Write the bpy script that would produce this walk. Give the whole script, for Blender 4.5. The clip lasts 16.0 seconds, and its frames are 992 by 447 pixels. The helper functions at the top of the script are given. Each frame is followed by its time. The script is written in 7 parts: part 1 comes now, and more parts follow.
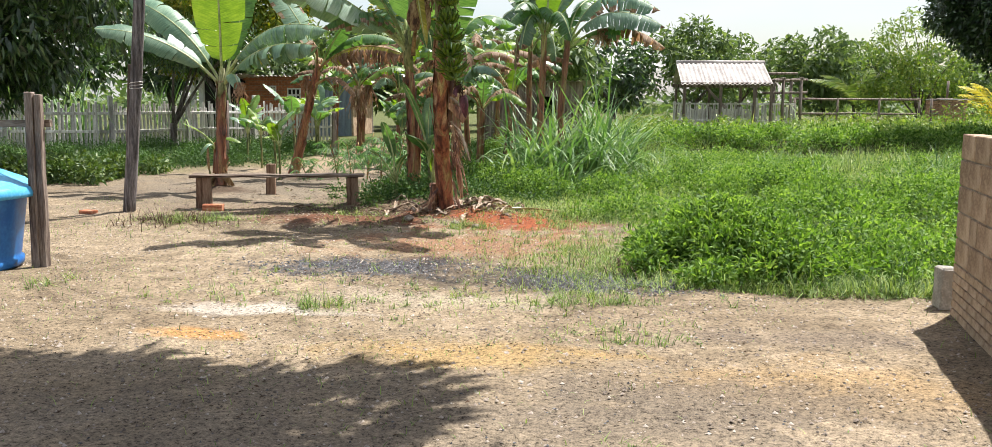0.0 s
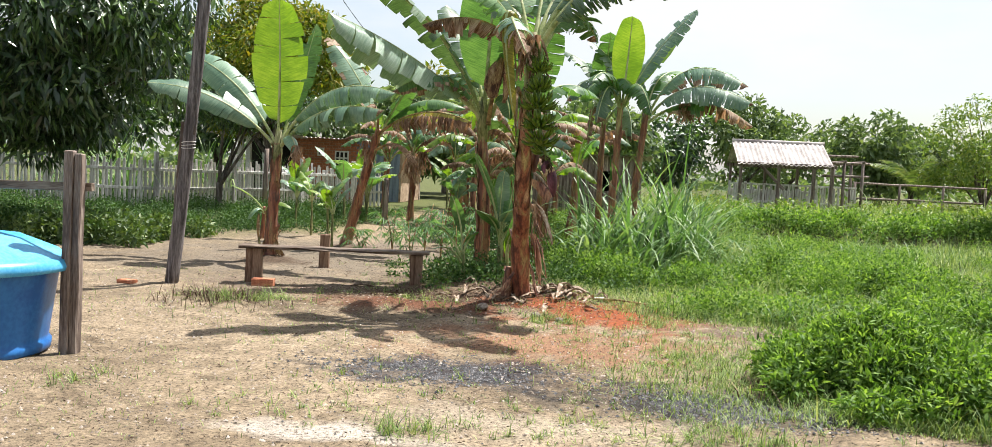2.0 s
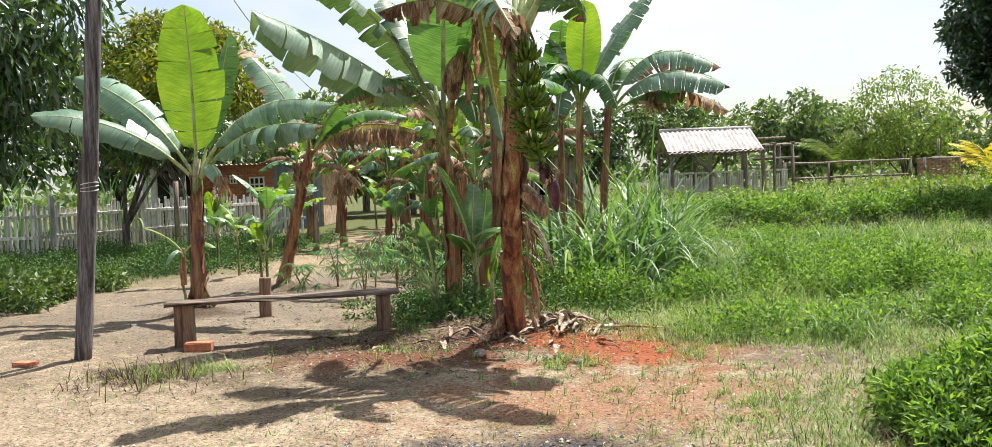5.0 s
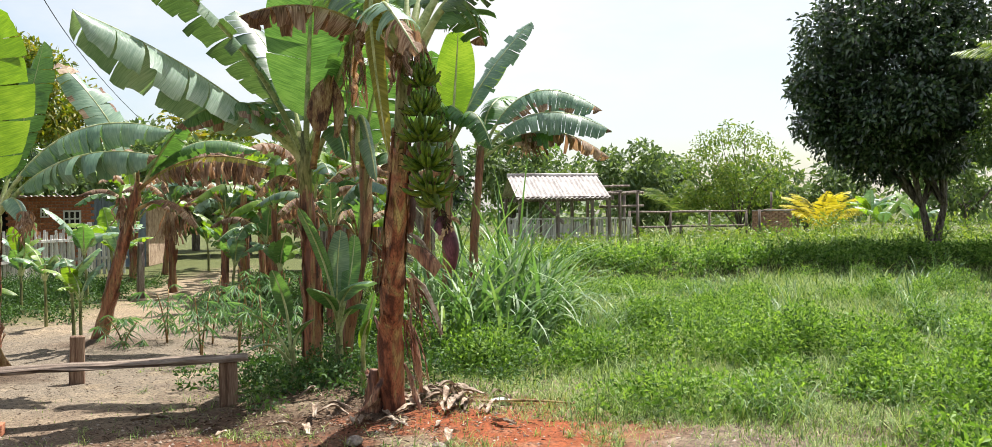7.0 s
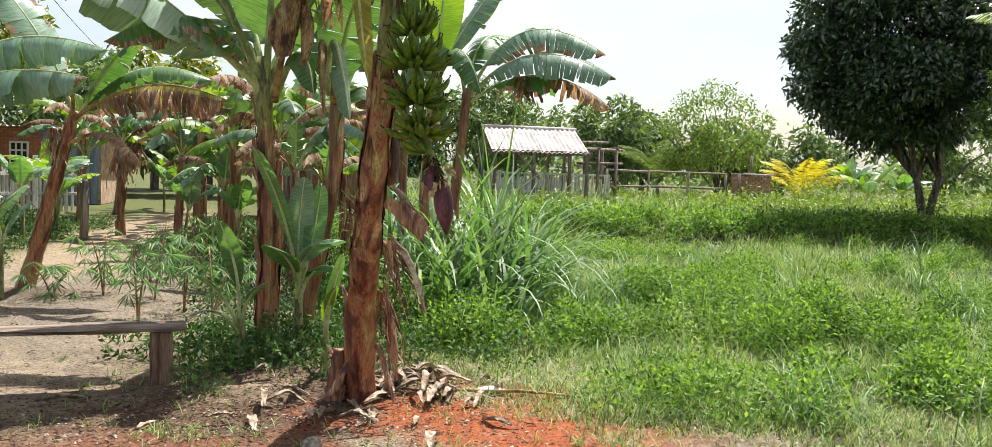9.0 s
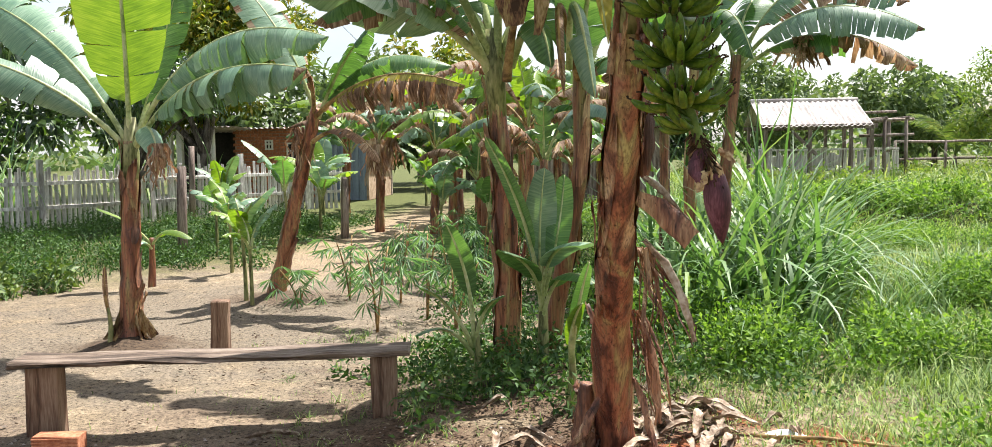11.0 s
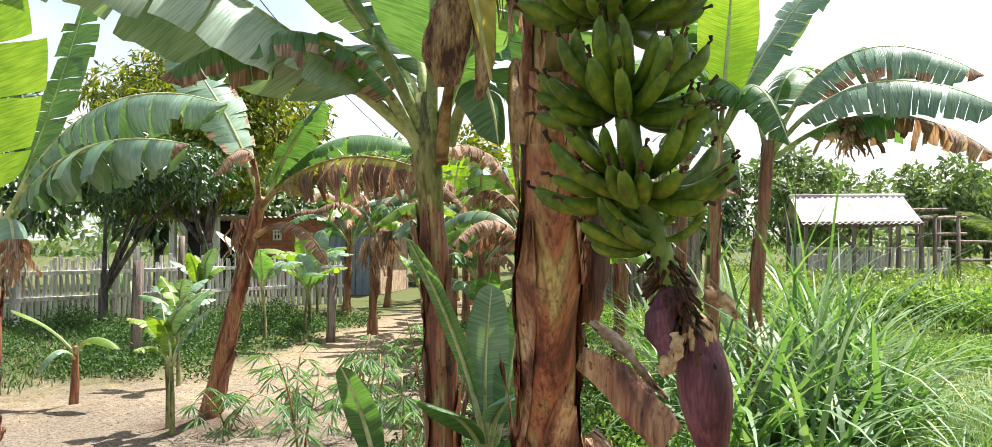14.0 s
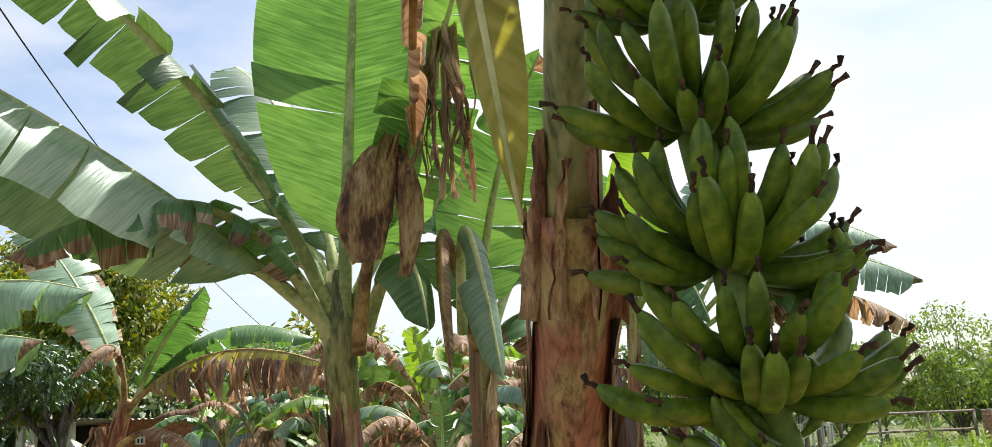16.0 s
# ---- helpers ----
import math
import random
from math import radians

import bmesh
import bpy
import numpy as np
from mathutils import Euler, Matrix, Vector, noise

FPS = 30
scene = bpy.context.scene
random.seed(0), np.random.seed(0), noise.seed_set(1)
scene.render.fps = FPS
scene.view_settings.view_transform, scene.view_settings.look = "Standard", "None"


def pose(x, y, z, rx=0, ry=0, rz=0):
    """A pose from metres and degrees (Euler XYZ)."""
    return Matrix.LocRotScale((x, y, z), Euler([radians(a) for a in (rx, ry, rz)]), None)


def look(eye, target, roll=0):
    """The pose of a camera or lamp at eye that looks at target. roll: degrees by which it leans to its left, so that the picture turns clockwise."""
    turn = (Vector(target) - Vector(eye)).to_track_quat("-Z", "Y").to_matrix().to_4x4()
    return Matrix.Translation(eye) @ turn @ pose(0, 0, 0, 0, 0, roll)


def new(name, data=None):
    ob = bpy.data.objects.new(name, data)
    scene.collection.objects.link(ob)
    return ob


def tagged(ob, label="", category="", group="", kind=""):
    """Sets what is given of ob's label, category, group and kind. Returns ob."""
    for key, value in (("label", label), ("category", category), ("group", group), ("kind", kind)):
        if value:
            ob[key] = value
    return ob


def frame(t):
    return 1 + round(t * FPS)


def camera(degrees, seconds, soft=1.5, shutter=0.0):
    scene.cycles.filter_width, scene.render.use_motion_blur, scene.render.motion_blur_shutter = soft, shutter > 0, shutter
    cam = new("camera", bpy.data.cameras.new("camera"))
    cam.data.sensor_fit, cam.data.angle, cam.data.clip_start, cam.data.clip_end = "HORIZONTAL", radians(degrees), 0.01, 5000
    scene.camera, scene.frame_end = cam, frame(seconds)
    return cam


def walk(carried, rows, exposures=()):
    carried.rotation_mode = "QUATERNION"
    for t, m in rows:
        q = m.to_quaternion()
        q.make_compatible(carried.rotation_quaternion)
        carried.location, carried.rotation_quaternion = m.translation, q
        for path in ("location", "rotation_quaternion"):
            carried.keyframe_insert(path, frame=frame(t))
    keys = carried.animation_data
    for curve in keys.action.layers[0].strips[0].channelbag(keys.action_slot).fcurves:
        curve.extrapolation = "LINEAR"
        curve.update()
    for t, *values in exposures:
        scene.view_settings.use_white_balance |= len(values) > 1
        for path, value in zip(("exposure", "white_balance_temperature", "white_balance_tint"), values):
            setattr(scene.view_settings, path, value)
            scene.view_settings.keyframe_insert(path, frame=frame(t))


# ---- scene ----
cam = camera(54.8, 16.0, soft=0.55)
PATH = [
    (0, (1.128, 2.036, 1.454), (0.949, 4.012, 1.2), 0.3),
    (0.5, (0.973, 2.304, 1.491), (0.793, 4.286, 1.293), 1.3),
    (1, (0.851, 2.65, 1.512), (0.54, 4.619, 1.358), 0.1),
    (1.5, (0.687, 2.926, 1.501), (0.333, 4.886, 1.329), 0.0),
    (2, (0.438, 3.265, 1.526), (0.186, 5.246, 1.411), 2.7),
    (2.5, (0.216, 3.53, 1.56), (-0.001, 5.516, 1.466), 0.5),
    (3, (0.08, 3.904, 1.595), (-0.213, 5.882, 1.577), -1.3),
    (3.2, (0.028, 4.056, 1.6), (-0.221, 6.039, 1.532), -1.6),
    (5.3, (-0.572, 5.263, 1.574), (-0.606, 7.261, 1.475), -1.2),
    (5.5, (-0.657, 5.408, 1.602), (-0.647, 7.408, 1.564), 0.6),
    (6, (-0.763, 5.687, 1.616), (-0.627, 7.682, 1.58), 0.1),
    (6.5, (-0.795, 6.107, 1.653), (-0.55, 8.091, 1.677), -1.3),
    (7, (-0.844, 6.468, 1.642), (-0.57, 8.449, 1.621), -0.7),
    (7.3, (-0.917, 6.796, 1.691), (-0.529, 8.758, 1.69), 1.2),
    (7.5, (-0.95, 6.849, 1.661), (-0.579, 8.814, 1.689), 1.7),
    (8, (-0.931, 7.144, 1.634), (-0.563, 9.11, 1.626), 1.5),
    (8.5, (-0.873, 7.502, 1.646), (-0.554, 9.47, 1.48), 0.7),
    (9, (-0.855, 7.882, 1.64), (-0.513, 9.849, 1.52), 1.9),
    (9.5, (-0.836, 8.189, 1.637), (-0.594, 10.167, 1.466), 0.5),
    (10, (-0.772, 8.628, 1.62), (-0.738, 10.627, 1.548), 3.2),
    (10.2, (-0.771, 8.739, 1.624), (-0.819, 10.732, 1.462), 2.2),
    (12.3, (-0.641, 10.2, 1.658), (-0.93, 12.174, 1.526), -0.8),
    (12.5, (-0.64, 10.34, 1.66), (-0.904, 12.32, 1.559), 1.8),
    (13, (-0.587, 10.622, 1.692), (-0.799, 12.609, 1.608), -0.0),
    (13.5, (-0.455, 10.915, 1.704), (-0.739, 12.895, 1.711), 0.0),
    (14, (-0.388, 11.126, 1.722), (-0.671, 13.106, 1.754), 0.0),
    (14.5, (-0.435, 11.349, 1.744), (-0.483, 13.344, 1.882), 0.3),
    (15, (-0.504, 11.445, 1.759), (-0.42, 13.431, 1.982), -0.1),
    (15.5, (-0.577, 11.583, 1.775), (-0.55, 13.542, 2.178), -4.3),
    (16, (-0.693, 11.774, 1.777), (-0.709, 13.731, 2.191), -2.4),
]

walk(cam, [(t, look(eye, target, roll)) for t, eye, target, roll in PATH], exposures=[(0, 0.92), (9.5, 0.96), (12.3, 1.34), (14.5, 1.3), (15, 1.0), (15.5, 0.82), (16, 1.02)])

# ---- light ----
SUN_WAY = Vector((0.345, 0.42, 1.0)).normalized()
world = bpy.data.worlds.new("sky")
scene.world = world
world.use_nodes = True
wn, wl = world.node_tree.nodes, world.node_tree.links
wn.clear()
w_out = wn.new("ShaderNodeOutputWorld")
w_bg = wn.new("ShaderNodeBackground")
w_sky = wn.new("ShaderNodeTexSky")
w_sky.sky_type, w_sky.sun_disc = "NISHITA", False
w_sky.sun_elevation = math.asin(SUN_WAY.z)
w_sky.sun_rotation = math.atan2(SUN_WAY.x, SUN_WAY.y)
w_sky.dust_density = 2.0
w_coord = wn.new("ShaderNodeTexCoord")
w_map = wn.new("ShaderNodeMapping")
w_map.inputs["Scale"].default_value = (1.0, 1.0, 3.0)
w_map.inputs["Location"].default_value = (1.3, 0.4, 0.1)
w_noise = wn.new("ShaderNodeTexNoise")
w_noise.inputs["Scale"].default_value = 1.6
w_noise.inputs["Detail"].default_value = 7.0
w_noise.inputs["Roughness"].default_value = 0.55
w_ramp = wn.new("ShaderNodeValToRGB")
w_ramp.color_ramp.elements[0].position, w_ramp.color_ramp.elements[1].position = 0.33, 0.56
w_mix = wn.new("ShaderNodeMix")
w_mix.data_type = "RGBA"
w_mix.inputs["B"].default_value = (9.6, 9.7, 9.8, 1)
wl.new(w_coord.outputs["Generated"], w_map.inputs["Vector"])
wl.new(w_map.outputs["Vector"], w_noise.inputs["Vector"])
wl.new(w_noise.outputs["Fac"], w_ramp.inputs["Fac"])
w_sep = wn.new("ShaderNodeSeparateXYZ")
w_high = wn.new("ShaderNodeMapRange")
w_high.inputs["From Min"].default_value, w_high.inputs["From Max"].default_value = 0.42, 0.85
w_high.inputs["To Min"].default_value, w_high.inputs["To Max"].default_value = 1.0, 0.3
w_cover = wn.new("ShaderNodeMath")
w_cover.operation = "MULTIPLY"
wl.new(w_coord.outputs["Generated"], w_sep.inputs["Vector"])
wl.new(w_sep.outputs["Z"], w_high.inputs["Value"])
wl.new(w_ramp.outputs["Color"], w_cover.inputs[0])
wl.new(w_high.outputs["Result"], w_cover.inputs[1])
wl.new(w_cover.outputs["Value"], w_mix.inputs["Factor"])
w_gain = wn.new("ShaderNodeVectorMath")
w_gain.operation = "SCALE"
w_gain.inputs["Scale"].default_value = 1.7
wl.new(w_sky.outputs["Color"], w_gain.inputs[0])
wl.new(w_gain.outputs["Vector"], w_mix.inputs["A"])
wl.new(w_mix.outputs["Result"], w_bg.inputs["Color"])
w_bg.inputs["Strength"].default_value = 0.055
wl.new(w_bg.outputs["Background"], w_out.inputs["Surface"])
sun_data = bpy.data.lights.new("sun", "SUN")
sun_data.energy, sun_data.angle, sun_data.color = 5.0, radians(0.6), (1.0, 0.965, 0.91)
sun = new("sun", sun_data)
sun.matrix_world = look(SUN_WAY * 60, (0, 0, 0))

# ---- materials ----
def material(name):
    m = bpy.data.materials.new(name)
    m.use_nodes = True
    nt = m.node_tree
    return m, nt.nodes, nt.links, nt.nodes["Principled BSDF"]


def ramp(nodes, stops):
    r = nodes.new("ShaderNodeValToRGB")
    while len(r.color_ramp.elements) < len(stops):
        r.color_ramp.elements.new(0.5)
    for e, (p, c) in zip(r.color_ramp.elements, stops):
        e.position, e.color = p, (*c, 1)
    return r


def mixed(nodes, links, fac, a, b, mode="MIX"):
    n = nodes.new("ShaderNodeMix")
    n.data_type, n.blend_type = "RGBA", mode
    for key, v in (("Factor", fac), ("A", a), ("B", b)):
        if isinstance(v, (int, float)):
            n.inputs[key].default_value = v
        elif isinstance(v, tuple):
            n.inputs[key].default_value = (*v, 1)
        else:
            links.new(v, n.inputs[key])
    return n.outputs["Result"]


def sums(nodes, links, op, a, b, clamp=False):
    n = nodes.new("ShaderNodeMath")
    n.operation, n.use_clamp = op, clamp
    for k, v in enumerate((a, b)):
        if isinstance(v, (int, float)):
            n.inputs[k].default_value = v
        else:
            links.new(v, n.inputs[k])
    return n.outputs[0]


def grain(nodes, links, scale, detail=5, stretch=(1, 1, 1), coord="Object", distort=0.0):
    c = nodes.new("ShaderNodeTexCoord")
    mp = nodes.new("ShaderNodeMapping")
    mp.inputs["Scale"].default_value = stretch
    n = nodes.new("ShaderNodeTexNoise")
    n.inputs["Scale"].default_value, n.inputs["Detail"].default_value = scale, detail
    n.inputs["Distortion"].default_value = distort
    links.new(c.outputs[coord], mp.inputs["Vector"])
    links.new(mp.outputs["Vector"], n.inputs["Vector"])
    return n.outputs["Fac"]


def surface(name, stops, scale=3.0, fine=40.0, rough=0.85, bump=0.4, stretch=(1, 1, 1), metal=0.0, depth=0.02, spread=0.35, random=0.0):
    """Two scales of colour grain, with relief from the finer one."""
    m, nodes, links, bsdf = material(name)
    big = grain(nodes, links, scale, 6, stretch, distort=0.4)
    small = grain(nodes, links, fine, 4, stretch)
    both = sums(nodes, links, "ADD", sums(nodes, links, "MULTIPLY", big, 1 - spread), sums(nodes, links, "MULTIPLY", small, spread))
    col = ramp(nodes, stops)
    links.new(sums(nodes, links, "ADD", sums(nodes, links, "MULTIPLY", both, 2.2), -0.6), col.inputs["Fac"])
    out = col.outputs["Color"]
    if random:
        info = nodes.new("ShaderNodeObjectInfo")
        hsv = nodes.new("ShaderNodeHueSaturation")
        links.new(sums(nodes, links, "ADD", sums(nodes, links, "MULTIPLY", info.outputs["Random"], random), 1 - random / 2), hsv.inputs["Value"])
        links.new(out, hsv.inputs["Color"])
        out = hsv.outputs["Color"]
    links.new(out, bsdf.inputs["Base Color"])
    bsdf.inputs["Roughness"].default_value, bsdf.inputs["Metallic"].default_value = rough, metal
    bsdf.inputs["Specular IOR Level"].default_value = 0.3
    b = nodes.new("ShaderNodeBump")
    b.inputs["Strength"].default_value, b.inputs["Distance"].default_value = bump, depth
    links.new(both, b.inputs["Height"])
    links.new(b.outputs["Normal"], bsdf.inputs["Normal"])
    return m


def foliage(name, stops, glow, rough=0.5, share=0.45, spec=0.4):
    """Leaves: colour by leaf, light passing through."""
    m, nodes, links, bsdf = material(name)
    geo = nodes.new("ShaderNodeNewGeometry")
    col = ramp(nodes, stops)
    fac = sums(nodes, links, "ADD", sums(nodes, links, "MULTIPLY", geo.outputs["Random Per Island"], 0.65), sums(nodes, links, "MULTIPLY", grain(nodes, links, 0.9, 3), 0.35))
    links.new(fac, col.inputs["Fac"])
    links.new(col.outputs["Color"], bsdf.inputs["Base Color"])
    bsdf.inputs["Roughness"].default_value, bsdf.inputs["Specular IOR Level"].default_value = rough, spec
    tr = nodes.new("ShaderNodeBsdfTranslucent")
    links.new(mixed(nodes, links, 1.0, col.outputs["Color"], glow, "MULTIPLY"), tr.inputs["Color"])
    mix = nodes.new("ShaderNodeMixShader")
    mix.inputs["Fac"].default_value = share
    links.new(bsdf.outputs[0], mix.inputs[1])
    links.new(tr.outputs[0], mix.inputs[2])
    links.new(mix.outputs[0], nodes["Material Output"].inputs["Surface"])
    return m


def banana_blade(name, stops, glow, share, rough=0.42):
    """Banana leaf: veins across the blade, a waxy top, light through it."""
    m, nodes, links, bsdf = material(name)
    uv = nodes.new("ShaderNodeUVMap")
    sep = nodes.new("ShaderNodeSeparateXYZ")
    links.new(uv.outputs["UV"], sep.inputs["Vector"])
    skew = sums(nodes, links, "ADD", sep.outputs["X"], sums(nodes, links, "MULTIPLY", sep.outputs["Y"], -0.12))
    comb = nodes.new("ShaderNodeCombineXYZ")
    links.new(skew, comb.inputs["X"])
    links.new(sums(nodes, links, "MULTIPLY", sep.outputs["Y"], 0.04), comb.inputs["Y"])
    veins = nodes.new("ShaderNodeTexNoise")
    veins.inputs["Scale"].default_value, veins.inputs["Detail"].default_value = 70.0, 2.0
    links.new(comb.outputs["Vector"], veins.inputs["Vector"])
    blotch = grain(nodes, links, 2.2, 5)
    fac = sums(nodes, links, "ADD", sums(nodes, links, "MULTIPLY", veins.outputs["Fac"], 0.45), sums(nodes, links, "MULTIPLY", blotch, 0.55))
    col = ramp(nodes, stops)
    links.new(sums(nodes, links, "ADD", sums(nodes, links, "MULTIPLY", fac, 2.0), -0.5), col.inputs["Fac"])
    info = nodes.new("ShaderNodeObjectInfo")
    hsv = nodes.new("ShaderNodeHueSaturation")
    links.new(sums(nodes, links, "ADD", sums(nodes, links, "MULTIPLY", info.outputs["Random"], 0.3), 0.85), hsv.inputs["Value"])
    links.new(col.outputs["Color"], hsv.inputs["Color"])
    links.new(hsv.outputs["Color"], bsdf.inputs["Base Color"])
    bsdf.inputs["Roughness"].default_value = rough
    bsdf.inputs["Specular IOR Level"].default_value = 0.5
    b = nodes.new("ShaderNodeBump")
    b.inputs["Strength"].default_value, b.inputs["Distance"].default_value = 0.35, 0.006
    links.new(veins.outputs["Fac"], b.inputs["Height"])
    links.new(b.outputs["Normal"], bsdf.inputs["Normal"])
    tr = nodes.new("ShaderNodeBsdfTranslucent")
    links.new(mixed(nodes, links, 1.0, hsv.outputs["Color"], glow, "MULTIPLY"), tr.inputs["Color"])
    mix = nodes.new("ShaderNodeMixShader")
    mix.inputs["Fac"].default_value = share
    links.new(bsdf.outputs[0], mix.inputs[1])
    links.new(tr.outputs[0], mix.inputs[2])
    links.new(mix.outputs[0], nodes["Material Output"].inputs["Surface"])
    return m


def stem_material(name, dry=False, green=0.0):
    """Peeling banana sheaths: red-brown below, olive and straw above, with dark torn edges, streaks and specks."""
    m, nodes, links, bsdf = material(name)
    skin = grain(nodes, links, 5.0, 8, (2.6, 2.6, 0.4), distort=0.5)
    tear = grain(nodes, links, 8.0, 8, (2.6, 2.6, 0.36), distort=0.35)
    streak = grain(nodes, links, 34.0, 5, (3.0, 3.0, 0.10))
    speck = grain(nodes, links, 60.0, 3, (1.0, 1.0, 0.6))
    c = nodes.new("ShaderNodeTexCoord")
    sep = nodes.new("ShaderNodeSeparateXYZ")
    links.new(c.outputs["Object"], sep.inputs["Vector"])
    tall = nodes.new("ShaderNodeMapRange")
    tall.inputs["From Min"].default_value, tall.inputs["From Max"].default_value = 0.2, 2.1
    tall.inputs["To Min"].default_value, tall.inputs["To Max"].default_value = -0.035 + green, 0.03 + green
    links.new(sep.outputs["Z"], tall.inputs["Value"])
    if dry:
        under = ramp(nodes, [(0.36, (0.06, 0.026, 0.018)), (0.44, (0.15, 0.062, 0.036)), (0.47, (0.21, 0.095, 0.055)), (0.55, (0.27, 0.145, 0.08)), (0.59, (0.38, 0.25, 0.15)), (0.70, (0.48, 0.35, 0.22))])
    else:
        under = ramp(nodes, [(0.33, (0.08, 0.026, 0.018)), (0.41, (0.17, 0.058, 0.034)), (0.47, (0.26, 0.095, 0.052)), (0.53, (0.28, 0.125, 0.066)), (0.57, (0.24, 0.135, 0.066)), (0.62, (0.29, 0.205, 0.09)), (0.70, (0.36, 0.30, 0.13))])
    links.new(sums(nodes, links, "ADD", skin, tall.outputs["Result"]), under.inputs["Fac"])
    edge = ramp(nodes, [(0.465, (1, 1, 1)), (0.482, (0.30, 0.2, 0.17)), (0.494, (0.16, 0.10, 0.085)), (0.50, (1.1, 1.05, 1.0)), (0.64, (1.3, 1.25, 1.15))])
    links.new(tear, edge.inputs["Fac"])
    col = mixed(nodes, links, 0.4, under.outputs["Color"], edge.outputs["Color"], "MULTIPLY")
    line = ramp(nodes, [(0.36, (0.5, 0.44, 0.4)), (0.5, (1, 1, 1)), (0.66, (1.35, 1.32, 1.28))])
    links.new(streak, line.inputs["Fac"])
    col = mixed(nodes, links, 0.75, col, line.outputs["Color"], "MULTIPLY")
    dots = ramp(nodes, [(0.30, (0.22, 0.14, 0.10)), (0.36, (1, 1, 1))])
    links.new(speck, dots.inputs["Fac"])
    col = mixed(nodes, links, 0.8, col, dots.outputs["Color"], "MULTIPLY")
    info = nodes.new("ShaderNodeObjectInfo")
    hsv = nodes.new("ShaderNodeHueSaturation")
    links.new(sums(nodes, links, "ADD", sums(nodes, links, "MULTIPLY", info.outputs["Random"], 0.6), 0.75), hsv.inputs["Value"])
    links.new(col, hsv.inputs["Color"])
    links.new(hsv.outputs["Color"], bsdf.inputs["Base Color"])
    bsdf.inputs["Roughness"].default_value = 0.6 if dry else 0.38
    b = nodes.new("ShaderNodeBump")
    b.inputs["Strength"].default_value, b.inputs["Distance"].default_value = 0.9, 0.014
    links.new(sums(nodes, links, "ADD", tear, sums(nodes, links, "MULTIPLY", streak, 0.5)), b.inputs["Height"])
    links.new(b.outputs["Normal"], bsdf.inputs["Normal"])
    return m


def ground_material():
    m, nodes, links, bsdf = material("yard_soil")
    c = nodes.new("ShaderNodeTexCoord")
    big = grain(nodes, links, 0.55, 6, distort=0.6)
    mid = grain(nodes, links, 5.0, 6)
    fine = grain(nodes, links, 36.0, 8, distort=0.4)
    pebble = grain(nodes, links, 110.0, 3)
    sand = ramp(nodes, [(0.36, (0.13, 0.10, 0.068)), (0.5, (0.225, 0.178, 0.122)), (0.64, (0.33, 0.265, 0.188))])
    links.new(sums(nodes, links, "ADD", sums(nodes, links, "MULTIPLY", big, 0.55), sums(nodes, links, "MULTIPLY", mid, 0.45)), sand.inputs["Fac"])
    col = sand.outputs["Color"]
    wob = nodes.new("ShaderNodeTexNoise")
    wob.inputs["Scale"].default_value, wob.inputs["Detail"].default_value = 1.7, 7
    links.new(c.outputs["Object"], wob.inputs["Vector"])

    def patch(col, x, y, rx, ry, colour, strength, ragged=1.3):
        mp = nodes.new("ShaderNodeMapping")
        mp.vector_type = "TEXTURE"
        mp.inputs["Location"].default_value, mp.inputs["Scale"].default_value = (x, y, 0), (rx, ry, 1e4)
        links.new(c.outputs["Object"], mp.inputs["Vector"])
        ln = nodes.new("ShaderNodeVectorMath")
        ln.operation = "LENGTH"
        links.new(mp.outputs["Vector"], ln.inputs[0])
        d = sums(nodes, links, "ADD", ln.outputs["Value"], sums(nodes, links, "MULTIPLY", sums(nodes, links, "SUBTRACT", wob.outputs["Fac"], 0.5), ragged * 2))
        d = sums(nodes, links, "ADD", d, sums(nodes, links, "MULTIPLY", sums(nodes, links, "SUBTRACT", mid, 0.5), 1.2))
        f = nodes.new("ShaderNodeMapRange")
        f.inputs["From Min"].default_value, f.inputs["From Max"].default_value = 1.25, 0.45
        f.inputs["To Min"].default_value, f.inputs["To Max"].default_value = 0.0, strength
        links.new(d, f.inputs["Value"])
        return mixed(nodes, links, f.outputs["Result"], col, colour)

    far = nodes.new("ShaderNodeMapping")
    far.vector_type = "TEXTURE"
    far.inputs["Location"].default_value, far.inputs["Scale"].default_value = (-1.8, 12.0, 0), (7.6, 10.5, 1e4)
    links.new(c.outputs["Object"], far.inputs["Vector"])
    away = nodes.new("ShaderNodeVectorMath")
    away.operation = "LENGTH"
    links.new(far.outputs["Vector"], away.inputs[0])
    span = nodes.new("ShaderNodeMapRange")
    span.inputs["From Min"].default_value, span.inputs["From Max"].default_value = 1.15, 1.45
    links.new(sums(nodes, links, "ADD", away.outputs["Value"], sums(nodes, links, "MULTIPLY", wob.outputs["Fac"], 0.3)), span.inputs["Value"])
    col = mixed(nodes, links, span.outputs["Result"], col, (0.10, 0.115, 0.042))
    for p in SOIL_SHADE_PATCHES:
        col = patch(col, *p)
    speck = ramp(nodes, [(0.37, (0.16, 0.14, 0.13)), (0.44, (0.72, 0.7, 0.68)), (0.52, (1.0, 0.98, 0.96)), (0.62, (1.45, 1.41, 1.34))])
    links.new(sums(nodes, links, "ADD", sums(nodes, links, "MULTIPLY", fine, 0.55), sums(nodes, links, "MULTIPLY", pebble, 0.45)), speck.inputs["Fac"])
    col = mixed(nodes, links, 1.0, col, speck.outputs["Color"], "MULTIPLY")
    links.new(col, bsdf.inputs["Base Color"])
    bsdf.inputs["Roughness"].default_value, bsdf.inputs["Specular IOR Level"].default_value = 0.95, 0.15
    b = nodes.new("ShaderNodeBump")
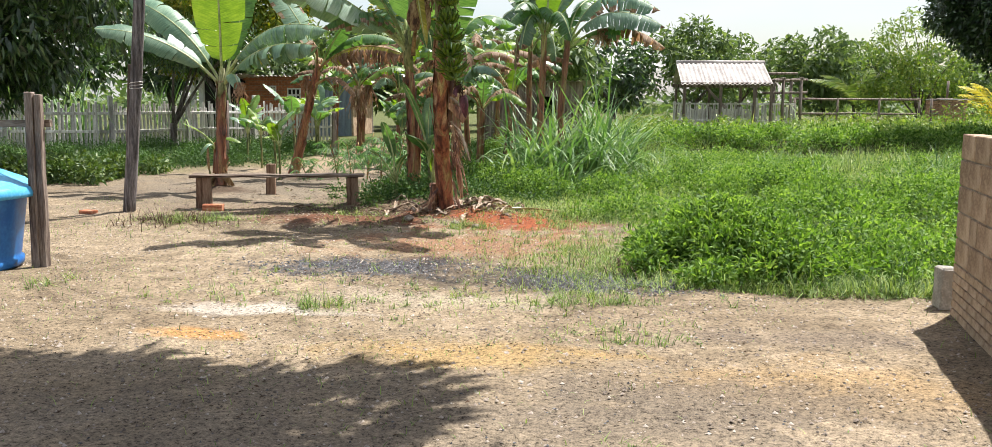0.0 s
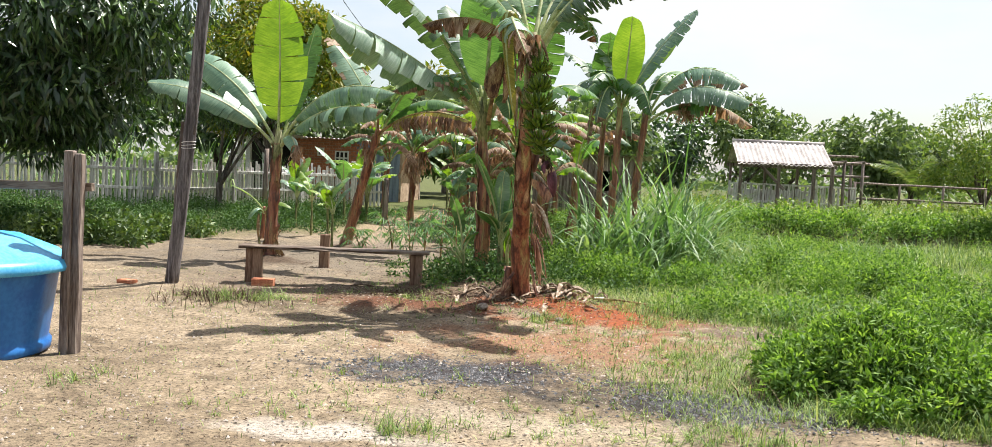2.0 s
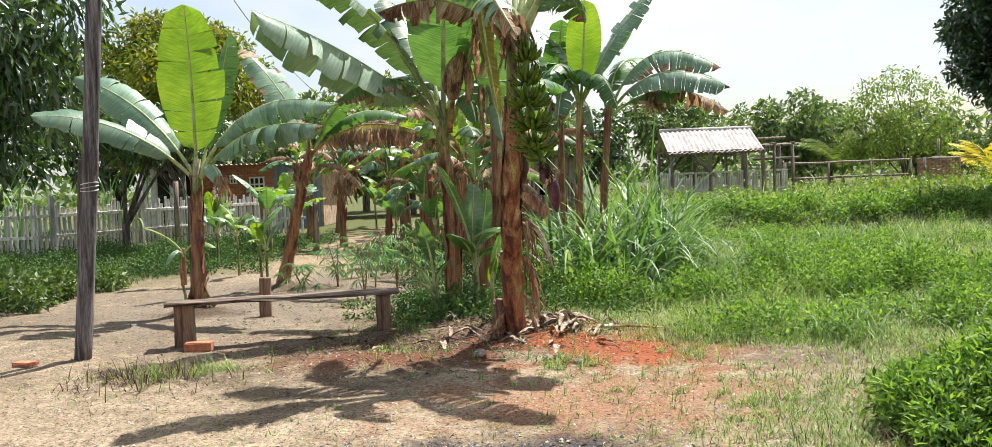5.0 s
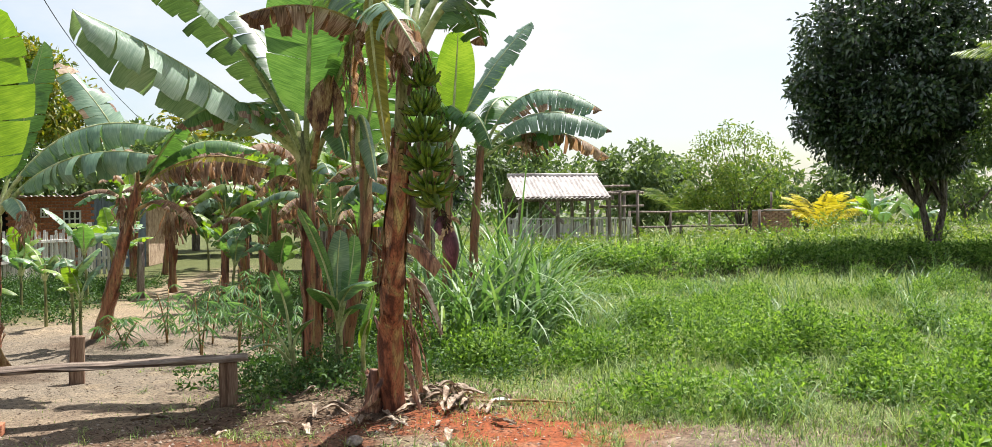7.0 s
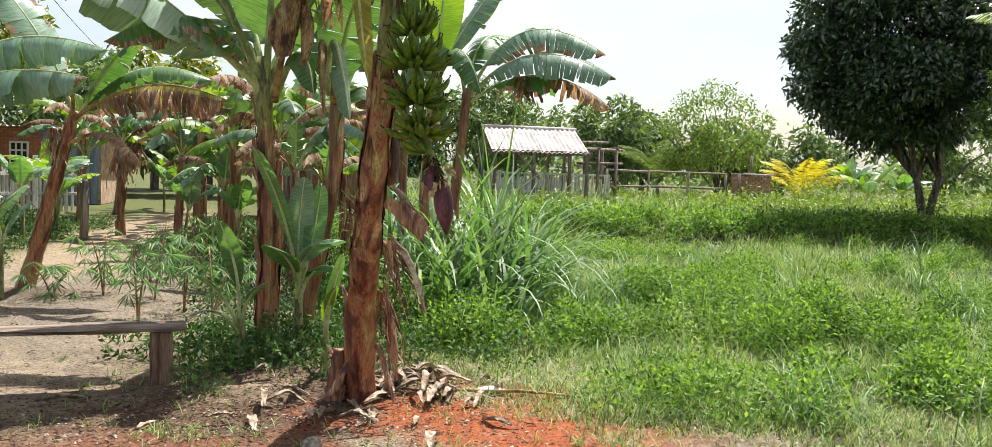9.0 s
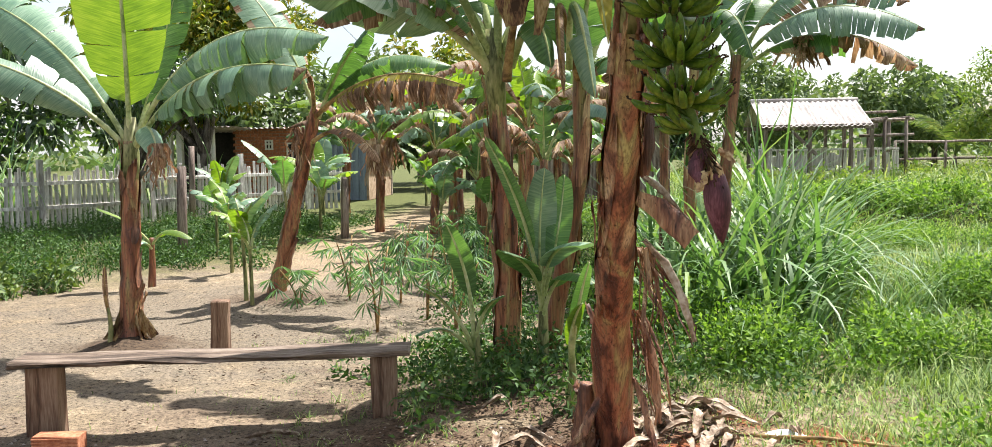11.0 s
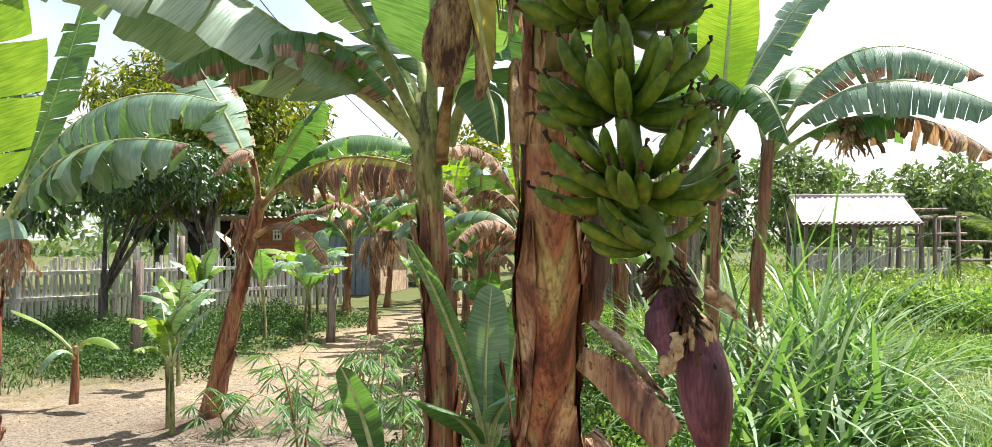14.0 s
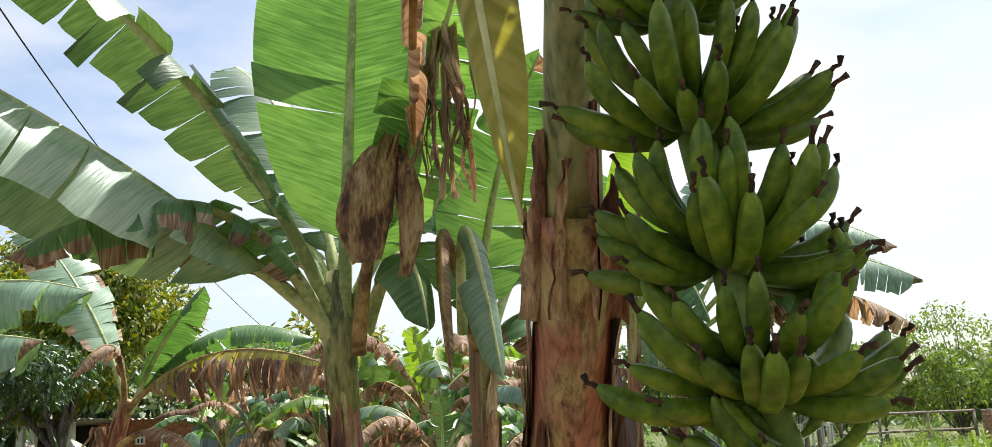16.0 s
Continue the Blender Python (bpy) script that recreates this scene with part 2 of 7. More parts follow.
    b.inputs["Strength"].default_value, b.inputs["Distance"].default_value = 0.7, 0.025
    h = sums(nodes, links, "ADD", mid, sums(nodes, links, "MULTIPLY", sums(nodes, links, "ADD", fine, pebble), 0.35))
    links.new(h, b.inputs["Height"])
    links.new(b.outputs["Normal"], bsdf.inputs["Normal"])
    return m


# x, y, half width, half depth, colour, strength; soil stains, three with painted shade
SOIL_SHADE_PATCHES = [
    (6.0, 22.0, 6.0, 10.0, (0.049, 0.045, 0.025), 0.9, 0.5),
    (-4.75, 27.0, 1.05, 9.5, (0.295, 0.230, 0.156), 1.0, 0.4),
    (-12.0, 27.0, 5.5, 7.0, (0.090, 0.082, 0.037), 0.9, 0.5),
    # This and the next: grey-brown soil, darkened to stand for tree and leaf shadows.
    (-4.4, 18.0, 3.2, 3.8, (0.176, 0.148, 0.115), 0.9),
    (-2.6, 14.2, 1.7, 0.9, (0.165, 0.122, 0.088), 0.75),
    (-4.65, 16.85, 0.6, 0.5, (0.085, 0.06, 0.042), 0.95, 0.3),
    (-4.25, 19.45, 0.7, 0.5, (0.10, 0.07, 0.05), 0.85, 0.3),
    (0.8, 5.6, 3.6, 1.7, (0.193, 0.160, 0.123), 0.65),
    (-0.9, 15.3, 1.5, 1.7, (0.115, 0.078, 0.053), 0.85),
    # Dark brown soil and litter, with the plants' cast shade painted in.
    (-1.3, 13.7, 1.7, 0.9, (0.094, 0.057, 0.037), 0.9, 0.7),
    (0.35, 13.55, 1.05, 1.1, (0.25, 0.075, 0.032), 1.0),
    (1.9, 12.9, 0.9, 0.5, (0.139, 0.107, 0.082), 0.8),
    (-1.9, 13.25, 1.4, 0.3, (0.164, 0.070, 0.041), 0.8),
    (0.1, 11.7, 1.4, 1.0, (0.246, 0.123, 0.070), 0.7),
    (-0.8, 10.25, 0.95, 0.5, (0.045, 0.041, 0.045), 0.95),
    (1.2, 9.75, 1.15, 0.5, (0.041, 0.037, 0.034), 1.0),
    (-1.1, 8.4, 0.6, 0.16, (0.459, 0.418, 0.369), 0.75),
    (0.0, 8.95, 0.9, 0.35, (0.394, 0.344, 0.271), 0.5),
    (0.45, 7.4, 0.85, 0.33, (0.377, 0.254, 0.102), 0.6),
    (-1.2, 7.75, 0.4, 0.13, (0.394, 0.213, 0.074), 0.75),
    (2.3, 7.0, 0.9, 0.5, (0.344, 0.230, 0.107), 0.5),
    (1.7, 6.6, 0.9, 0.5, (0.139, 0.115, 0.090), 0.75),
    (2.6, 8.0, 1.0, 0.22, (0.131, 0.107, 0.090), 0.5),
    (1.8, 5.6, 0.33, 0.22, (0.558, 0.508, 0.410), 0.9),
]
SOIL = ground_material()
STEM = stem_material("banana_stem")
SHEATH = stem_material("dry_sheath", True)
STEM_OLIVE = stem_material("olive_banana_stem", green=0.018)
STEM_GREEN = surface("green_stem", [(0.3, (0.08, 0.085, 0.03)), (0.42, (0.18, 0.19, 0.075)), (0.55, (0.26, 0.26, 0.11)), (0.7, (0.36, 0.34, 0.17))], 6.0, 30.0, 0.5, 0.25, (2.0, 2.0, 0.5), depth=0.006)
PETIOLE = surface("petiole", [(0.3, (0.22, 0.27, 0.10)), (0.5, (0.38, 0.43, 0.19)), (0.75, (0.52, 0.53, 0.30))], 5.0, 40.0, 0.42, 0.15, depth=0.004)
PETIOLE_DRY = surface("dry_petiole", [(0.3, (0.12, 0.07, 0.03)), (0.55, (0.32, 0.2, 0.08)), (0.8, (0.45, 0.33, 0.15))], 6.0, 40.0, 0.7, 0.4, depth=0.006)
BLADE = banana_blade("banana_leaf", [(0.3, (0.05, 0.11, 0.045)), (0.52, (0.09, 0.185, 0.075)), (0.72, (0.15, 0.26, 0.12))], (1.9, 2.0, 0.6), 0.33)
BLADE_PALE = banana_blade("pale_banana_leaf", [(0.3, (0.10, 0.19, 0.125)), (0.52, (0.175, 0.275, 0.185)), (0.72, (0.26, 0.36, 0.26))], (1.5, 1.7, 0.6), 0.16, 0.36)
# Waxy blade whose bright sky sheen is painted into a paler base colour.
BLADE_SHEEN = banana_blade("waxy_sheen_banana_leaf", [(0.3, (0.18, 0.27, 0.20)), (0.52, (0.28, 0.37, 0.29)), (0.72, (0.38, 0.46, 0.39))], (1.3, 1.6, 0.5), 0.2, 0.28)
BLADE_BRIGHT = banana_blade("bright_banana_leaf", [(0.3, (0.10, 0.19, 0.025)), (0.52, (0.16, 0.27, 0.035)), (0.72, (0.24, 0.34, 0.06))], (1.6, 1.6, 0.45), 0.42)
BLADE_DRY = banana_blade("dry_banana_leaf", [(0.25, (0.08, 0.038, 0.024)), (0.5, (0.27, 0.17, 0.11)), (0.75, (0.56, 0.44, 0.33))], (1.3, 1.0, 0.7), 0.3, 0.8)
BLADE_DULL = banana_blade("dull_banana_leaf", [(0.3, (0.05, 0.095, 0.05)), (0.52, (0.085, 0.15, 0.075)), (0.72, (0.14, 0.21, 0.12))], (1.6, 1.8, 0.5), 0.16, 0.38)
BLADE_YELLOW = banana_blade("yellowing_banana_leaf", [(0.3, (0.17, 0.17, 0.03)), (0.52, (0.29, 0.28, 0.05)), (0.72, (0.40, 0.36, 0.11))], (1.5, 1.4, 0.5), 0.35)
FRUIT = surface("green_banana", [(0.3, (0.05, 0.10, 0.008)), (0.5, (0.10, 0.165, 0.014)), (0.75, (0.20, 0.265, 0.03))], 9.0, 60.0, 0.38, 0.12, depth=0.003, random=0.35)
FRUIT_TIP = surface("dried_flower", [(0.3, (0.02, 0.012, 0.008)), (0.7, (0.10, 0.055, 0.03))], 30.0, 90.0, 0.9, 0.5)
STALK = surface("bunch_stalk", [(0.3, (0.09, 0.16, 0.03)), (0.7, (0.2, 0.29, 0.07))], 12.0, 60.0, 0.5, 0.4, depth=0.004)
BRACT = surface("purple_bract", [(0.3, (0.055, 0.018, 0.026)), (0.5, (0.115, 0.035, 0.05)), (0.75, (0.21, 0.085, 0.11))], 6.0, 60.0, 0.45, 0.25, (3, 3, 0.4), depth=0.004)
FLORET = surface("cream_floret", [(0.3, (0.25, 0.14, 0.07)), (0.7, (0.58, 0.44, 0.25))], 20.0, 80.0, 0.8, 0.4)
WOOD_GREY = surface("weathered_wood", [(0.28, (0.085, 0.06, 0.05)), (0.5, (0.20, 0.155, 0.13)), (0.75, (0.36, 0.30, 0.26))], 5.0, 45.0, 0.85, 0.6, (3, 3, 0.25), depth=0.01, random=0.35)
WOOD_PLANK = surface("weathered_plank", [(0.28, (0.05, 0.036, 0.028)), (0.5, (0.14, 0.10, 0.075)), (0.75, (0.27, 0.215, 0.17))], 6.0, 45.0, 0.85, 0.6, (0.3, 3, 3), depth=0.01, random=0.2)
WOOD_POLE = surface("pole_wood", [(0.3, (0.045, 0.038, 0.038)), (0.5, (0.11, 0.095, 0.095)), (0.75, (0.25, 0.225, 0.225))], 6.0, 50.0, 0.8, 0.7, (4, 4, 0.25), depth=0.012)
WOOD_BROWN = surface("brown_wood", [(0.28, (0.075, 0.042, 0.028)), (0.5, (0.17, 0.10, 0.065)), (0.75, (0.29, 0.20, 0.14))], 5.0, 45.0, 0.85, 0.6, (3, 3, 0.25), depth=0.01, random=0.25)
PALING = surface("paling_wood", [(0.3, (0.36, 0.33, 0.31)), (0.5, (0.62, 0.60, 0.57)), (0.75, (0.80, 0.78, 0.76))], 4.0, 40.0, 0.9, 0.5, (3, 3, 0.3), random=0.5)
TANK_BLUE = surface("blue_plastic", [(0.3, (0.012, 0.10, 0.34)), (0.7, (0.03, 0.17, 0.46))], 3.0, 30.0, 0.38, 0.05, depth=0.003)
TANK_LID = surface("faded_blue_plastic", [(0.3, (0.06, 0.34, 0.62)), (0.7, (0.16, 0.50, 0.75))], 3.0, 40.0, 0.35, 0.08, depth=0.003)
BRICK = surface("red_brick", [(0.25, (0.30, 0.10, 0.055)), (0.5, (0.46, 0.18, 0.095)), (0.75, (0.58, 0.28, 0.17))], 8.0, 60.0, 0.9, 0.5, random=0.35)
OLD_BRICK = surface("old_well_brick", [(0.25, (0.20, 0.10, 0.06)), (0.5, (0.34, 0.19, 0.12)), (0.75, (0.50, 0.35, 0.25))], 8.0, 60.0, 0.92, 0.5, random=0.5)
BLOCK = surface("clay_block", [(0.3, (0.27, 0.18, 0.12)), (0.5, (0.40, 0.28, 0.19)), (0.75, (0.52, 0.39, 0.28))], 6.0, 60.0, 0.92, 0.6, random=0.25)
MORTAR = surface("mortar", [(0.3, (0.19, 0.15, 0.12)), (0.7, (0.36, 0.30, 0.25))], 9.0, 70.0, 0.95, 0.7)
CEMENT = surface("cement", [(0.3, (0.25, 0.23, 0.20)), (0.7, (0.45, 0.42, 0.37))], 5.0, 70.0, 0.9, 0.5)
FIBRE = surface("fibre_cement_roof", [(0.3, (0.27, 0.235, 0.22)), (0.5, (0.46, 0.42, 0.395)), (0.75, (0.62, 0.58, 0.55))], 1.6, 30.0, 0.85, 0.3, random=0.1)
PAINT_WHITE = surface("white_paint", [(0.3, (0.62, 0.61, 0.58)), (0.7, (0.8, 0.79, 0.76))], 2.0, 40.0, 0.7, 0.1)
PAINT_BLUE = surface("blue_grey_paint", [(0.3, (0.13, 0.17, 0.23)), (0.7, (0.26, 0.31, 0.38))], 2.0, 40.0, 0.7, 0.2, (3, 3, .4))
DARK_ROOM = surface("dark_interior", [(0.3, (0.015, 0.014, 0.013)), (0.7, (0.035, 0.032, 0.03))], 2.0, 20.0, 0.9, 0.1)
BARK = surface("bark", [(0.3, (0.045, 0.036, 0.03)), (0.5, (0.11, 0.09, 0.075)), (0.75, (0.22, 0.19, 0.165))], 5.0, 40.0, 0.95, 0.9, (3, 3, 0.6), depth=0.02)
WIRE = surface("cable", [(0.3, (0.02, 0.02, 0.02)), (0.7, (0.05, 0.05, 0.05))], 9.0, 40.0, 0.6, 0.1)
STONE = surface("stone", [(0.3, (0.10, 0.08, 0.065)), (0.5, (0.26, 0.21, 0.17)), (0.7, (0.42, 0.37, 0.32))], 9.0, 60.0, 0.9, 0.6)
DARK_HUSK = surface("brown_dead_leaf", [(0.3, (0.05, 0.025, 0.015)), (0.48, (0.17, 0.09, 0.05)), (0.6, (0.24, 0.17, 0.07)), (0.8, (0.38, 0.27, 0.16))], 8.0, 50.0, 0.75, 0.6, (2.0, 2.0, 0.5), depth=0.012)
HUSK = surface("bleached_husk", [(0.3, (0.16, 0.105, 0.07)), (0.5, (0.34, 0.26, 0.19)), (0.75, (0.56, 0.49, 0.41))], 9.0, 50.0, 0.85, 0.5, (1, 1, 1), depth=0.006, random=0.4)
CHARCOAL = surface("charcoal_gravel", [(0.3, (0.03, 0.03, 0.032)), (0.6, (0.09, 0.09, 0.095)), (0.8, (0.24, 0.23, 0.23))], 25.0, 80.0, 0.9, 0.4)
PLASTIC = surface("white_plastic_scrap", [(0.3, (0.6, 0.6, 0.6)), (0.7, (0.8, 0.8, 0.8))], 9.0, 50.0, 0.5, 0.2)
GRASS = foliage("grass", [(0.1, (0.022, 0.055, 0.016)), (0.35, (0.112, 0.185, 0.052)), (0.65, (0.255, 0.35, 0.115)), (0.95, (0.48, 0.49, 0.27))], (1.5, 1.5, 0.6), 0.6, 0.28, 0.2)
WEED = foliage("weed_leaves", [(0.1, (0.022, 0.058, 0.012)), (0.5, (0.125, 0.23, 0.05)), (0.9, (0.31, 0.43, 0.14))], (1.6, 1.7, 0.5), 0.6, 0.36, 0.18)
# Darker copy of WEED: shade under trees and plants is put into the colour.
SHADE_WEED = foliage("shaded_weed_leaves", [(0.1, (0.018, 0.045, 0.014)), (0.5, (0.05, 0.105, 0.03)), (0.9, (0.11, 0.19, 0.055))], (1.5, 1.7, 0.6), 0.6, 0.2, 0.2)
TALL_GRASS = foliage("tall_grass", [(0.1, (0.05, 0.11, 0.04)), (0.5, (0.13, 0.23, 0.085)), (0.9, (0.30, 0.37, 0.17))], (1.5, 1.7, 0.7), 0.5, 0.28, 0.35)
CASSAVA = foliage("cassava_leaves", [(0.1, (0.04, 0.10, 0.045)), (0.5, (0.085, 0.17, 0.075)), (0.9, (0.17, 0.27, 0.12))], (1.5, 1.7, 0.7), 0.5, 0.35)
MANGO_LEAF = foliage("mango_leaves", [(0.1, (0.010, 0.028, 0.010)), (0.5, (0.032, 0.075, 0.025)), (0.9, (0.15, 0.24, 0.08))], (1.6, 1.8, 0.5), 0.34, 0.2, 0.9)
ROUND_LEAF = foliage("dark_glossy_leaves", [(0.1, (0.013, 0.03, 0.013)), (0.6, (0.036, 0.07, 0.028)), (0.95, (0.10, 0.15, 0.065))], (1.5, 1.6, 0.5), 0.3, 0.15, 0.8)
LIGHT_LEAF = foliage("light_leaves", [(0.1, (0.07, 0.13, 0.03)), (0.5, (0.15, 0.23, 0.055)), (0.9, (0.29, 0.33, 0.09))], (1.5, 1.6, 0.5), 0.5, 0.35)
MID_LEAF = foliage("mid_green_leaves", [(0.1, (0.03, 0.065, 0.018)), (0.5, (0.075, 0.13, 0.035)), (0.9, (0.18, 0.24, 0.07))], (1.5, 1.6, 0.5), 0.5, 0.25)
YELLOW_LEAF = foliage("yellow_green_leaves", [(0.1, (0.05, 0.10, 0.015)), (0.5, (0.14, 0.19, 0.025)), (0.9, (0.33, 0.26, 0.04))], (1.5, 1.5, 0.4), 0.5, 0.35)
# Distant foliage: air haze is painted in by lightening the leaf colour.
HAZY_LEAF = foliage("hazy_far_leaves", [(0.1, (0.06, 0.10, 0.045)), (0.5, (0.12, 0.18, 0.075)), (0.9, (0.23, 0.29, 0.12))], (1.4, 1.5, 0.6), 0.6, 0.3)
YELLOW_PALM = foliage("yellow_palm", [(0.1, (0.40, 0.37, 0.03)), (0.5, (0.60, 0.54, 0.07)), (0.9, (0.72, 0.66, 0.16))], (1.2, 1.1, 0.4), 0.45, 0.35)
PALM_LEAF = foliage("palm_leaf", [(0.1, (0.07, 0.12, 0.035)), (0.5, (0.14, 0.20, 0.06)), (0.9, (0.26, 0.27, 0.10))], (1.3, 1.4, 0.6), 0.45, 0.35)
LITTER = foliage("leaf_litter", [(0.1, (0.035, 0.02, 0.014)), (0.6, (0.11, 0.07, 0.045)), (0.95, (0.36, 0.28, 0.19))], (1, 1, 1), 0.85, 0.1, 0.2)

# ---- mesh helpers ----
RNG = np.random.default_rng(7)
ORIGIN = {}


def plain_mesh(name, V, F, mats, uv=None, idx=None, smooth=False):
    """A mesh from arrays: V (n, 3); F (m, 3) or (m, 4)."""
    V, F = np.asarray(V, np.float32), np.asarray(F, np.int32)
    me = bpy.data.meshes.new(name)
    k = F.shape[1]
    me.vertices.add(len(V))
    me.vertices.foreach_set("co", V.ravel())
    me.loops.add(F.size)
    me.loops.foreach_set("vertex_index", F.ravel())
    me.polygons.add(len(F))
    me.polygons.foreach_set("loop_start", np.arange(0, F.size, k, dtype=np.int32))
    me.polygons.foreach_set("loop_total", np.full(len(F), k, np.int32))
    for m in mats if isinstance(mats, (list, tuple)) else [mats]:
        me.materials.append(m)
    if idx is not None:
        me.polygons.foreach_set("material_index", np.asarray(idx, np.int32))
    if smooth:
        me.polygons.foreach_set("use_smooth", np.ones(len(F), bool))
    if uv is not None:
        layer = me.uv_layers.new(name="UVMap")
        layer.data.foreach_set("uv", np.asarray(uv, np.float32)[F.ravel()].ravel())
    me.update(calc_edges=True)
    return me


def thing(name, at, label, category, group="", kind=""):
    """An empty at the base of a thing whose parts follow."""
    ob = new(name)
    ob.location = at
    ob.empty_display_size = 0.2
    ORIGIN[ob] = np.array(at, float)
    return tagged(ob, label, category, group, kind)


def part(name, mesh, parent, label=""):
    """One mesh under a thing or under a part; its vertices are in the thing's space."""
    ob = new(name, mesh)
    ob.parent = parent
    ORIGIN[ob] = ORIGIN[parent]
    return tagged(ob, label)


def solo(name, mesh, at, label, category, group="", kind=""):
    ob = new(name, mesh)
    ob.location = at
    ORIGIN[ob] = np.array(at, float)
    return tagged(ob, label, category, group, kind)


def tube_arrays(points, radii, sides=8, wobble=0.0, seed=0, cap=True, squash=1.0):
    P = np.asarray(points, float)
    R = np.broadcast_to(np.asarray(radii, float), (len(P),))
    T = np.gradient(P, axis=0)
    T /= np.linalg.norm(T, axis=1, keepdims=True) + 1e-9
    ref = np.array([0.0, 1.0, 0.0]) if abs(T[0][2]) > 0.7 else np.array([0.0, 0.0, 1.0])
    A = np.cross(T, ref)
    A /= np.linalg.norm(A, axis=1, keepdims=True) + 1e-9
    B = np.cross(T, A)
    a = np.linspace(0, 2 * np.pi, sides, endpoint=False)
    rr = R[:, None] * np.ones((1, sides))
    if wobble:
        g = np.random.default_rng(seed)
        ph = g.uniform(0, 6.28, 6)
        s = np.linspace(0, 1, len(P))[:, None] * len(P) * 0.35
        rr = rr * (1 + wobble * (np.sin(3 * a + ph[0] + s * .6) + np.sin(5 * a + ph[1] - s * .9) * .6 + np.sin(2 * a + s * 1.7 + ph[2]) * .7 + g.normal(0, .35, rr.shape)))
    V = P[:, None, :] + rr[..., None] * (np.cos(a)[None, :, None] * A[:, None, :] + squash * np.sin(a)[None, :, None] * B[:, None, :])
    n = len(P)
    i, j = np.meshgrid(np.arange(n - 1), np.arange(sides), indexing="ij")
    k = (j + 1) % sides
    F = np.stack([i * sides + j, i * sides + k, (i + 1) * sides + k, (i + 1) * sides + j], -1).reshape(-1, 4)
    V = V.reshape(-1, 3)
    if cap:
        c0, c1 = len(V), len(V) + 1
        V = np.vstack([V, P[:1], P[-1:]])
        jj = np.arange(sides)
        kk = (jj + 1) % sides
        F = np.vstack([F, np.stack([kk, jj, np.full(sides, c0), np.full(sides, c0)], -1)])
        o = (n - 1) * sides
        F = np.vstack([F, np.stack([o + jj, o + kk, np.full(sides, c1), np.full(sides, c1)], -1)])
    return V, F


def tri(F):
    F = np.asarray(F)
    T = np.vstack([F[:, [0, 1, 2]], F[:, [0, 2, 3]]])
    return T[(T[:, 0] != T[:, 1]) & (T[:, 1] != T[:, 2]) & (T[:, 0] != T[:, 2])]


def joined(chunks):
    Vs, Fs, o = [], [], 0
    for V, F in chunks:
        Vs.append(V)
        Fs.append(np.asarray(F) + o)
        o += len(V)
    return np.vstack(Vs), np.vstack(Fs)


def tube(name, points, radii, mat, sides=8, wobble=0.0, seed=0, at=(0, 0, 0), squash=1.0):
    V, F = tube_arrays(points, radii, sides, wobble, seed, squash=squash)
    return plain_mesh(name, V - np.asarray(at), tri(F), mat, smooth=True)


def box_mesh(name, size, mat, bevel=0.006, rough=0.0, seed=0, cuts=0):
    """A box on its base centre, edges bevelled, corners a little uneven."""
    bm = bmesh.new()
    bmesh.ops.create_cube(bm, size=1.0)
    for v in bm.verts:
        v.co = Vector((v.co.x * size[0], v.co.y * size[1], (v.co.z + 0.5) * size[2]))
    if bevel:
        bmesh.ops.bevel(bm, geom=bm.edges[:], offset=min(bevel, min(size) * 0.3), segments=1, affect="EDGES")
    if cuts:
        long = max(range(3), key=lambda k: size[k])
        es = [e for e in bm.edges if abs((e.verts[0].co - e.verts[1].co)[long]) > size[long] * 0.6]
        bmesh.ops.subdivide_edges(bm, edges=es, cuts=cuts)
    if rough:
        g = random.Random(seed)
        for v in bm.verts:
            v.co += Vector((g.uniform(-rough, rough), g.uniform(-rough, rough), g.uniform(-rough, rough) * 0.5))
    me = bpy.data.meshes.new(name)
    bm.to_mesh(me)
    bm.free()
    me.materials.append(mat)
    return me


def curve_points(a, m, b, n):
    """A smooth line from a through m to b."""
    a, m, b = (np.asarray(p, float) for p in (a, m, b))
    d1, d2 = np.linalg.norm(m - a), np.linalg.norm(b - m)
    tm = d1 / (d1 + d2)
    c = (m - (1 - tm) ** 2 * a - tm ** 2 * b) / (2 * tm * (1 - tm))
    s = np.linspace(0, 1, n)[:, None]
    return (1 - s) ** 2 * a + 2 * s * (1 - s) * c + s ** 2 * b


def lay(x, y):
    """Height of the ground."""
    x, y = np.asarray(x, float), np.asarray(y, float)
    right = 1 / (1 + np.exp(np.clip(-(x - 1.0) / 0.8, -60, 60)))
    bank = 1 / (1 + np.exp(np.clip(-(y - 28.3) / 0.25, -60, 60)))
    z = (0.5 * bank - 0.45 / (1 + np.exp(np.clip(-(y - 37) / 2.5, -60, 60)))) * right + 0.10 * (1 / (1 + np.exp(np.clip(-(y - 24) / 2, -60, 60)))) * (1 - right)
    z = z + 0.13 * np.exp(-((x + 0.8) / 1.1) ** 2 - ((y - 15.2) / 1.4) ** 2)
    z = z + 0.06 * np.exp(-((x + 1.9) / 1.2) ** 2 - ((y - 13.35) / 0.3) ** 2)
    z = z + 0.08 * np.exp(-((x + 4.66) / 0.28) ** 2 - ((y - 16.95) / 0.28) ** 2)
    z = z + 0.06 * np.exp(-((x + 4.3) / 0.5) ** 2 - ((y - 19.5) / 0.4) ** 2)
    z = z + 0.05 * np.exp(-((x + 3.5) / 0.6) ** 2 - ((y - 12.75) / 0.3) ** 2)
    z = z + 0.012 * np.sin(x * 2.3 + 1) * np.sin(y * 1.9) + 0.008 * np.sin(x * 5.1 + y * 3.7)
    return z


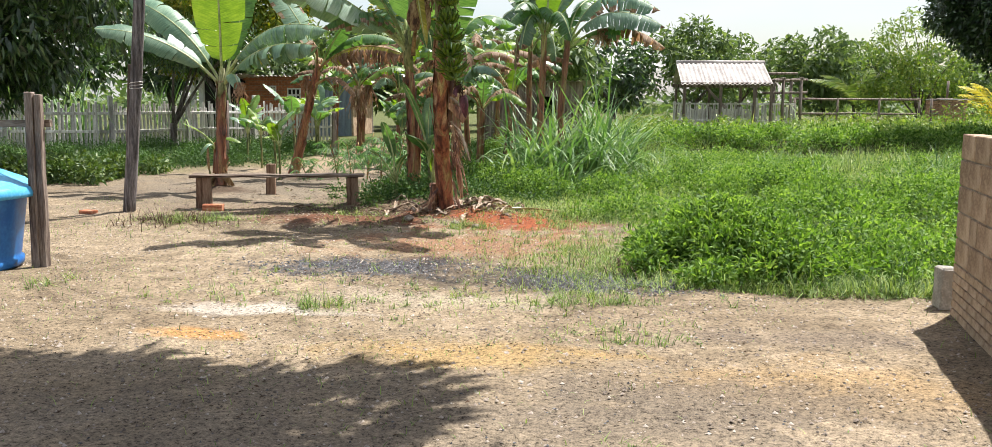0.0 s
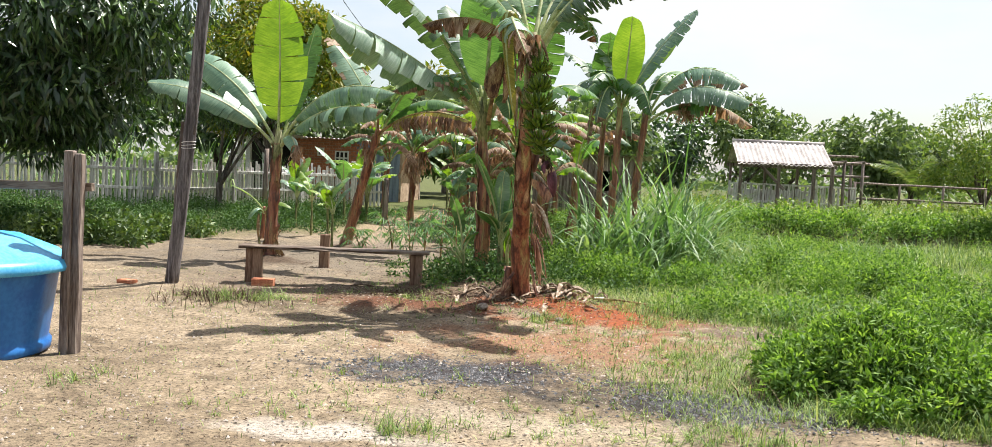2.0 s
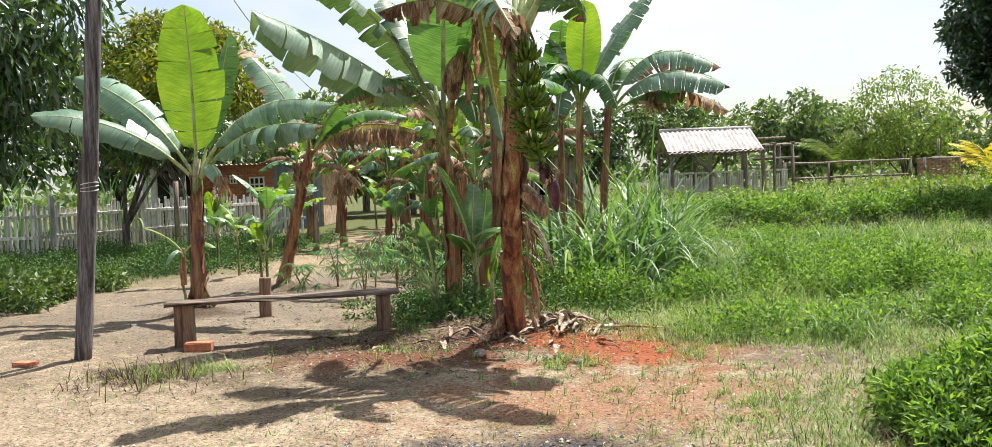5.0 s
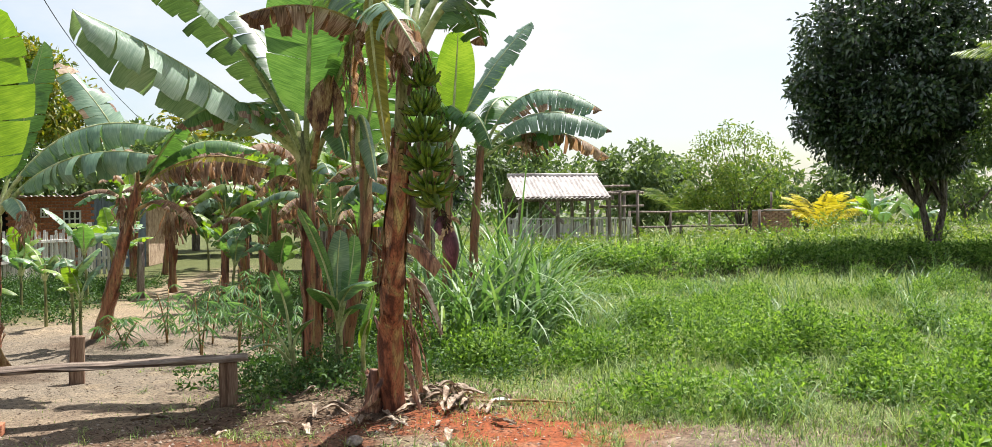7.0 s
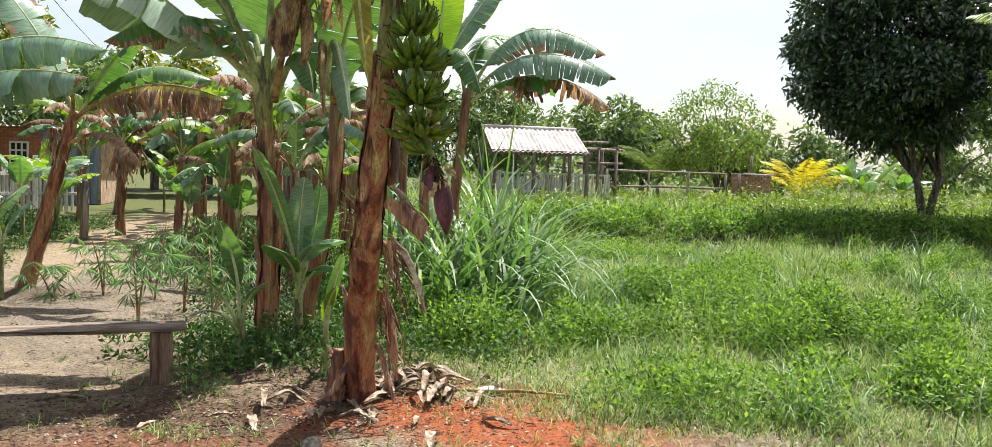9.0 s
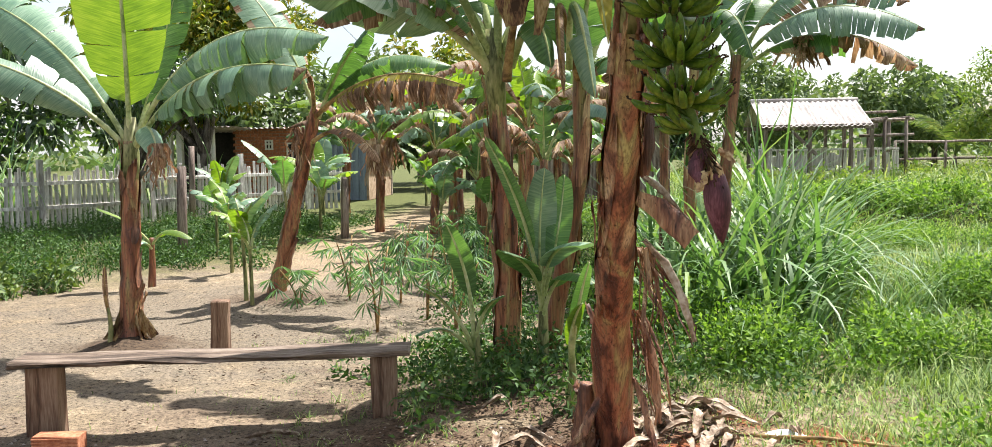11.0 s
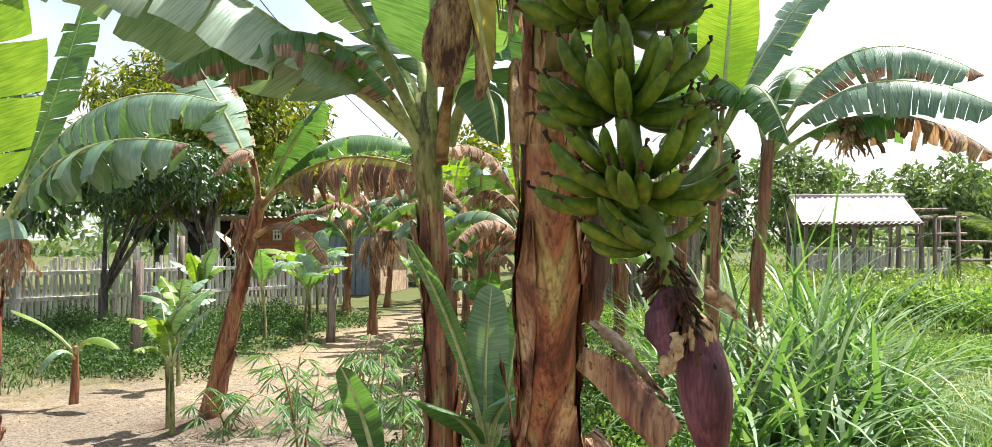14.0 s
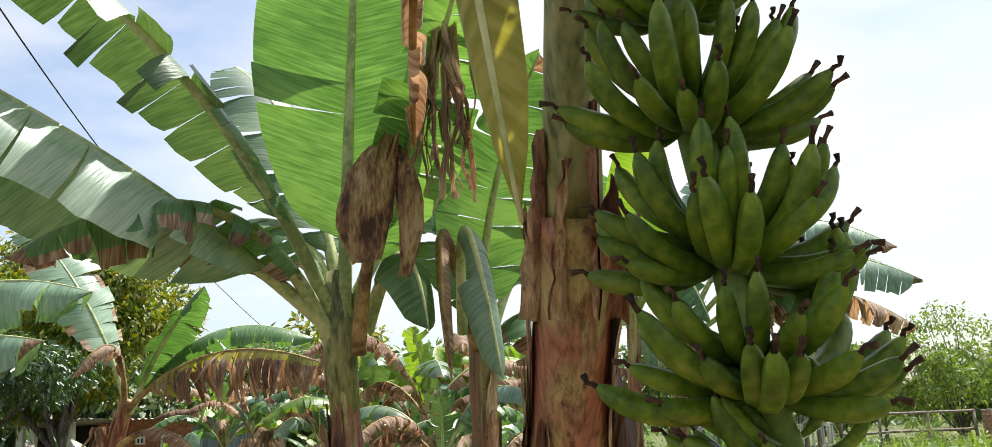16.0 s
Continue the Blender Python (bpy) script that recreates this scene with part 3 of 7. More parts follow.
# ---- ground ----
def build_ground():
    def axis(lo, hi, step, far):
        core = np.arange(lo, hi + 1e-6, step)
        out = far * (np.linspace(0, 1, 26)[1:] ** 3)
        return np.concatenate([(lo - out)[::-1], core, hi + out])
    xs, ys = axis(-9.0, 9.0, 0.12, 900.0), axis(1.0, 32.0, 0.12, 900.0)
    X, Y = np.meshgrid(xs, ys, indexing="ij")
    Z = lay(X, Y)
    near = np.exp(-np.maximum(0, np.hypot(X, Y - 12) - 14) / 4)
    Z = Z + near * RNG.normal(0, 0.006, Z.shape)
    V = np.stack([X, Y, Z], -1).reshape(-1, 3)
    i, j = np.meshgrid(np.arange(len(xs) - 1), np.arange(len(ys) - 1), indexing="ij")
    n = len(ys)
    F = np.stack([i * n + j, (i + 1) * n + j, (i + 1) * n + j + 1, i * n + j + 1], -1).reshape(-1, 4)
    solo("ground", plain_mesh("ground", V, F, SOIL, smooth=True), (0, 0, 0), "sandy yard soil with red, black and pale stains", "ground", kind="structure")


build_ground()

# ---- banana plants ----
def leaf(parent, name, base, mid, tip, width, roll=0.0, droop=35.0, lift=12.0, tears=0, dead=0.0, blade=None, seed=0, petiole=0.16, thick=0.022, shrivel=0.0, label="", across=3, rind=False):
    """A banana leaf: a bowed midrib and two half blades, torn into strips. dead: share of the blade, from the tip, that is brown."""
    g = np.random.default_rng(seed + 11)
    o = ORIGIN[parent]
    n = 33
    C = curve_points(base, mid, tip, n)
    L = np.linalg.norm(np.diff(C, axis=0), axis=1).sum()
    T = np.gradient(C, axis=0)
    T /= np.linalg.norm(T, axis=1, keepdims=True)
    up = np.array([0.0, 0.0, 1.0])
    start_side = np.cross(T[0] * 0.2 + T[n // 2] * 0.8, up)
    if np.linalg.norm(start_side) < 0.25:
        start_side = np.array([1.0, 0.05, 0.0])
    start_side /= np.linalg.norm(start_side)
    B = np.array([start_side - t * np.dot(t, start_side) for t in T])
    B /= np.linalg.norm(B, axis=1, keepdims=True) + 1e-9
    N = np.cross(B, T)
    r = radians(roll)
    B, N = B * math.cos(r) + N * math.sin(r), N * math.cos(r) - B * math.sin(r)
    S = np.linspace(0, 1, n)
    s_l = np.clip((S - petiole) / (1 - petiole), 0, 1)

    def at(s):
        f = (petiole + s * (1 - petiole)) * (n - 1)
        k = np.clip(np.floor(f).astype(int), 0, n - 2)
        w = (f - k)[:, None]
        return C[k] * (1 - w) + C[k + 1] * w, B[k] * (1 - w) + B[k + 1] * w, N[k] * (1 - w) + N[k + 1] * w, T[k]

    Vs, Fs, Us, Is, off = [], [], [], [], 0
    for side in (-1, 1):
        cuts = np.sort(np.concatenate([[0.0, 1.0], (np.arange(tears) + 1 + g.uniform(-.4, .4, tears)) / (tears + 1)])) if tears else np.array([0.0, 1.0])
        for c in range(len(cuts) - 1):
            s0, s1 = cuts[c], cuts[c + 1]
            rows = max(2, int(round((s1 - s0) * 30)) + 1)
            s = np.linspace(s0, s1, rows)
            P, Bs, Ns, Ts = at(s)
            prof = np.sin(np.pi * np.clip(s * 0.9 + 0.045, 0, 1)) ** 0.55 * np.clip(s / 0.05, 0, 1) ** 0.5 * np.sqrt(np.clip((1.0 - s) / 0.06, 0, 1))
            mid_s = 0.5 * (s0 + s1)
            brown = mid_s > 1 - dead + g.uniform(-.06, .06)
            half = width * 0.5 * prof * (g.uniform(.6, 1.12) if brown and tears else 1 + (g.uniform(-.05, .05) if tears else 0))
            dr = radians(droop * (1 + (g.normal(0, .22) if tears else 0.0)) + (shrivel * g.uniform(.5, 1.2) if brown else 0))
            if tears and g.random() < 0.12:
                dr += radians(25)
            li = radians(lift)
            gap = (g.uniform(0.05, 0.4) if brown else g.uniform(0.0, 0.12)) if tears > 3 else 0.0
            m = across + 1
            pos = P.copy()
            grid = [pos]
            slant = 0.10
            curl = g.normal(0, .12) if brown else 0.0
            for q in range(1, m + 1):
                f = q / m
                th = li - dr * f ** 0.8
                d = side * Bs * math.cos(th) + Ns * math.sin(th)
                wave = 0.012 * np.sin(s * L * 9 + side) * f
                pos = pos + d * (half / m * (1 - (0.25 * shrivel / 60 if brown else 0)))[:, None] + Ts * (half * slant / m)[:, None] + up * wave[:, None] / m
                if curl:
                    pos = pos + Ts * (curl * half / m)[:, None]
                row = pos
                if gap:
                    cen = row.mean(axis=0, keepdims=True)
                    row = row + (cen - row) * gap * f
                if tears > 3 and q == m:
                    row = row + up * g.uniform(-.012, .012, (rows, 1)) + Ts * g.uniform(-.01, .01, (rows, 1))
                grid.append(row)
            Gd = np.stack(grid, 1)
            V = Gd.reshape(-1, 3)
            i, j = np.meshgrid(np.arange(rows - 1), np.arange(m), indexing="ij")
            F = np.stack([i * (m + 1) + j, (i + 1) * (m + 1) + j, (i + 1) * (m + 1) + j + 1, i * (m + 1) + j + 1], -1).reshape(-1, 4)
            U = np.stack([np.repeat(s * L, m + 1), np.tile(np.linspace(0, 1, m + 1), rows) * width], -1)
            edge = np.zeros(len(F), int)
            if brown:
                edge[:] = 1
                if rind:
                    edge[j.ravel() == 0] = 0
            elif dead > 0 and tears:
                edge[(j.ravel() == m - 1)] = 1 if g.random() < 0.6 else 0
            Vs.append(V), Fs.append(F + off), Us.append(U), Is.append(edge)
            off += len(V)
    V = np.vstack(Vs) - o
    me = plain_mesh(name, V, np.vstack(Fs), [blade or BLADE, BLADE_DRY], np.vstack(Us), np.concatenate(Is), True)
    ob = part(name, me, parent, label)
    rad = thick * (1 - S) ** 0.8 + 0.0035
    part("midrib", tube("midrib", C - N * rad[:, None] * 0.6, rad, PETIOLE_DRY if dead > 0.75 else PETIOLE, 7, at=o), ob)
    return ob


def spline(points, n):
    P = np.asarray(points, float)
    d = np.concatenate([[0], np.cumsum(np.linalg.norm(np.diff(P, axis=0), axis=1))])
    s = np.linspace(0, d[-1], n)
    out = np.stack([np.interp(s, d, P[:, k]) for k in range(3)], -1)
    for _ in range(max(2, n // 8)):
        out[1:-1] = 0.25 * out[:-2] + 0.5 * out[1:-1] + 0.25 * out[2:]
    return out


def stem(parent, points, r0, r1, seed, sheaths=10, mat=None, rings=40, sides=22):
    """A pseudostem with its peeling leaf bases."""
    g = np.random.default_rng(seed)
    o = ORIGIN[parent]
    C = spline(points, rings)
    s = np.linspace(0, 1, rings)
    R = r1 + (r0 - r1) * (1 - s) ** 1.2 + 0.25 * r0 * np.exp(-s * 16)
    R = R * (1 + 0.05 * np.sin(s * 23 + seed) + 0.03 * np.sin(s * 51))
    part("pseudostem", tube("pseudostem", C, R, mat or STEM, sides, 0.022, seed, at=o), parent, "red-brown banana pseudostem with peeling sheaths")
    for k in range(sheaths):
        a0 = g.uniform(0, 6.28)
        wide = g.uniform(0.5, 1.5)
        lo = g.uniform(0.0, 0.8)
        hi = min(1.0, lo + g.uniform(0.10, 0.32))
        m, q = 12, 7
        loose = g.uniform(0.015, 0.055) if g.random() < 0.35 else 0.006
        rows = []
        for i in range(m):
            f = i / (m - 1)
            idx = (lo + (hi - lo) * f) * (rings - 1)
            kk = int(min(rings - 2, idx))
            w = idx - kk
            c = C[kk] * (1 - w) + C[kk + 1] * w
            rr = R[kk] * (1 - w) + R[kk + 1] * w
            span = wide * math.sin(math.pi * (0.10 + 0.84 * f)) ** 0.8
            a = a0 + 0.5 * f + np.linspace(-span / 2, span / 2, q)
            rad = rr * 1.02 + 0.003 + loose * f ** 2 + g.uniform(-.002, .004, q) + 0.010 * (np.abs(np.linspace(-1, 1, q)) ** 3) * g.uniform(.2, 1)
            z = g.uniform(-.035, .03, q) if f > 0.85 else g.uniform(-.004, .004, q)
            rows.append(np.stack([c[0] + rad * np.cos(a), c[1] + rad * np.sin(a), c[2] + z], -1))
        G = np.stack(rows)
        V = G.reshape(-1, 3)
        i, j = np.meshgrid(np.arange(m - 1), np.arange(q - 1), indexing="ij")
        F = np.stack([i * q + j, (i + 1) * q + j, (i + 1) * q + j + 1, i * q + j + 1], -1).reshape(-1, 4)
        part("sheath", plain_mesh("sheath", V - o, F, SHEATH if g.random() < 0.6 else mat or STEM, smooth=True), parent)
    return C


def hanging_rag(parent, top, length, width, seed, mat=None, name="dead_leaf", lean=(0, 0)):
    """A shrivelled dead leaf that hangs folded."""
    g = np.random.default_rng(seed)
    o = ORIGIN[parent]
    chunks = []
    for k in range(int(12 + width * 70)):
        m = 8
        x0, y0 = g.normal(0, width * .28), g.normal(0, width * .28)
        ln = length * g.uniform(.45, 1.0)
        t = np.linspace(0, 1, m)
        cx = top[0] + x0 * (0.35 + t) + lean[0] * t + np.cumsum(g.normal(0, .02, m))
        cy = top[1] + y0 * (0.35 + t) + lean[1] * t + np.cumsum(g.normal(0, .02, m))
        cz = top[2] - ln * t
        a = g.uniform(0, 3.14) + np.cumsum(g.normal(0, .35, m))
        w = width * g.uniform(.05, .15) * (1 - .5 * t)
        d = np.stack([np.cos(a) * w, np.sin(a) * w, np.zeros(m)], -1)
        c = np.stack([cx, cy, cz], -1)
        V = np.stack([c - d, c + np.cross(d, [0, 0, .5]), c + d], 1).reshape(-1, 3)
        i, j = np.meshgrid(np.arange(m - 1), np.arange(2), indexing="ij")
        F = np.stack([i * 3 + j, (i + 1) * 3 + j, (i + 1) * 3 + j + 1, i * 3 + j + 1], -1).reshape(-1, 4)
        chunks.append((V, F))
    V, F = joined(chunks)
    return part(name, plain_mesh(name, V - o, F, mat or BLADE_DRY, uv=np.stack([(V[:, 0] + V[:, 1]) * 2.5, V[:, 2]], -1), smooth=True), parent, "shrivelled brown dead banana leaf")


def plant(at, label, category="banana plant"):
    return thing("banana_plant", at, label, category, "banana plants in the yard")


# the plant with the fruit bunch
main = plant((-0.62, 14.27, 0.1), "mature banana plant bearing a large green bunch")
stem(main, [(-0.63, 14.29, 0.0), (-0.64, 14.08, 0.7), (-0.615, 13.68, 1.45), (-0.58, 13.46, 1.95), (-0.57, 13.40, 2.13)], 0.104, 0.070, 3, 30, rings=60, sides=28)
part("stem_collar", tube("stem_collar", [(-0.575, 13.42, 2.05), (-0.57, 13.34, 2.3), (-0.56, 13.25, 2.6), (-0.53, 13.2, 2.95)], [0.056, 0.05, 0.044, 0.044], STEM_GREEN, 18, 0.02, 5, at=ORIGIN[main]), main, "yellow-green fresh leaf bases")
for k, (b, m, t, w, kw) in enumerate([
    ((-0.57, 13.2, 2.8), (-1.11, 12.9, 3.42), (-1.85, 12.45, 3.75), 0.66, dict(tears=26, droop=55, roll=25)),
    ((-0.58, 13.3, 2.85), (-0.89, 13.7, 3.79), (-1.3, 14.2, 4.4), 0.6, dict(tears=14, droop=25)),
    ((-0.52, 13.3, 2.85), (-0.46, 13.9, 3.74), (-0.3, 14.6, 4.5), 0.62, dict(tears=24, droop=25)),
    ((-0.47, 13.2, 2.8), (0.07, 12.9, 3.40), (0.85, 12.45, 3.5), 0.72, dict(tears=40, droop=70, lift=0, roll=-25, blade=BLADE_DULL)),
    ((-0.56, 13.15, 2.75), (-0.70, 12.75, 3.02), (-0.50, 12.3, 2.62), 0.5, dict(tears=18, droop=85, dead=0.25, shrivel=40, blade=BLADE_PALE)),
    ((-0.6, 13.3, 2.7), (-0.82, 13.75, 2.98), (-0.92, 14.2, 2.5), 0.24, dict(tears=8, droop=110, dead=1.0, shrivel=30)),
    ((-0.46, 13.25, 2.75), (-0.1, 13.6, 3.2), (0.12, 13.9, 2.95), 0.5, dict(tears=16, droop=80)),
    ((-0.57, 13.2, 2.7), (-1.05, 13.0, 3.02), (-1.62, 12.8, 2.93), 0.55, dict(tears=14, droop=90, dead=1.0, shrivel=25)),
    ((-0.5, 13.3, 2.85), (0.1, 13.9, 3.7), (0.75, 14.4, 4.0), 0.6, dict(tears=16, droop=35)),
    ((-0.6, 13.4, 2.7), (-0.92, 14.0, 3.4), (-1.15, 14.6, 3.35), 0.55, dict(tears=20, droop=70, blade=BLADE_DULL)),
    # The next two broad leaves are added overhead to shade stem and bunch.
    ((-0.5, 13.3, 2.85), (-0.2, 13.95, 3.62), (0.35, 14.75, 3.7), 0.8, dict(tears=14, droop=40, blade=BLADE_DULL)),
    ((-0.48, 13.25, 2.85), (0.15, 13.5, 3.62), (0.95, 13.8, 3.5), 0.75, dict(tears=22, droop=60, blade=BLADE_DULL)),
    ((-0.58, 13.2, 2.8), (-0.73, 12.95, 3.1), (-0.67, 13.02, 2.04), 0.17, dict(droop=60, blade=BLADE_YELLOW, petiole=0.1)),
]):
    leaf(main, "leaf", b, m, t, w, seed=k, thick=0.028, **kw)
hanging_rag(main, (-0.52, 13.08, 2.9), 0.45, 0.2, 5)
hanging_rag(main, (-0.5, 13.9, 1.15), 0.55, 0.1, 6, SHEATH, "dead_sheath", (0.1, -0.05))
hanging_rag(main, (-0.52, 14.15, 0.8), 0.6, 0.1, 7, SHEATH, "dead_sheath", (0.12, 0.0))


def strip(parent, name, pts, widths, mat, label="", cup=0.3, seed=0, turn=(0, 0, 1)):
    """A curled strip of dry sheath along a line."""
    o = ORIGIN[parent] if parent else np.zeros(3)
    C = spline(pts, 12)
    T = np.gradient(C, axis=0)
    T /= np.linalg.norm(T, axis=1, keepdims=True)
    A = np.cross(T, np.asarray(turn, float))
    A /= np.linalg.norm(A, axis=1, keepdims=True) + 1e-9
    Nn = np.cross(A, T)
    W = np.interp(np.linspace(0, 1, 12), np.linspace(0, 1, len(widths)), widths)
    g = np.random.default_rng(seed)
    q = np.linspace(-1, 1, 7)
    V = C[:, None] + A[:, None] * (W[:, None] * q)[..., None] + Nn[:, None] * (W[:, None] * cup * (q ** 2))[..., None]
    V = V + g.normal(0, 0.003, V.shape)
    V = np.concatenate([V.reshape(-1, 3), (V - Nn[:, None] * 0.004).reshape(-1, 3)])
    i, j = np.meshgrid(np.arange(11), np.arange(6), indexing="ij")
    F = np.stack([i * 7 + j, (i + 1) * 7 + j, (i + 1) * 7 + j + 1, i * 7 + j + 1], -1).reshape(-1, 4)
    F = np.vstack([F, F[:, ::-1] + 84])
    me = plain_mesh(name, V - o, F, mat, smooth=True)
    return part(name, me, parent, label) if parent else me


strip(main, "bent_sheath", [(-0.53, 13.7, 1.40), (-0.44, 13.64, 1.36), (-0.36, 13.58, 1.28), (-0.30, 13.55, 1.22)], [0.035, 0.05, 0.055, 0.05], SHEATH, "curled brown sheath flap standing off the stem", 0.25, 1, (0, 1, 0.2))
strip(main, "bent_sheath", [(-0.54, 13.72, 1.95), (-0.50, 13.68, 1.8), (-0.49, 13.68, 1.62), (-0.5, 13.7, 1.5)], [0.03, 0.05, 0.045, 0.02], SHEATH, "", 0.6, 2, (0, 1, 0))
strip(main, "hanging_strip", [(-0.5, 13.75, 1.2), (-0.40, 13.75, 1.1), (-0.33, 13.75, 0.95), (-0.26, 13.75, 0.72)], [0.012, 0.02, 0.02, 0.01], HUSK, "", 0.5, 3, (0, 1, 0))
strip(main, "hanging_strip", [(-0.5, 13.7, 1.5), (-0.42, 13.7, 1.44), (-0.36, 13.7, 1.36), (-0.3, 13.7, 1.3)], [0.01, 0.015, 0.012, 0.006], HUSK, "", 0.5, 4, (0, 1, 0))


strip(main, "hanging_strip", [(-0.66, 14.16, 0.42), (-0.74, 14.08, 0.30), (-0.80, 14.02, 0.17), (-0.90, 13.98, 0.11)], [0.01, 0.022, 0.025, 0.008], SHEATH, "dry sheath flap at the foot", 0.5, 11, (0, 1, 0))
strip(main, "hanging_strip", [(-0.54, 14.14, 0.45), (-0.48, 14.08, 0.32), (-0.46, 14.04, 0.2), (-0.42, 14.0, 0.1)], [0.01, 0.02, 0.022, 0.01], SHEATH, "", 0.5, 12, (0, 1, 0))
strip(main, "hanging_strip", [(-0.50, 14.2, 0.75), (-0.44, 14.15, 0.6), (-0.43, 14.12, 0.42), (-0.40, 14.1, 0.22)], [0.012, 0.03, 0.03, 0.012], SHEATH, "", 0.6, 13, (0, 1, 0))
for k, (dx, dy, top, w) in enumerate([(-0.06, -0.03, 2.26, .03), (-0.02, -0.065, 2.20, .034), (0.035, -0.055, 2.3, .028), (0.065, -0.01, 2.18, .03)]):
    strip(main, "sheath_tip", [(-0.578 + dx, 13.45 + dy, 1.95), (-0.572 + dx, 13.41 + dy, 2.06), (-0.570 + dx * .9, 13.375 + dy * .9, (2.06 + top) / 2), (-0.566 + dx * .95, 13.35 + dy, top)], [w, w, w * .7, .004], SHEATH, "", -0.4, 60 + k, (-dy, dx, 0))
stump = plant((-0.80, 14.22, 0.1), "cut dark brown banana stump beside the stem")
stem(stump, [(-0.80, 14.22, 0.02), (-0.79, 14.22, 0.2), (-0.775, 14.21, 0.40)], 0.075, 0.04, 77, 7, SHEATH, rings=18, sides=14)


def finger_mesh(length, radius, bend, seed):
    """A banana: angular, bowed, tapering to a dried flower."""
    g = np.random.default_rng(seed)
    n, sides = 16, 10
    e = radians(bend) * np.linspace(0, 1, n) ** 0.8
    d = np.stack([np.cos(e), np.zeros(n), np.sin(e)], -1) * (length / (n - 1))
    C = np.cumsum(d, axis=0) - d[0]
    s = np.linspace(0, 1, n)
    R = radius * np.clip(np.minimum(0.45 + s * 2.4, 1.0), 0, 1) * np.sqrt(np.clip(1 - np.clip((s - 0.70) / 0.31, 0, 1) ** 2, 0.05, 1))
    a = np.linspace(0, 2 * np.pi, sides, endpoint=False)
    ridge = 1 + 0.07 * np.cos(5 * a)
    T = d / np.linalg.norm(d, axis=1, keepdims=True)
    A = np.array([0.0, 1.0, 0.0])
    B = np.cross(T, A)
    V = C[:, None] + R[:, None, None] * (ridge * np.cos(a))[None, :, None] * A + (R[:, None] * (ridge * np.sin(a)))[..., None] * B[:, None]
    i, j = np.meshgrid(np.arange(n - 1), np.arange(sides), indexing="ij")
    k = (j + 1) % sides
    F = np.stack([i * sides + j, i * sides + k, (i + 1) * sides + k, (i + 1) * sides + j], -1).reshape(-1, 4)
    V, F = V.reshape(-1, 3), tri(F)
    idx = np.zeros(len(F), int)
    end = C[-1] - T[-1] * 0.004
    tipc = [end + T[-1] * q + g.normal(0, 0.002, 3) * (q > 0) for q in (0.0, 0.009, 0.017, 0.025)]
    tv, tf = tube_arrays(np.array(tipc), [0.004, 0.0032, 0.003, 0.0048], 6)
    tf = tri(tf)
    idx = np.concatenate([idx, np.ones(len(tf), int)])
    V2, F2 = joined([(V, F), (tv, tf)])
    return plain_mesh("banana", V2, F2, [FRUIT, FRUIT_TIP], idx=idx, smooth=True)


BUNCH = [(-0.53, 13.2, 2.9), (-0.47, 13.08, 2.86), (-0.425, 13.03, 2.7), (-0.44, 13.05, 2.45), (-0.43, 13.05, 2.2), (-0.405, 13.02, 2.0), (-0.385, 13.01, 1.84), (-0.34, 13.03, 1.72), (-0.31, 13.05, 1.64), (-0.285, 13.05, 1.58), (-0.265, 13.05, 1.5)]
bs = spline(BUNCH, 40)
stalk = part("bunch_stalk", tube("bunch_stalk", bs, np.linspace(0.03, 0.021, 40), STALK, 12, 0.02, 2, at=ORIGIN[main]), main, "thick green fruit stalk")
FINGERS = [finger_mesh(ln, 0.0160, bd, k) for k, (ln, bd) in enumerate([(0.192, 84), (0.18, 68), (0.196, 94), (0.172, 60), (0.168, 76)])]
fg = random.Random(4)
# height of the hand, first and last bearing, fingers, size, lowest start angle
for z, a0, a1, count, size, dip in [(2.53, -205, 60, 15, 0.76, 6), (2.35, -215, 60, 15, 0.84, 2), (2.185, -185, 70, 16, 0.98, -14), (2.0, -200, 40, 16, 1.0, -16), (1.815, -190, 35, 15, 1.02, -20), (1.725, -235, -110, 7, 0.82, -14), (1.74, -40, -10, 1, 0.6, 0)]:
    k = int(np.argmin(np.abs(bs[:, 2] - z)))
    for row in (0, 1):
        for i in range(count if row == 0 else max(1, count - 3)):
            nn = count if row == 0 else max(1, count - 3)
            az = a0 + (a1 - a0) * (i + 0.5 + fg.uniform(-.22, .22)) / nn
            up_tilt = dip - 18 + fg.uniform(-13, 13) + row * 30
            sc = size * fg.uniform(.9, 1.08) * (0.93 if row else 1)
            ob = part("banana", FINGERS[fg.randrange(5)], stalk)
            c = bs[k] + np.array([0, 0, row * 0.022 + fg.uniform(-.006, .006)]) - ORIGIN[main]
            ob.matrix_basis = Matrix.Translation(c) @ pose(0, 0, 0, 0, 0, az) @ pose(0, 0, 0, fg.uniform(-14, 14), -up_tilt, 0) @ Matrix.Translation((0.018, 0, 0)) @ Matrix.Scale(sc, 4)
# male bud and the rest of the flowers
rag = []
for k in range(170):
    g = np.random.default_rng(k)
    f = g.uniform(0, 1)
    c = np.array([-0.335, 13.04, 1.70]) * (1 - f) + np.array([-0.268, 13.05, 1.53]) * f
    a = g.uniform(0, 6.28)
    d = np.array([math.cos(a), math.sin(a), g.uniform(-.9, -.1)])
    rag.append((lambda V, F: (V, tri(F)))(*tube_arrays(np.array([c, c + d * 0.02, c + d * g.uniform(.035, .062) + np.array([0, 0, -.012])]), [0.005, 0.005, 0.003], 5)))
V, F = joined(rag)
part("dried_flower_mass", plain_mesh("dried_flower_mass", V - ORIGIN[main], F, FRUIT_TIP, smooth=True), stalk, "dark dried flower remains on the stalk")
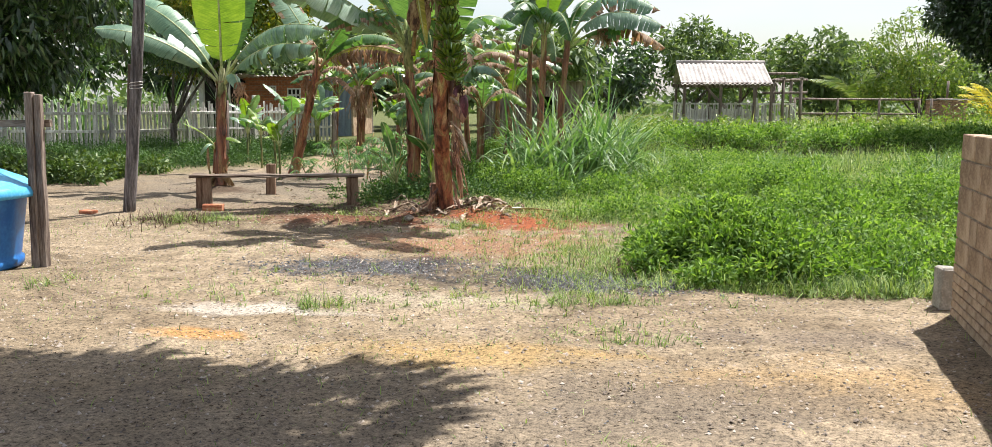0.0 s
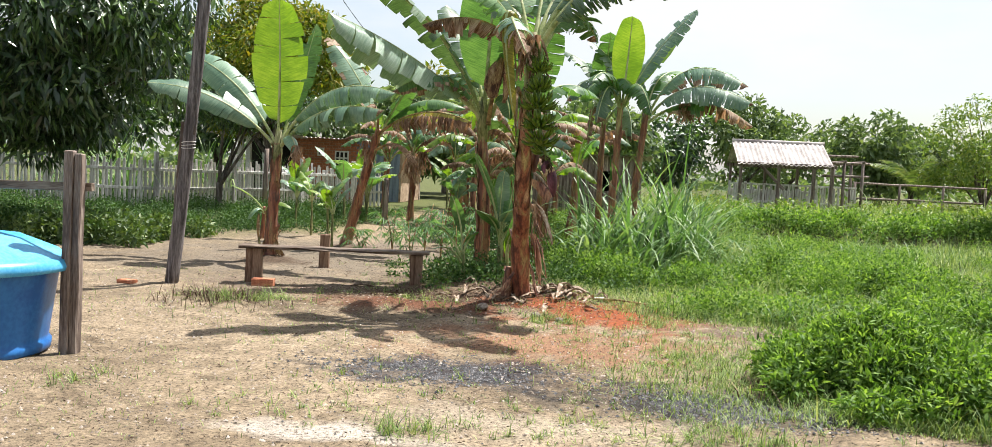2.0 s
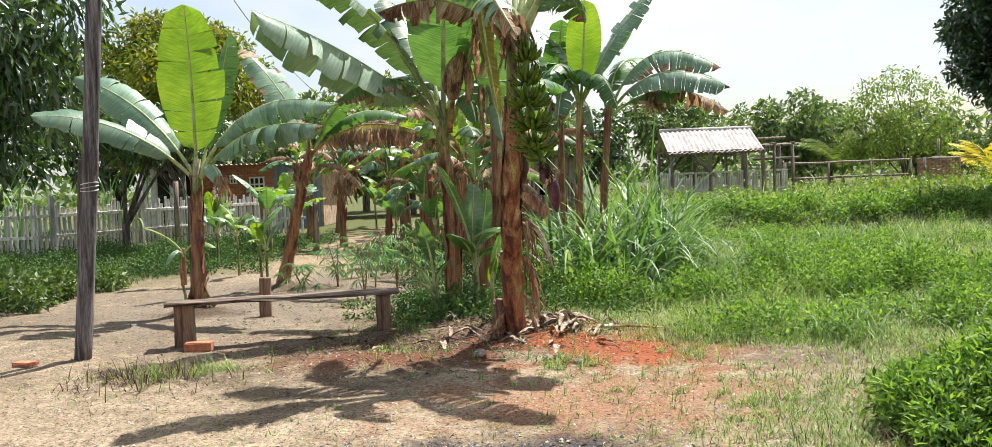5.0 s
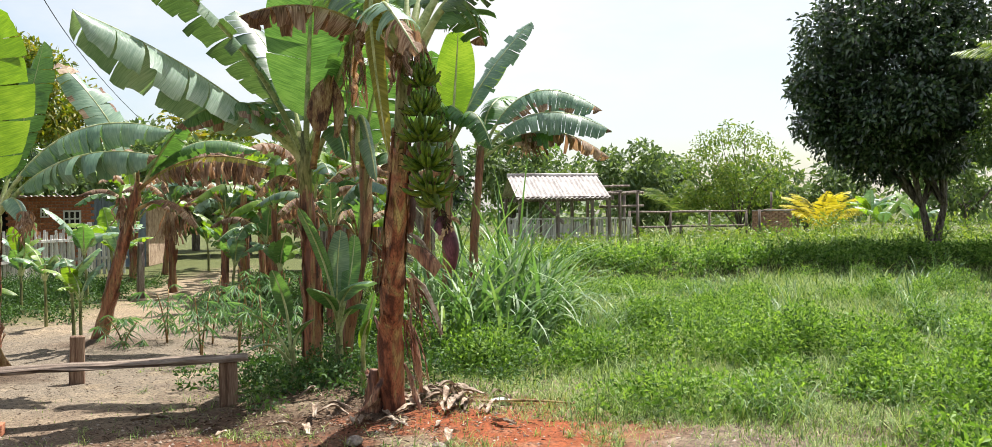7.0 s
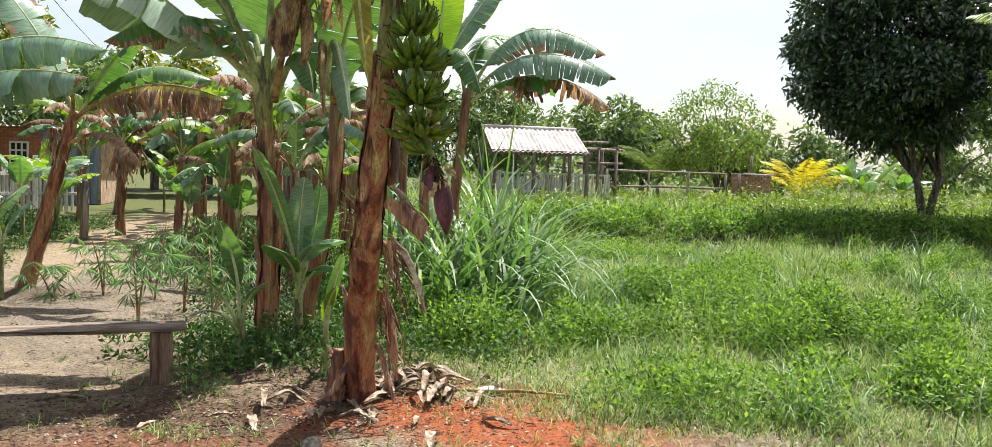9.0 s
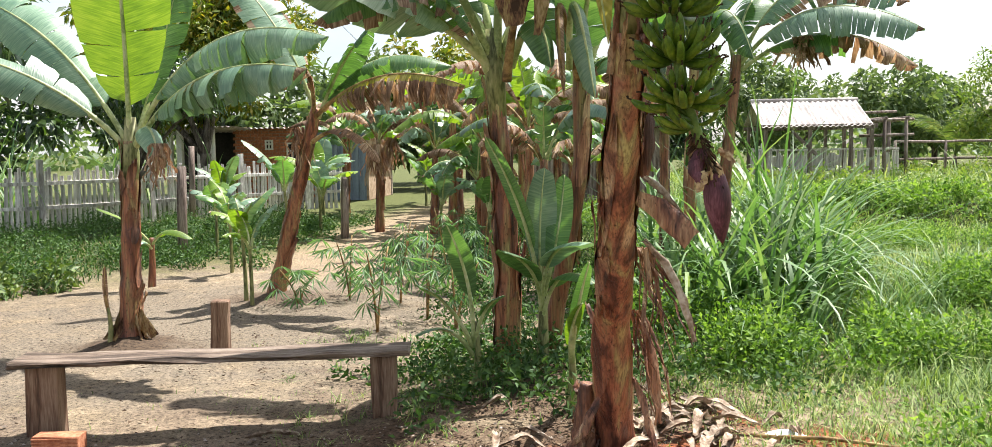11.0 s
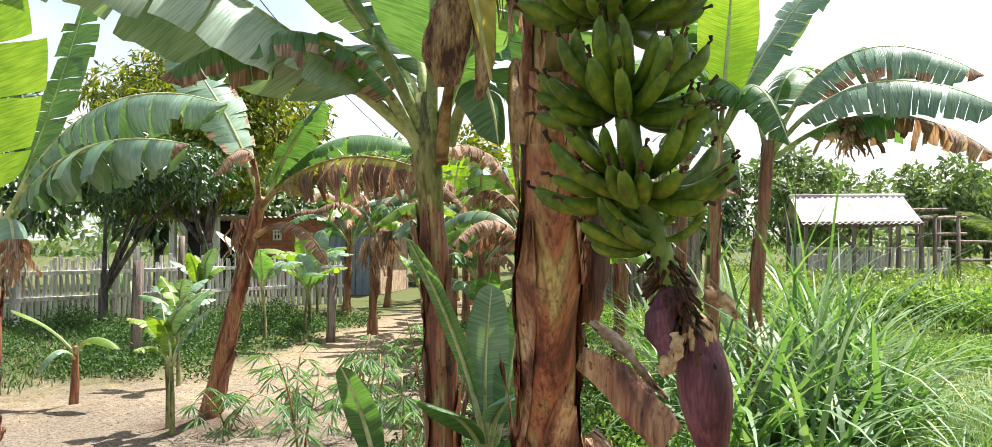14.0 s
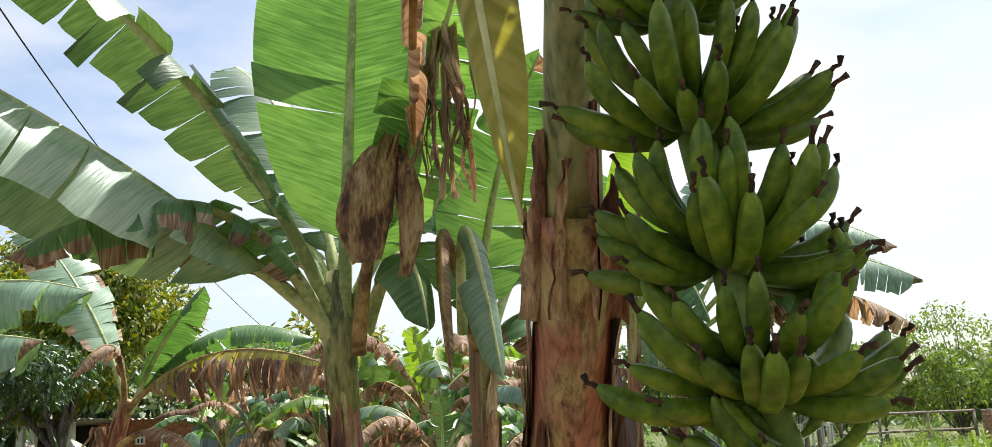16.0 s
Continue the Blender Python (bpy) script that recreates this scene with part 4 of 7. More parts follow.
fl_v, fl_f = tube_arrays(np.array([[.012, 0, 0], [.032, 0, -.02], [.04, 0, -.05]]), [0.007, 0.007, 0.005], 6)
FLOWER = plain_mesh("floret", fl_v, tri(fl_f), FLORET, smooth=True)
for k in range(26):
    ob = part("floret", FLOWER, stalk, "cream withered floret above the bud")
    ob.matrix_basis = Matrix.Translation(Vector((-0.265, 13.05, 1.54 + fg.uniform(-.02, .04))) - Vector(ORIGIN[main])) @ pose(0, 0, 0, 0, 0, fg.uniform(0, 360))
t = np.linspace(0, 1, 26)
budc = np.array([-0.262, 13.05, 1.545])[None] * (1 - t[:, None]) + np.array([-0.228, 13.05, 1.255])[None] * t[:, None]
budr = 0.057 * np.sin(np.pi * np.clip(t * 0.86 + 0.13, 0, 1)) ** 0.8 * (1 - 0.25 * t) + 0.002
bud = part("flower_bud", tube("flower_bud", budc, budr, BRACT, 24, 0.008, 1, at=ORIGIN[main]), stalk, "hanging purple banana flower bud")
strip(stalk, "bract", [(-0.30, 13.02, 1.62), (-0.335, 13.0, 1.58), (-0.34, 12.99, 1.53), (-0.315, 12.99, 1.49)], [0.02, 0.03, 0.028, 0.01], BRACT, "lifted purple bract", 0.5, 8, (0, 1, 0))
strip(stalk, "bract", [(-0.25, 13.02, 1.62), (-0.21, 13.0, 1.60), (-0.19, 12.99, 1.57)], [0.012, 0.016, 0.006], FLORET, "withered bract", 0.5, 9, (0, 1, 0))
strip(stalk, "bract", [(-0.30, 13.0, 1.54), (-0.315, 12.99, 1.50), (-0.33, 12.99, 1.46)], [0.012, 0.022, 0.01], FLORET, "", 0.5, 10, (0, 1, 0))

# its neighbour behind, without fruit
second = plant((-1.36, 15.95, 0.1), "banana plant with torn and browned leaves")
stem(second, [(-1.36, 15.98, 0.0), (-1.34, 15.9, 0.9), (-1.37, 15.84, 1.6), (-1.40, 15.8, 2.15)], 0.10, 0.06, 9, 20, STEM_OLIVE, rings=50, sides=24)
part("stem_collar", tube("stem_collar", [(-1.385, 15.82, 1.85), (-1.4, 15.8, 2.15), (-1.41, 15.8, 2.45)], [0.062, 0.07, 0.048], STEM_GREEN, 16, 0.02, 4, at=ORIGIN[second]), second, "pale green fresh leaf bases")
for k, (b, m, t, w, kw) in enumerate([
    ((-1.41, 15.8, 2.2), (-2.2, 15.1, 2.85), (-3.05, 14.25, 3.26), 0.92, dict(tears=7, droop=66, lift=-10, blade=BLADE_SHEEN, roll=0)),
    ((-1.42, 15.8, 2.15), (-1.85, 15.35, 2.66), (-2.45, 15.05, 2.42), 0.6, dict(tears=14, droop=70, dead=0.12, shrivel=20)),
    ((-1.41, 15.8, 2.25), (-2.1, 15.3, 3.38), (-2.95, 14.8, 3.95), 0.66, dict(tears=14, droop=60, blade=BLADE_DULL)),
    ((-1.38, 15.8, 2.25), (-1.34, 15.72, 3.1), (-1.25, 15.5, 4.2), 0.85, dict(tears=3, droop=12, lift=6, roll=180)),
    ((-1.32, 15.72, 2.1), (-1.2, 15.5, 2.64), (-1.1, 15.4, 2.93), 0.07, dict(droop=95, dead=1.0, petiole=0.6, thick=0.032)),
    ((-1.3, 15.8, 2.2), (-1.11, 15.6, 2.48), (-1.0, 15.5, 2.15), 0.34, dict(tears=2, droop=70)),
    ((-1.4, 15.85, 2.25), (-1.0, 16.3, 3.0), (-0.5, 16.8, 3.4), 0.6, dict(tears=10, droop=40)),
    ((-1.38, 15.85, 2.25), (-1.02, 15.5, 3.05), (-0.8, 15.15, 3.55), 0.55, dict(tears=12, droop=45)),
    ((-1.4, 15.9, 2.25), (-1.7, 16.3, 3.2), (-2.15, 16.8, 3.8), 0.65, dict(tears=12, droop=45, blade=BLADE_DULL)),
    ((-1.4, 15.9, 2.2), (-1.75, 16.1, 2.75), (-2.3, 16.3, 2.6), 0.5, dict(tears=14, droop=75, dead=0.15)),
]):
    leaf(second, "leaf", b, m, t, w, seed=k + 20, thick=kw.pop("thick", 0.03), **kw)
hanging_rag(second, (-0.9, 15.35, 3.35), 0.75, 0.16, 15)

strip(second, "dead_blade", [(-1.13, 15.42, 2.93), (-1.2, 15.4, 2.78), (-1.25, 15.4, 2.58), (-1.23, 15.42, 2.42)], [0.03, 0.10, 0.115, 0.06], DARK_HUSK, "brown dead blade hanging from a broken petiole", 0.35, 5, (0, 1, 0))
strip(second, "dead_blade", [(-1.12, 15.45, 2.9), (-1.06, 15.42, 2.74), (-1.05, 15.42, 2.55), (-1.09, 15.45, 2.36)], [0.02, 0.05, 0.05, 0.02], DARK_HUSK, "", 0.5, 6, (0, 1, 0))

third = plant((-1.05, 16.25, 0.1), "slender banana plant with a hanging brown leaf")
stem(third, [(-1.1, 16.28, 0.0), (-0.95, 16.22, 0.8), (-0.82, 16.2, 1.5), (-0.83, 16.2, 2.2)], 0.075, 0.05, 12, 8, STEM_OLIVE, rings=40, sides=18)
for k, (b, m, t, w, kw) in enumerate([
    ((-0.83, 16.2, 2.1), (-0.95, 15.75, 2.60), (-0.92, 15.5, 1.96), 0.16, dict(tears=0, droop=120, dead=1.0, thick=0.025)),
    ((-0.9, 16.1, 2.2), (-0.86, 15.7, 2.6), (-0.72, 15.45, 1.95), 0.3, dict(tears=1, droop=110, blade=BLADE_PALE, petiole=0.3)),
    ((-0.83, 16.2, 2.1), (-0.96, 16.2, 2.6), (-1.2, 16.3, 3.1), 0.5, dict(tears=6, droop=40)),
    ((-0.8, 16.2, 2.1), (-0.45, 16.5, 2.7), (0.05, 16.9, 2.6), 0.5, dict(tears=10, droop=60)),
    ((-0.82, 16.2, 2.1), (-0.74, 16.0, 2.8), (-0.5, 15.8, 3.4), 0.65, dict(tears=8, droop=30)),
    ((-0.82, 16.2, 2.05), (-0.6, 15.9, 2.25), (-0.55, 15.7, 1.85), 0.4, dict(tears=8, droop=80, dead=0.3)),
]):
    leaf(third, "leaf", b, m, t, w, seed=k + 40, **kw)

# the plant by the bench, with a big upright leaf
first = plant((-4.69, 17.0, 0.08), "single banana plant with a bright upright leaf")
stem(first, [(-4.71, 17.0, 0.0), (-4.67, 17.0, 0.9), (-4.63, 17.0, 1.75)], 0.095, 0.06, 21, 20, rings=44, sides=20)
part("stem_collar", tube("stem_collar", [(-4.65, 17.0, 1.35), (-4.63, 17.0, 1.6), (-4.62, 17.0, 1.95)], [0.065, 0.07, 0.045], STEM_GREEN, 14, 0.02, 4, at=ORIGIN[first]), first)
for k, (b, m, t, w, kw) in enumerate([
    ((-4.63, 17.0, 1.7), (-4.6, 16.9, 2.85), (-4.61, 16.8, 3.84), 0.82, dict(tears=5, droop=16, lift=6, blade=BLADE_BRIGHT, roll=180, across=5)),
    ((-4.68, 17.0, 1.72), (-5.52, 16.7, 2.37), (-6.35, 16.3, 2.52), 0.5, dict(tears=4, droop=45, blade=BLADE_PALE, roll=48)),
    ((-4.66, 17.0, 1.74), (-5.44, 17.2, 2.64), (-6.36, 17.5, 3.1), 0.55, dict(tears=5, droop=45, blade=BLADE_PALE, roll=45)),
    ((-4.6, 17.0, 1.75), (-3.66, 16.7, 2.56), (-2.72, 16.4, 2.50), 0.62, dict(tears=22, droop=75, lift=-10, blade=BLADE_PALE)),
    ((-4.58, 17.0, 1.72), (-3.55, 16.4, 2.28), (-2.8, 16.1, 2.24), 0.62, dict(tears=22, droop=80, lift=-14, blade=BLADE_PALE)),
    ((-4.62, 17.05, 1.75), (-4.46, 17.4, 2.71), (-4.3, 17.6, 3.6), 0.5, dict(tears=10, droop=30)),
    ((-4.6, 17.0, 1.7), (-4.38, 16.8, 1.86), (-4.2, 16.6, 1.6), 0.3, dict(tears=0, droop=80, blade=BLADE_PALE)),
]):
    leaf(first, "leaf", b, m, t, w, seed=k + 60, **kw)
hanging_rag(first, (-4.17, 16.58, 1.72), 0.38, 0.16, 27)

g = np.random.default_rng(91)
for k in range(16):
    a, r = g.uniform(0, 6.28), g.uniform(.16, .25)
    d = np.array([math.cos(a), math.sin(a), 0])
    c = np.array([-4.69, 17.0, float(lay(-4.69, 17.0))])
    strip(first, "dead_sheath", [c + d * .06 + [0, 0, g.uniform(.16, .3)], c + d * .1 + [0, 0, .11], c + d * r * .75 + [0, 0, .03], c + d * r + [0, 0, -.02]], [.012, .028, .03, .01], DARK_HUSK, "", .4, 95 + k, (-d[1], d[0], .3))

# the leaning plant
leaning = plant((-4.31, 19.6, 0.03), "leaning banana plant with a brown hanging leaf")
stem(leaning, [(-4.31, 19.6, -0.02), (-4.15, 19.55, 0.6), (-3.97, 19.5, 1.25), (-3.72, 19.4, 2.1)], 0.095, 0.055, 31, 18, rings=44, sides=18)
for k, (b, m, t, w, kw) in enumerate([
    ((-3.75, 19.4, 2.0), (-2.76, 18.8, 2.40), (-1.95, 18.4, 2.24), 0.86, dict(tears=34, droop=70, lift=-22, dead=1.0, shrivel=10, blade=BLADE_YELLOW, rind=True)),
    ((-3.72, 19.4, 2.05), (-4.15, 19.4, 3.0), (-4.72, 19.5, 3.66), 0.55, dict(tears=16, droop=40, dead=0.12, blade=BLADE_PALE, roll=40)),
    ((-3.7, 19.4, 2.0), (-3.37, 19.2, 2.54), (-3.0, 19.0, 2.92), 0.4, dict(tears=8, droop=70)),
    ((-3.73, 19.4, 1.99), (-3.78, 19.1, 2.51), (-3.95, 18.9, 2.25), 0.34, dict(tears=8, droop=90, dead=1.0, shrivel=30)),
    ((-3.74, 19.3, 1.75), (-3.25, 19.0, 1.84), (-2.89, 18.8, 1.5), 0.36, dict(tears=5, droop=60, dead=1.0)),
    ((-3.72, 19.4, 2.0), (-2.9, 19.3, 2.62), (-2.2, 19.2, 2.5), 0.5, dict(tears=12, droop=80)),
]):
    leaf(leaning, "leaf", b, m, t, w, seed=k + 80, **kw)
hanging_rag(leaning, (-3.95, 19.45, 1.9), 0.5, 0.14, 33)

# three more to the far side of the tall grass
fourth = plant((0.36, 20.0, 0.0), "banana plant with an upright yellow-green leaf in tall grass")
stem(fourth, [(0.3, 20.0, -0.03), (0.33, 20.0, 1.4), (0.38, 20.0, 2.75)], 0.07, 0.05, 41, 6, STEM_OLIVE, rings=36, sides=16)
for k, (b, m, t, w, kw) in enumerate([
    ((0.4, 20.0, 2.7), (0.46, 19.9, 3.5), (0.5, 19.8, 4.2), 0.55, dict(tears=0, droop=14, blade=BLADE_BRIGHT, roll=180)),
    ((0.36, 20.0, 2.7), (0.04, 19.7, 3.09), (-0.3, 19.5, 2.7), 0.5, dict(tears=8, droop=60)),
    ((0.42, 20.0, 2.7), (0.98, 20.0, 3.68), (1.58, 20.0, 4.38), 0.5, dict(tears=14, droop=40, blade=BLADE_PALE, roll=-30)),
    ((0.42, 20.0, 2.7), (0.94, 20.3, 3.5), (1.31, 20.6, 4.0), 0.4, dict(tears=3, droop=30, blade=BLADE_BRIGHT)),
    ((0.36, 20.0, 2.7), (0.0, 20.5, 3.4), (-0.5, 21.0, 3.5), 0.5, dict(tears=10, droop=60)),
    ((0.38, 20.0, 2.7), (0.1, 19.4, 3.2), (-0.1, 18.9, 3.0), 0.5, dict(tears=12, droop=70)),
]):
    leaf(fourth, "leaf", b, m, t, w, seed=k + 100, **kw)
fifth = plant((0.72, 19.9, 0.0), "banana plant with arching torn leaves over tall grass")
stem(fifth, [(0.66, 19.9, -0.03), (0.7, 19.9, 1.3), (0.82, 19.9, 2.6)], 0.075, 0.05, 51, 6, STEM_OLIVE, rings=36, sides=16)
for k, (b, m, t, w, kw) in enumerate([
    ((0.82, 19.9, 2.5), (1.54, 19.6, 3.33), (2.42, 19.3, 3.04), 0.78, dict(tears=22, droop=70, dead=0.06, blade=BLADE_PALE, roll=-25)),
    ((0.84, 19.9, 2.5), (1.5, 19.4, 3.0), (2.5, 19.1, 2.74), 0.74, dict(tears=22, droop=70, blade=BLADE_PALE, roll=-25)),
    ((0.85, 19.9, 2.45), (1.63, 19.6, 2.78), (2.55, 19.4, 2.4), 0.7, dict(tears=18, droop=85, dead=0.55, shrivel=15)),
    ((0.8, 19.9, 2.5), (0.56, 20.2, 3.33), (0.15, 20.4, 3.9), 0.5, dict(tears=10, droop=35)),
    ((0.82, 19.9, 2.5), (1.1, 20.4, 3.3), (1.5, 20.9, 3.4), 0.5, dict(tears=10, droop=50)),
]):
    leaf(fifth, "leaf", b, m, t, w, seed=k + 120, **kw)
hanging_rag(fifth, (1.45, 19.6, 2.75), 0.4, 0.3, 43)
sixth = plant((0.08, 20.5, 0.0), "slim banana plant standing in tall grass")
stem(sixth, [(0.06, 20.5, -0.03), (0.08, 20.5, 1.4), (0.1, 20.5, 2.6)], 0.06, 0.04, 61, 5, STEM_OLIVE, rings=30, sides=14)
for k, (b, m, t, w, kw) in enumerate([
    ((0.1, 20.5, 2.5), (-0.15, 20.2, 3.15), (-0.55, 19.9, 2.75), 0.55, dict(tears=18, droop=75, blade=BLADE_DULL)),
    ((0.1, 20.5, 2.5), (0.3, 20.1, 3.2), (0.65, 19.6, 2.85), 0.55, dict(tears=16, droop=80)),
    ((0.1, 20.5, 2.55), (-0.2, 20.6, 3.4), (-0.7, 20.8, 3.7), 0.5, dict(tears=14, droop=50, blade=BLADE_DULL)),
    ((0.1, 20.5, 2.55), (0.1, 20.3, 3.4), (0.15, 20.0, 3.95), 0.5, dict(tears=8, droop=30)),
    ((0.1, 20.5, 2.4), (-0.05, 20.1, 2.7), (-0.15, 19.8, 2.0), 0.4, dict(tears=14, droop=95, dead=0.6, shrivel=20)),
    ((0.1, 20.5, 2.4), (0.4, 20.3, 2.75), (0.6, 20.1, 2.1), 0.42, dict(tears=14, droop=90, blade=BLADE_PALE)),
]):
    leaf(sixth, "leaf", b, m, t, w, seed=k + 140, **kw)
for k, (b, m, t, w, kw) in enumerate([
    ((0.38, 20.0, 2.65), (0.2, 19.6, 3.0), (0.0, 19.2, 2.35), 0.5, dict(tears=16, droop=90, blade=BLADE_DULL)),
    ((0.4, 20.0, 2.65), (0.62, 19.6, 3.05), (0.9, 19.3, 2.5), 0.5, dict(tears=16, droop=90)),
    ((0.38, 20.0, 2.7), (0.15, 20.1, 3.5), (-0.25, 20.2, 3.85), 0.5, dict(tears=12, droop=45, blade=BLADE_DULL)),
]):
    leaf(fourth, "leaf", b, m, t, w, seed=k + 150, **kw)



def generic_plant(x, y, height, count, size, seed, young=False, label="banana plant with drooping torn leaves"):
    g = np.random.default_rng(seed)
    z = float(lay(x, y))
    p = plant((x, y, z), label)
    lean = g.normal(0, .05 * height, 2)
    top = (x + lean[0], y + lean[1], z + height)
    if young:
        part("pseudostem", tube("pseudostem", spline([(x, y, z - .02), (x, y, z + height * .5), top], 12), np.linspace(0.045, 0.028, 12) * (0.35 + 0.4 * size), STEM_GREEN, 10, 0.03, seed, at=ORIGIN[p]), p)
    else:
        stem(p, [(x, y, z - .02), ((x + top[0]) / 2, (y + top[1]) / 2, z + height / 2), top], 0.085, 0.05, seed, 4, STEM_OLIVE, rings=24, sides=12)
    a0 = g.uniform(0, 6.28)
    for k in range(count):
        a = a0 + k * 2.4 + g.uniform(-.3, .3)
        e = g.uniform(.4, 1.1) if young else g.uniform(.35, .85)
        ln = size * g.uniform(.8, 1.15)
        d = np.array([math.cos(a), math.sin(a)])
        if k == 0:
            m = (top[0] + .05 * d[0], top[1] + .05 * d[1], top[2] + ln * .3)
            t = (top[0] + .2 * d[0], top[1] + .2 * d[1], top[2] + ln * .6)
        else:
            m = (top[0] + d[0] * ln * .5, top[1] + d[1] * ln * .5, top[2] + ln * .5 * e * 1.4)
            t = (top[0] + d[0] * ln * .95, top[1] + d[1] * ln * .95, top[2] + ln * (e - .35))
            if young:
                m = (top[0] + d[0] * ln * .25, top[1] + d[1] * ln * .25, top[2] + ln * .5 * min(e, .95))
                t = (top[0] + d[0] * ln * (.75 - .25 * (e - .55)), top[1] + d[1] * ln * (.75 - .25 * (e - .55)), top[2] + ln * (e - .15) * .85)
        dead = 1.0 if (not young and k >= count - 3) else 0.0
        leaf(p, "leaf", (top[0], top[1], top[2] - .05), m, t, size * (0.32 if not young else 0.36), tears=int(g.integers(2, 9)) if young else int(g.integers(9, 20)), droop=45 if young else g.uniform(60, 100), dead=dead, shrivel=25 if dead else 0,
             blade=[BLADE_BRIGHT, BLADE, BLADE_PALE][int(g.integers(0, 3))] if young else [BLADE, BLADE_PALE, BLADE_DULL, BLADE_BRIGHT][int(g.integers(0, 4))], seed=seed * 7 + k, thick=0.016, across=2)
    return p


for k, (x, y, h, n, s) in enumerate([(-4.78, 27.0, 1.75, 7, 1.25), (-6.5, 31.0, 1.5, 9, 1.5), (-6.2, 33.4, 1.8, 9, 1.6), (-5.0, 36.0, 1.9, 9, 1.7), (-4.3, 34.2, 1.7, 9, 1.6), (-3.5, 28.9, 1.4, 9, 1.4), (-2.9, 28.2, 1.3, 9, 1.3), (-3.25, 26.2, 2.1, 8, 1.6), (-2.4, 24.0, 1.7, 8, 1.5), (-1.6, 22.5, 1.9, 8, 1.5), (-2.0, 28.0, 2.2, 8, 1.7), (-3.5, 32.5, 2.2, 8, 1.7), (-0.6, 26.0, 2.0, 8, 1.6), (-6.6, 31.5, 1.9, 7, 1.5), (-0.6, 23.5, 1.5, 7, 1.4), (-2.6, 26.6, 1.6, 8, 1.3), (-3.7, 26.8, 1.6, 9, 1.4), (-1.9, 25.6, 1.5, 9, 1.4), (-1.0, 21.6, 1.3, 8, 1.2), (-2.6, 25.2, 1.1, 9, 1.3), (-3.3, 30.4, 1.6, 9, 1.4), (-1.2, 27.6, 1.6, 9, 1.5), (-1.3, 20.2, 1.5, 8, 1.2), (-1.3, 24.6, 2.1, 9, 1.6)]):
    p = generic_plant(x, y, h, n, s, 200 + k)
    if k == 0:
        hanging_rag(p, (x, y - .1, h), 0.8, 0.3, 44)
        hanging_rag(p, (x + .3, y - .1, h + .1), 0.6, 0.25, 45)
YOUNG = "young banana sucker with bright green leaves"
for k, (x, y, h, n, s) in enumerate([(-4.5, 19.2, 0.72, 6, 0.6), (-4.36, 19.0, 0.66, 3, 0.5), (-5.55, 21.5, 0.75, 6, 0.6), (-5.95, 25.1, 0.95, 5, 1.1), (-6.1, 27.6, 1.0, 6, 1.2), (-5.7, 26.2, 0.8, 5, 1.0), (-6.5, 29.2, 1.0, 6, 1.2), (-6.6, 23.6, 0.7, 5, 0.8), (-3.3, 25.0, 0.7, 5, 1.0), (-7.4, 26.0, 0.8, 6, 0.8), (-2.3, 23.4, 0.7, 5, 0.9), (22.2, 47.6, 1.3, 7, 1.8), (17.5, 38.5, .8, 6, 1.4), (20.5, 41.0, .9, 6, 1.5), (-5.3, 35.0, .8, 6, 1.2), (-4.6, 33.0, .8, 6, 1.2)]):
    generic_plant(x, y, h, n, s, 300 + k, True, YOUNG)


def sucker(at, blades, seed, label, tall=0.8):
    p = plant(at, label)
    x, y, z = at
    part("pseudostem", tube("pseudostem", spline([(x, y, z - .03), (x + .01, y, z + tall * .5), (x, y - .02, z + tall)], 12), np.linspace(0.02 + tall * .036, 0.006 + tall * .01, 12), STEM_GREEN, 12, 0.03, seed, at=ORIGIN[p]), p)
    for k, (b, m, t, w, kw) in enumerate(blades):
        leaf(p, "leaf", b, m, t, w, seed=seed + k, thick=0.014, **kw)
    return p


sucker((-1.1, 15.85, 0.12), [
    ((-1.1, 15.85, 0.6), (-1.22, 15.7, 1.2), (-1.45, 15.6, 1.72), 0.20, dict(droop=20, petiole=0.3)),
    ((-1.1, 15.85, 0.6), (-1.1, 15.75, 1.1), (-1.06, 15.7, 1.5), 0.22, dict(droop=15, blade=BLADE_PALE, petiole=0.25)),
    ((-1.1, 15.85, 0.55), (-0.98, 15.75, 1.05), (-0.93, 15.8, 1.45), 0.17, dict(droop=20, petiole=0.3)),
    ((-1.1, 15.85, 0.5), (-0.95, 15.6, 0.98), (-0.75, 15.4, 1.02), 0.29, dict(droop=40, blade=BLADE_PALE, petiole=0.35)),
    ((-1.1, 15.85, 0.5), (-1.22, 15.55, 0.9), (-1.35, 15.4, 0.98), 0.23, dict(droop=40, petiole=0.35)),
    ((-1.1, 15.85, 0.45), (-0.9, 15.6, 0.8), (-0.72, 15.4, 0.75), 0.23, dict(droop=40, petiole=0.3)),
], 500, "young banana sucker with upright pointed leaves")
sucker((-0.87, 14.75, 0.15), [
    ((-0.87, 14.72, 0.4), (-0.83, 14.62, 0.72), (-0.76, 14.55, 1.0), 0.1, dict(droop=20, petiole=0.2)),
    ((-0.87, 14.72, 0.4), (-0.85, 14.6, 0.66), (-0.8, 14.5, 0.78), 0.09, dict(droop=20, blade=BLADE_BRIGHT, petiole=0.2)),
], 520, "small banana sucker with narrow leaves", 0.4)
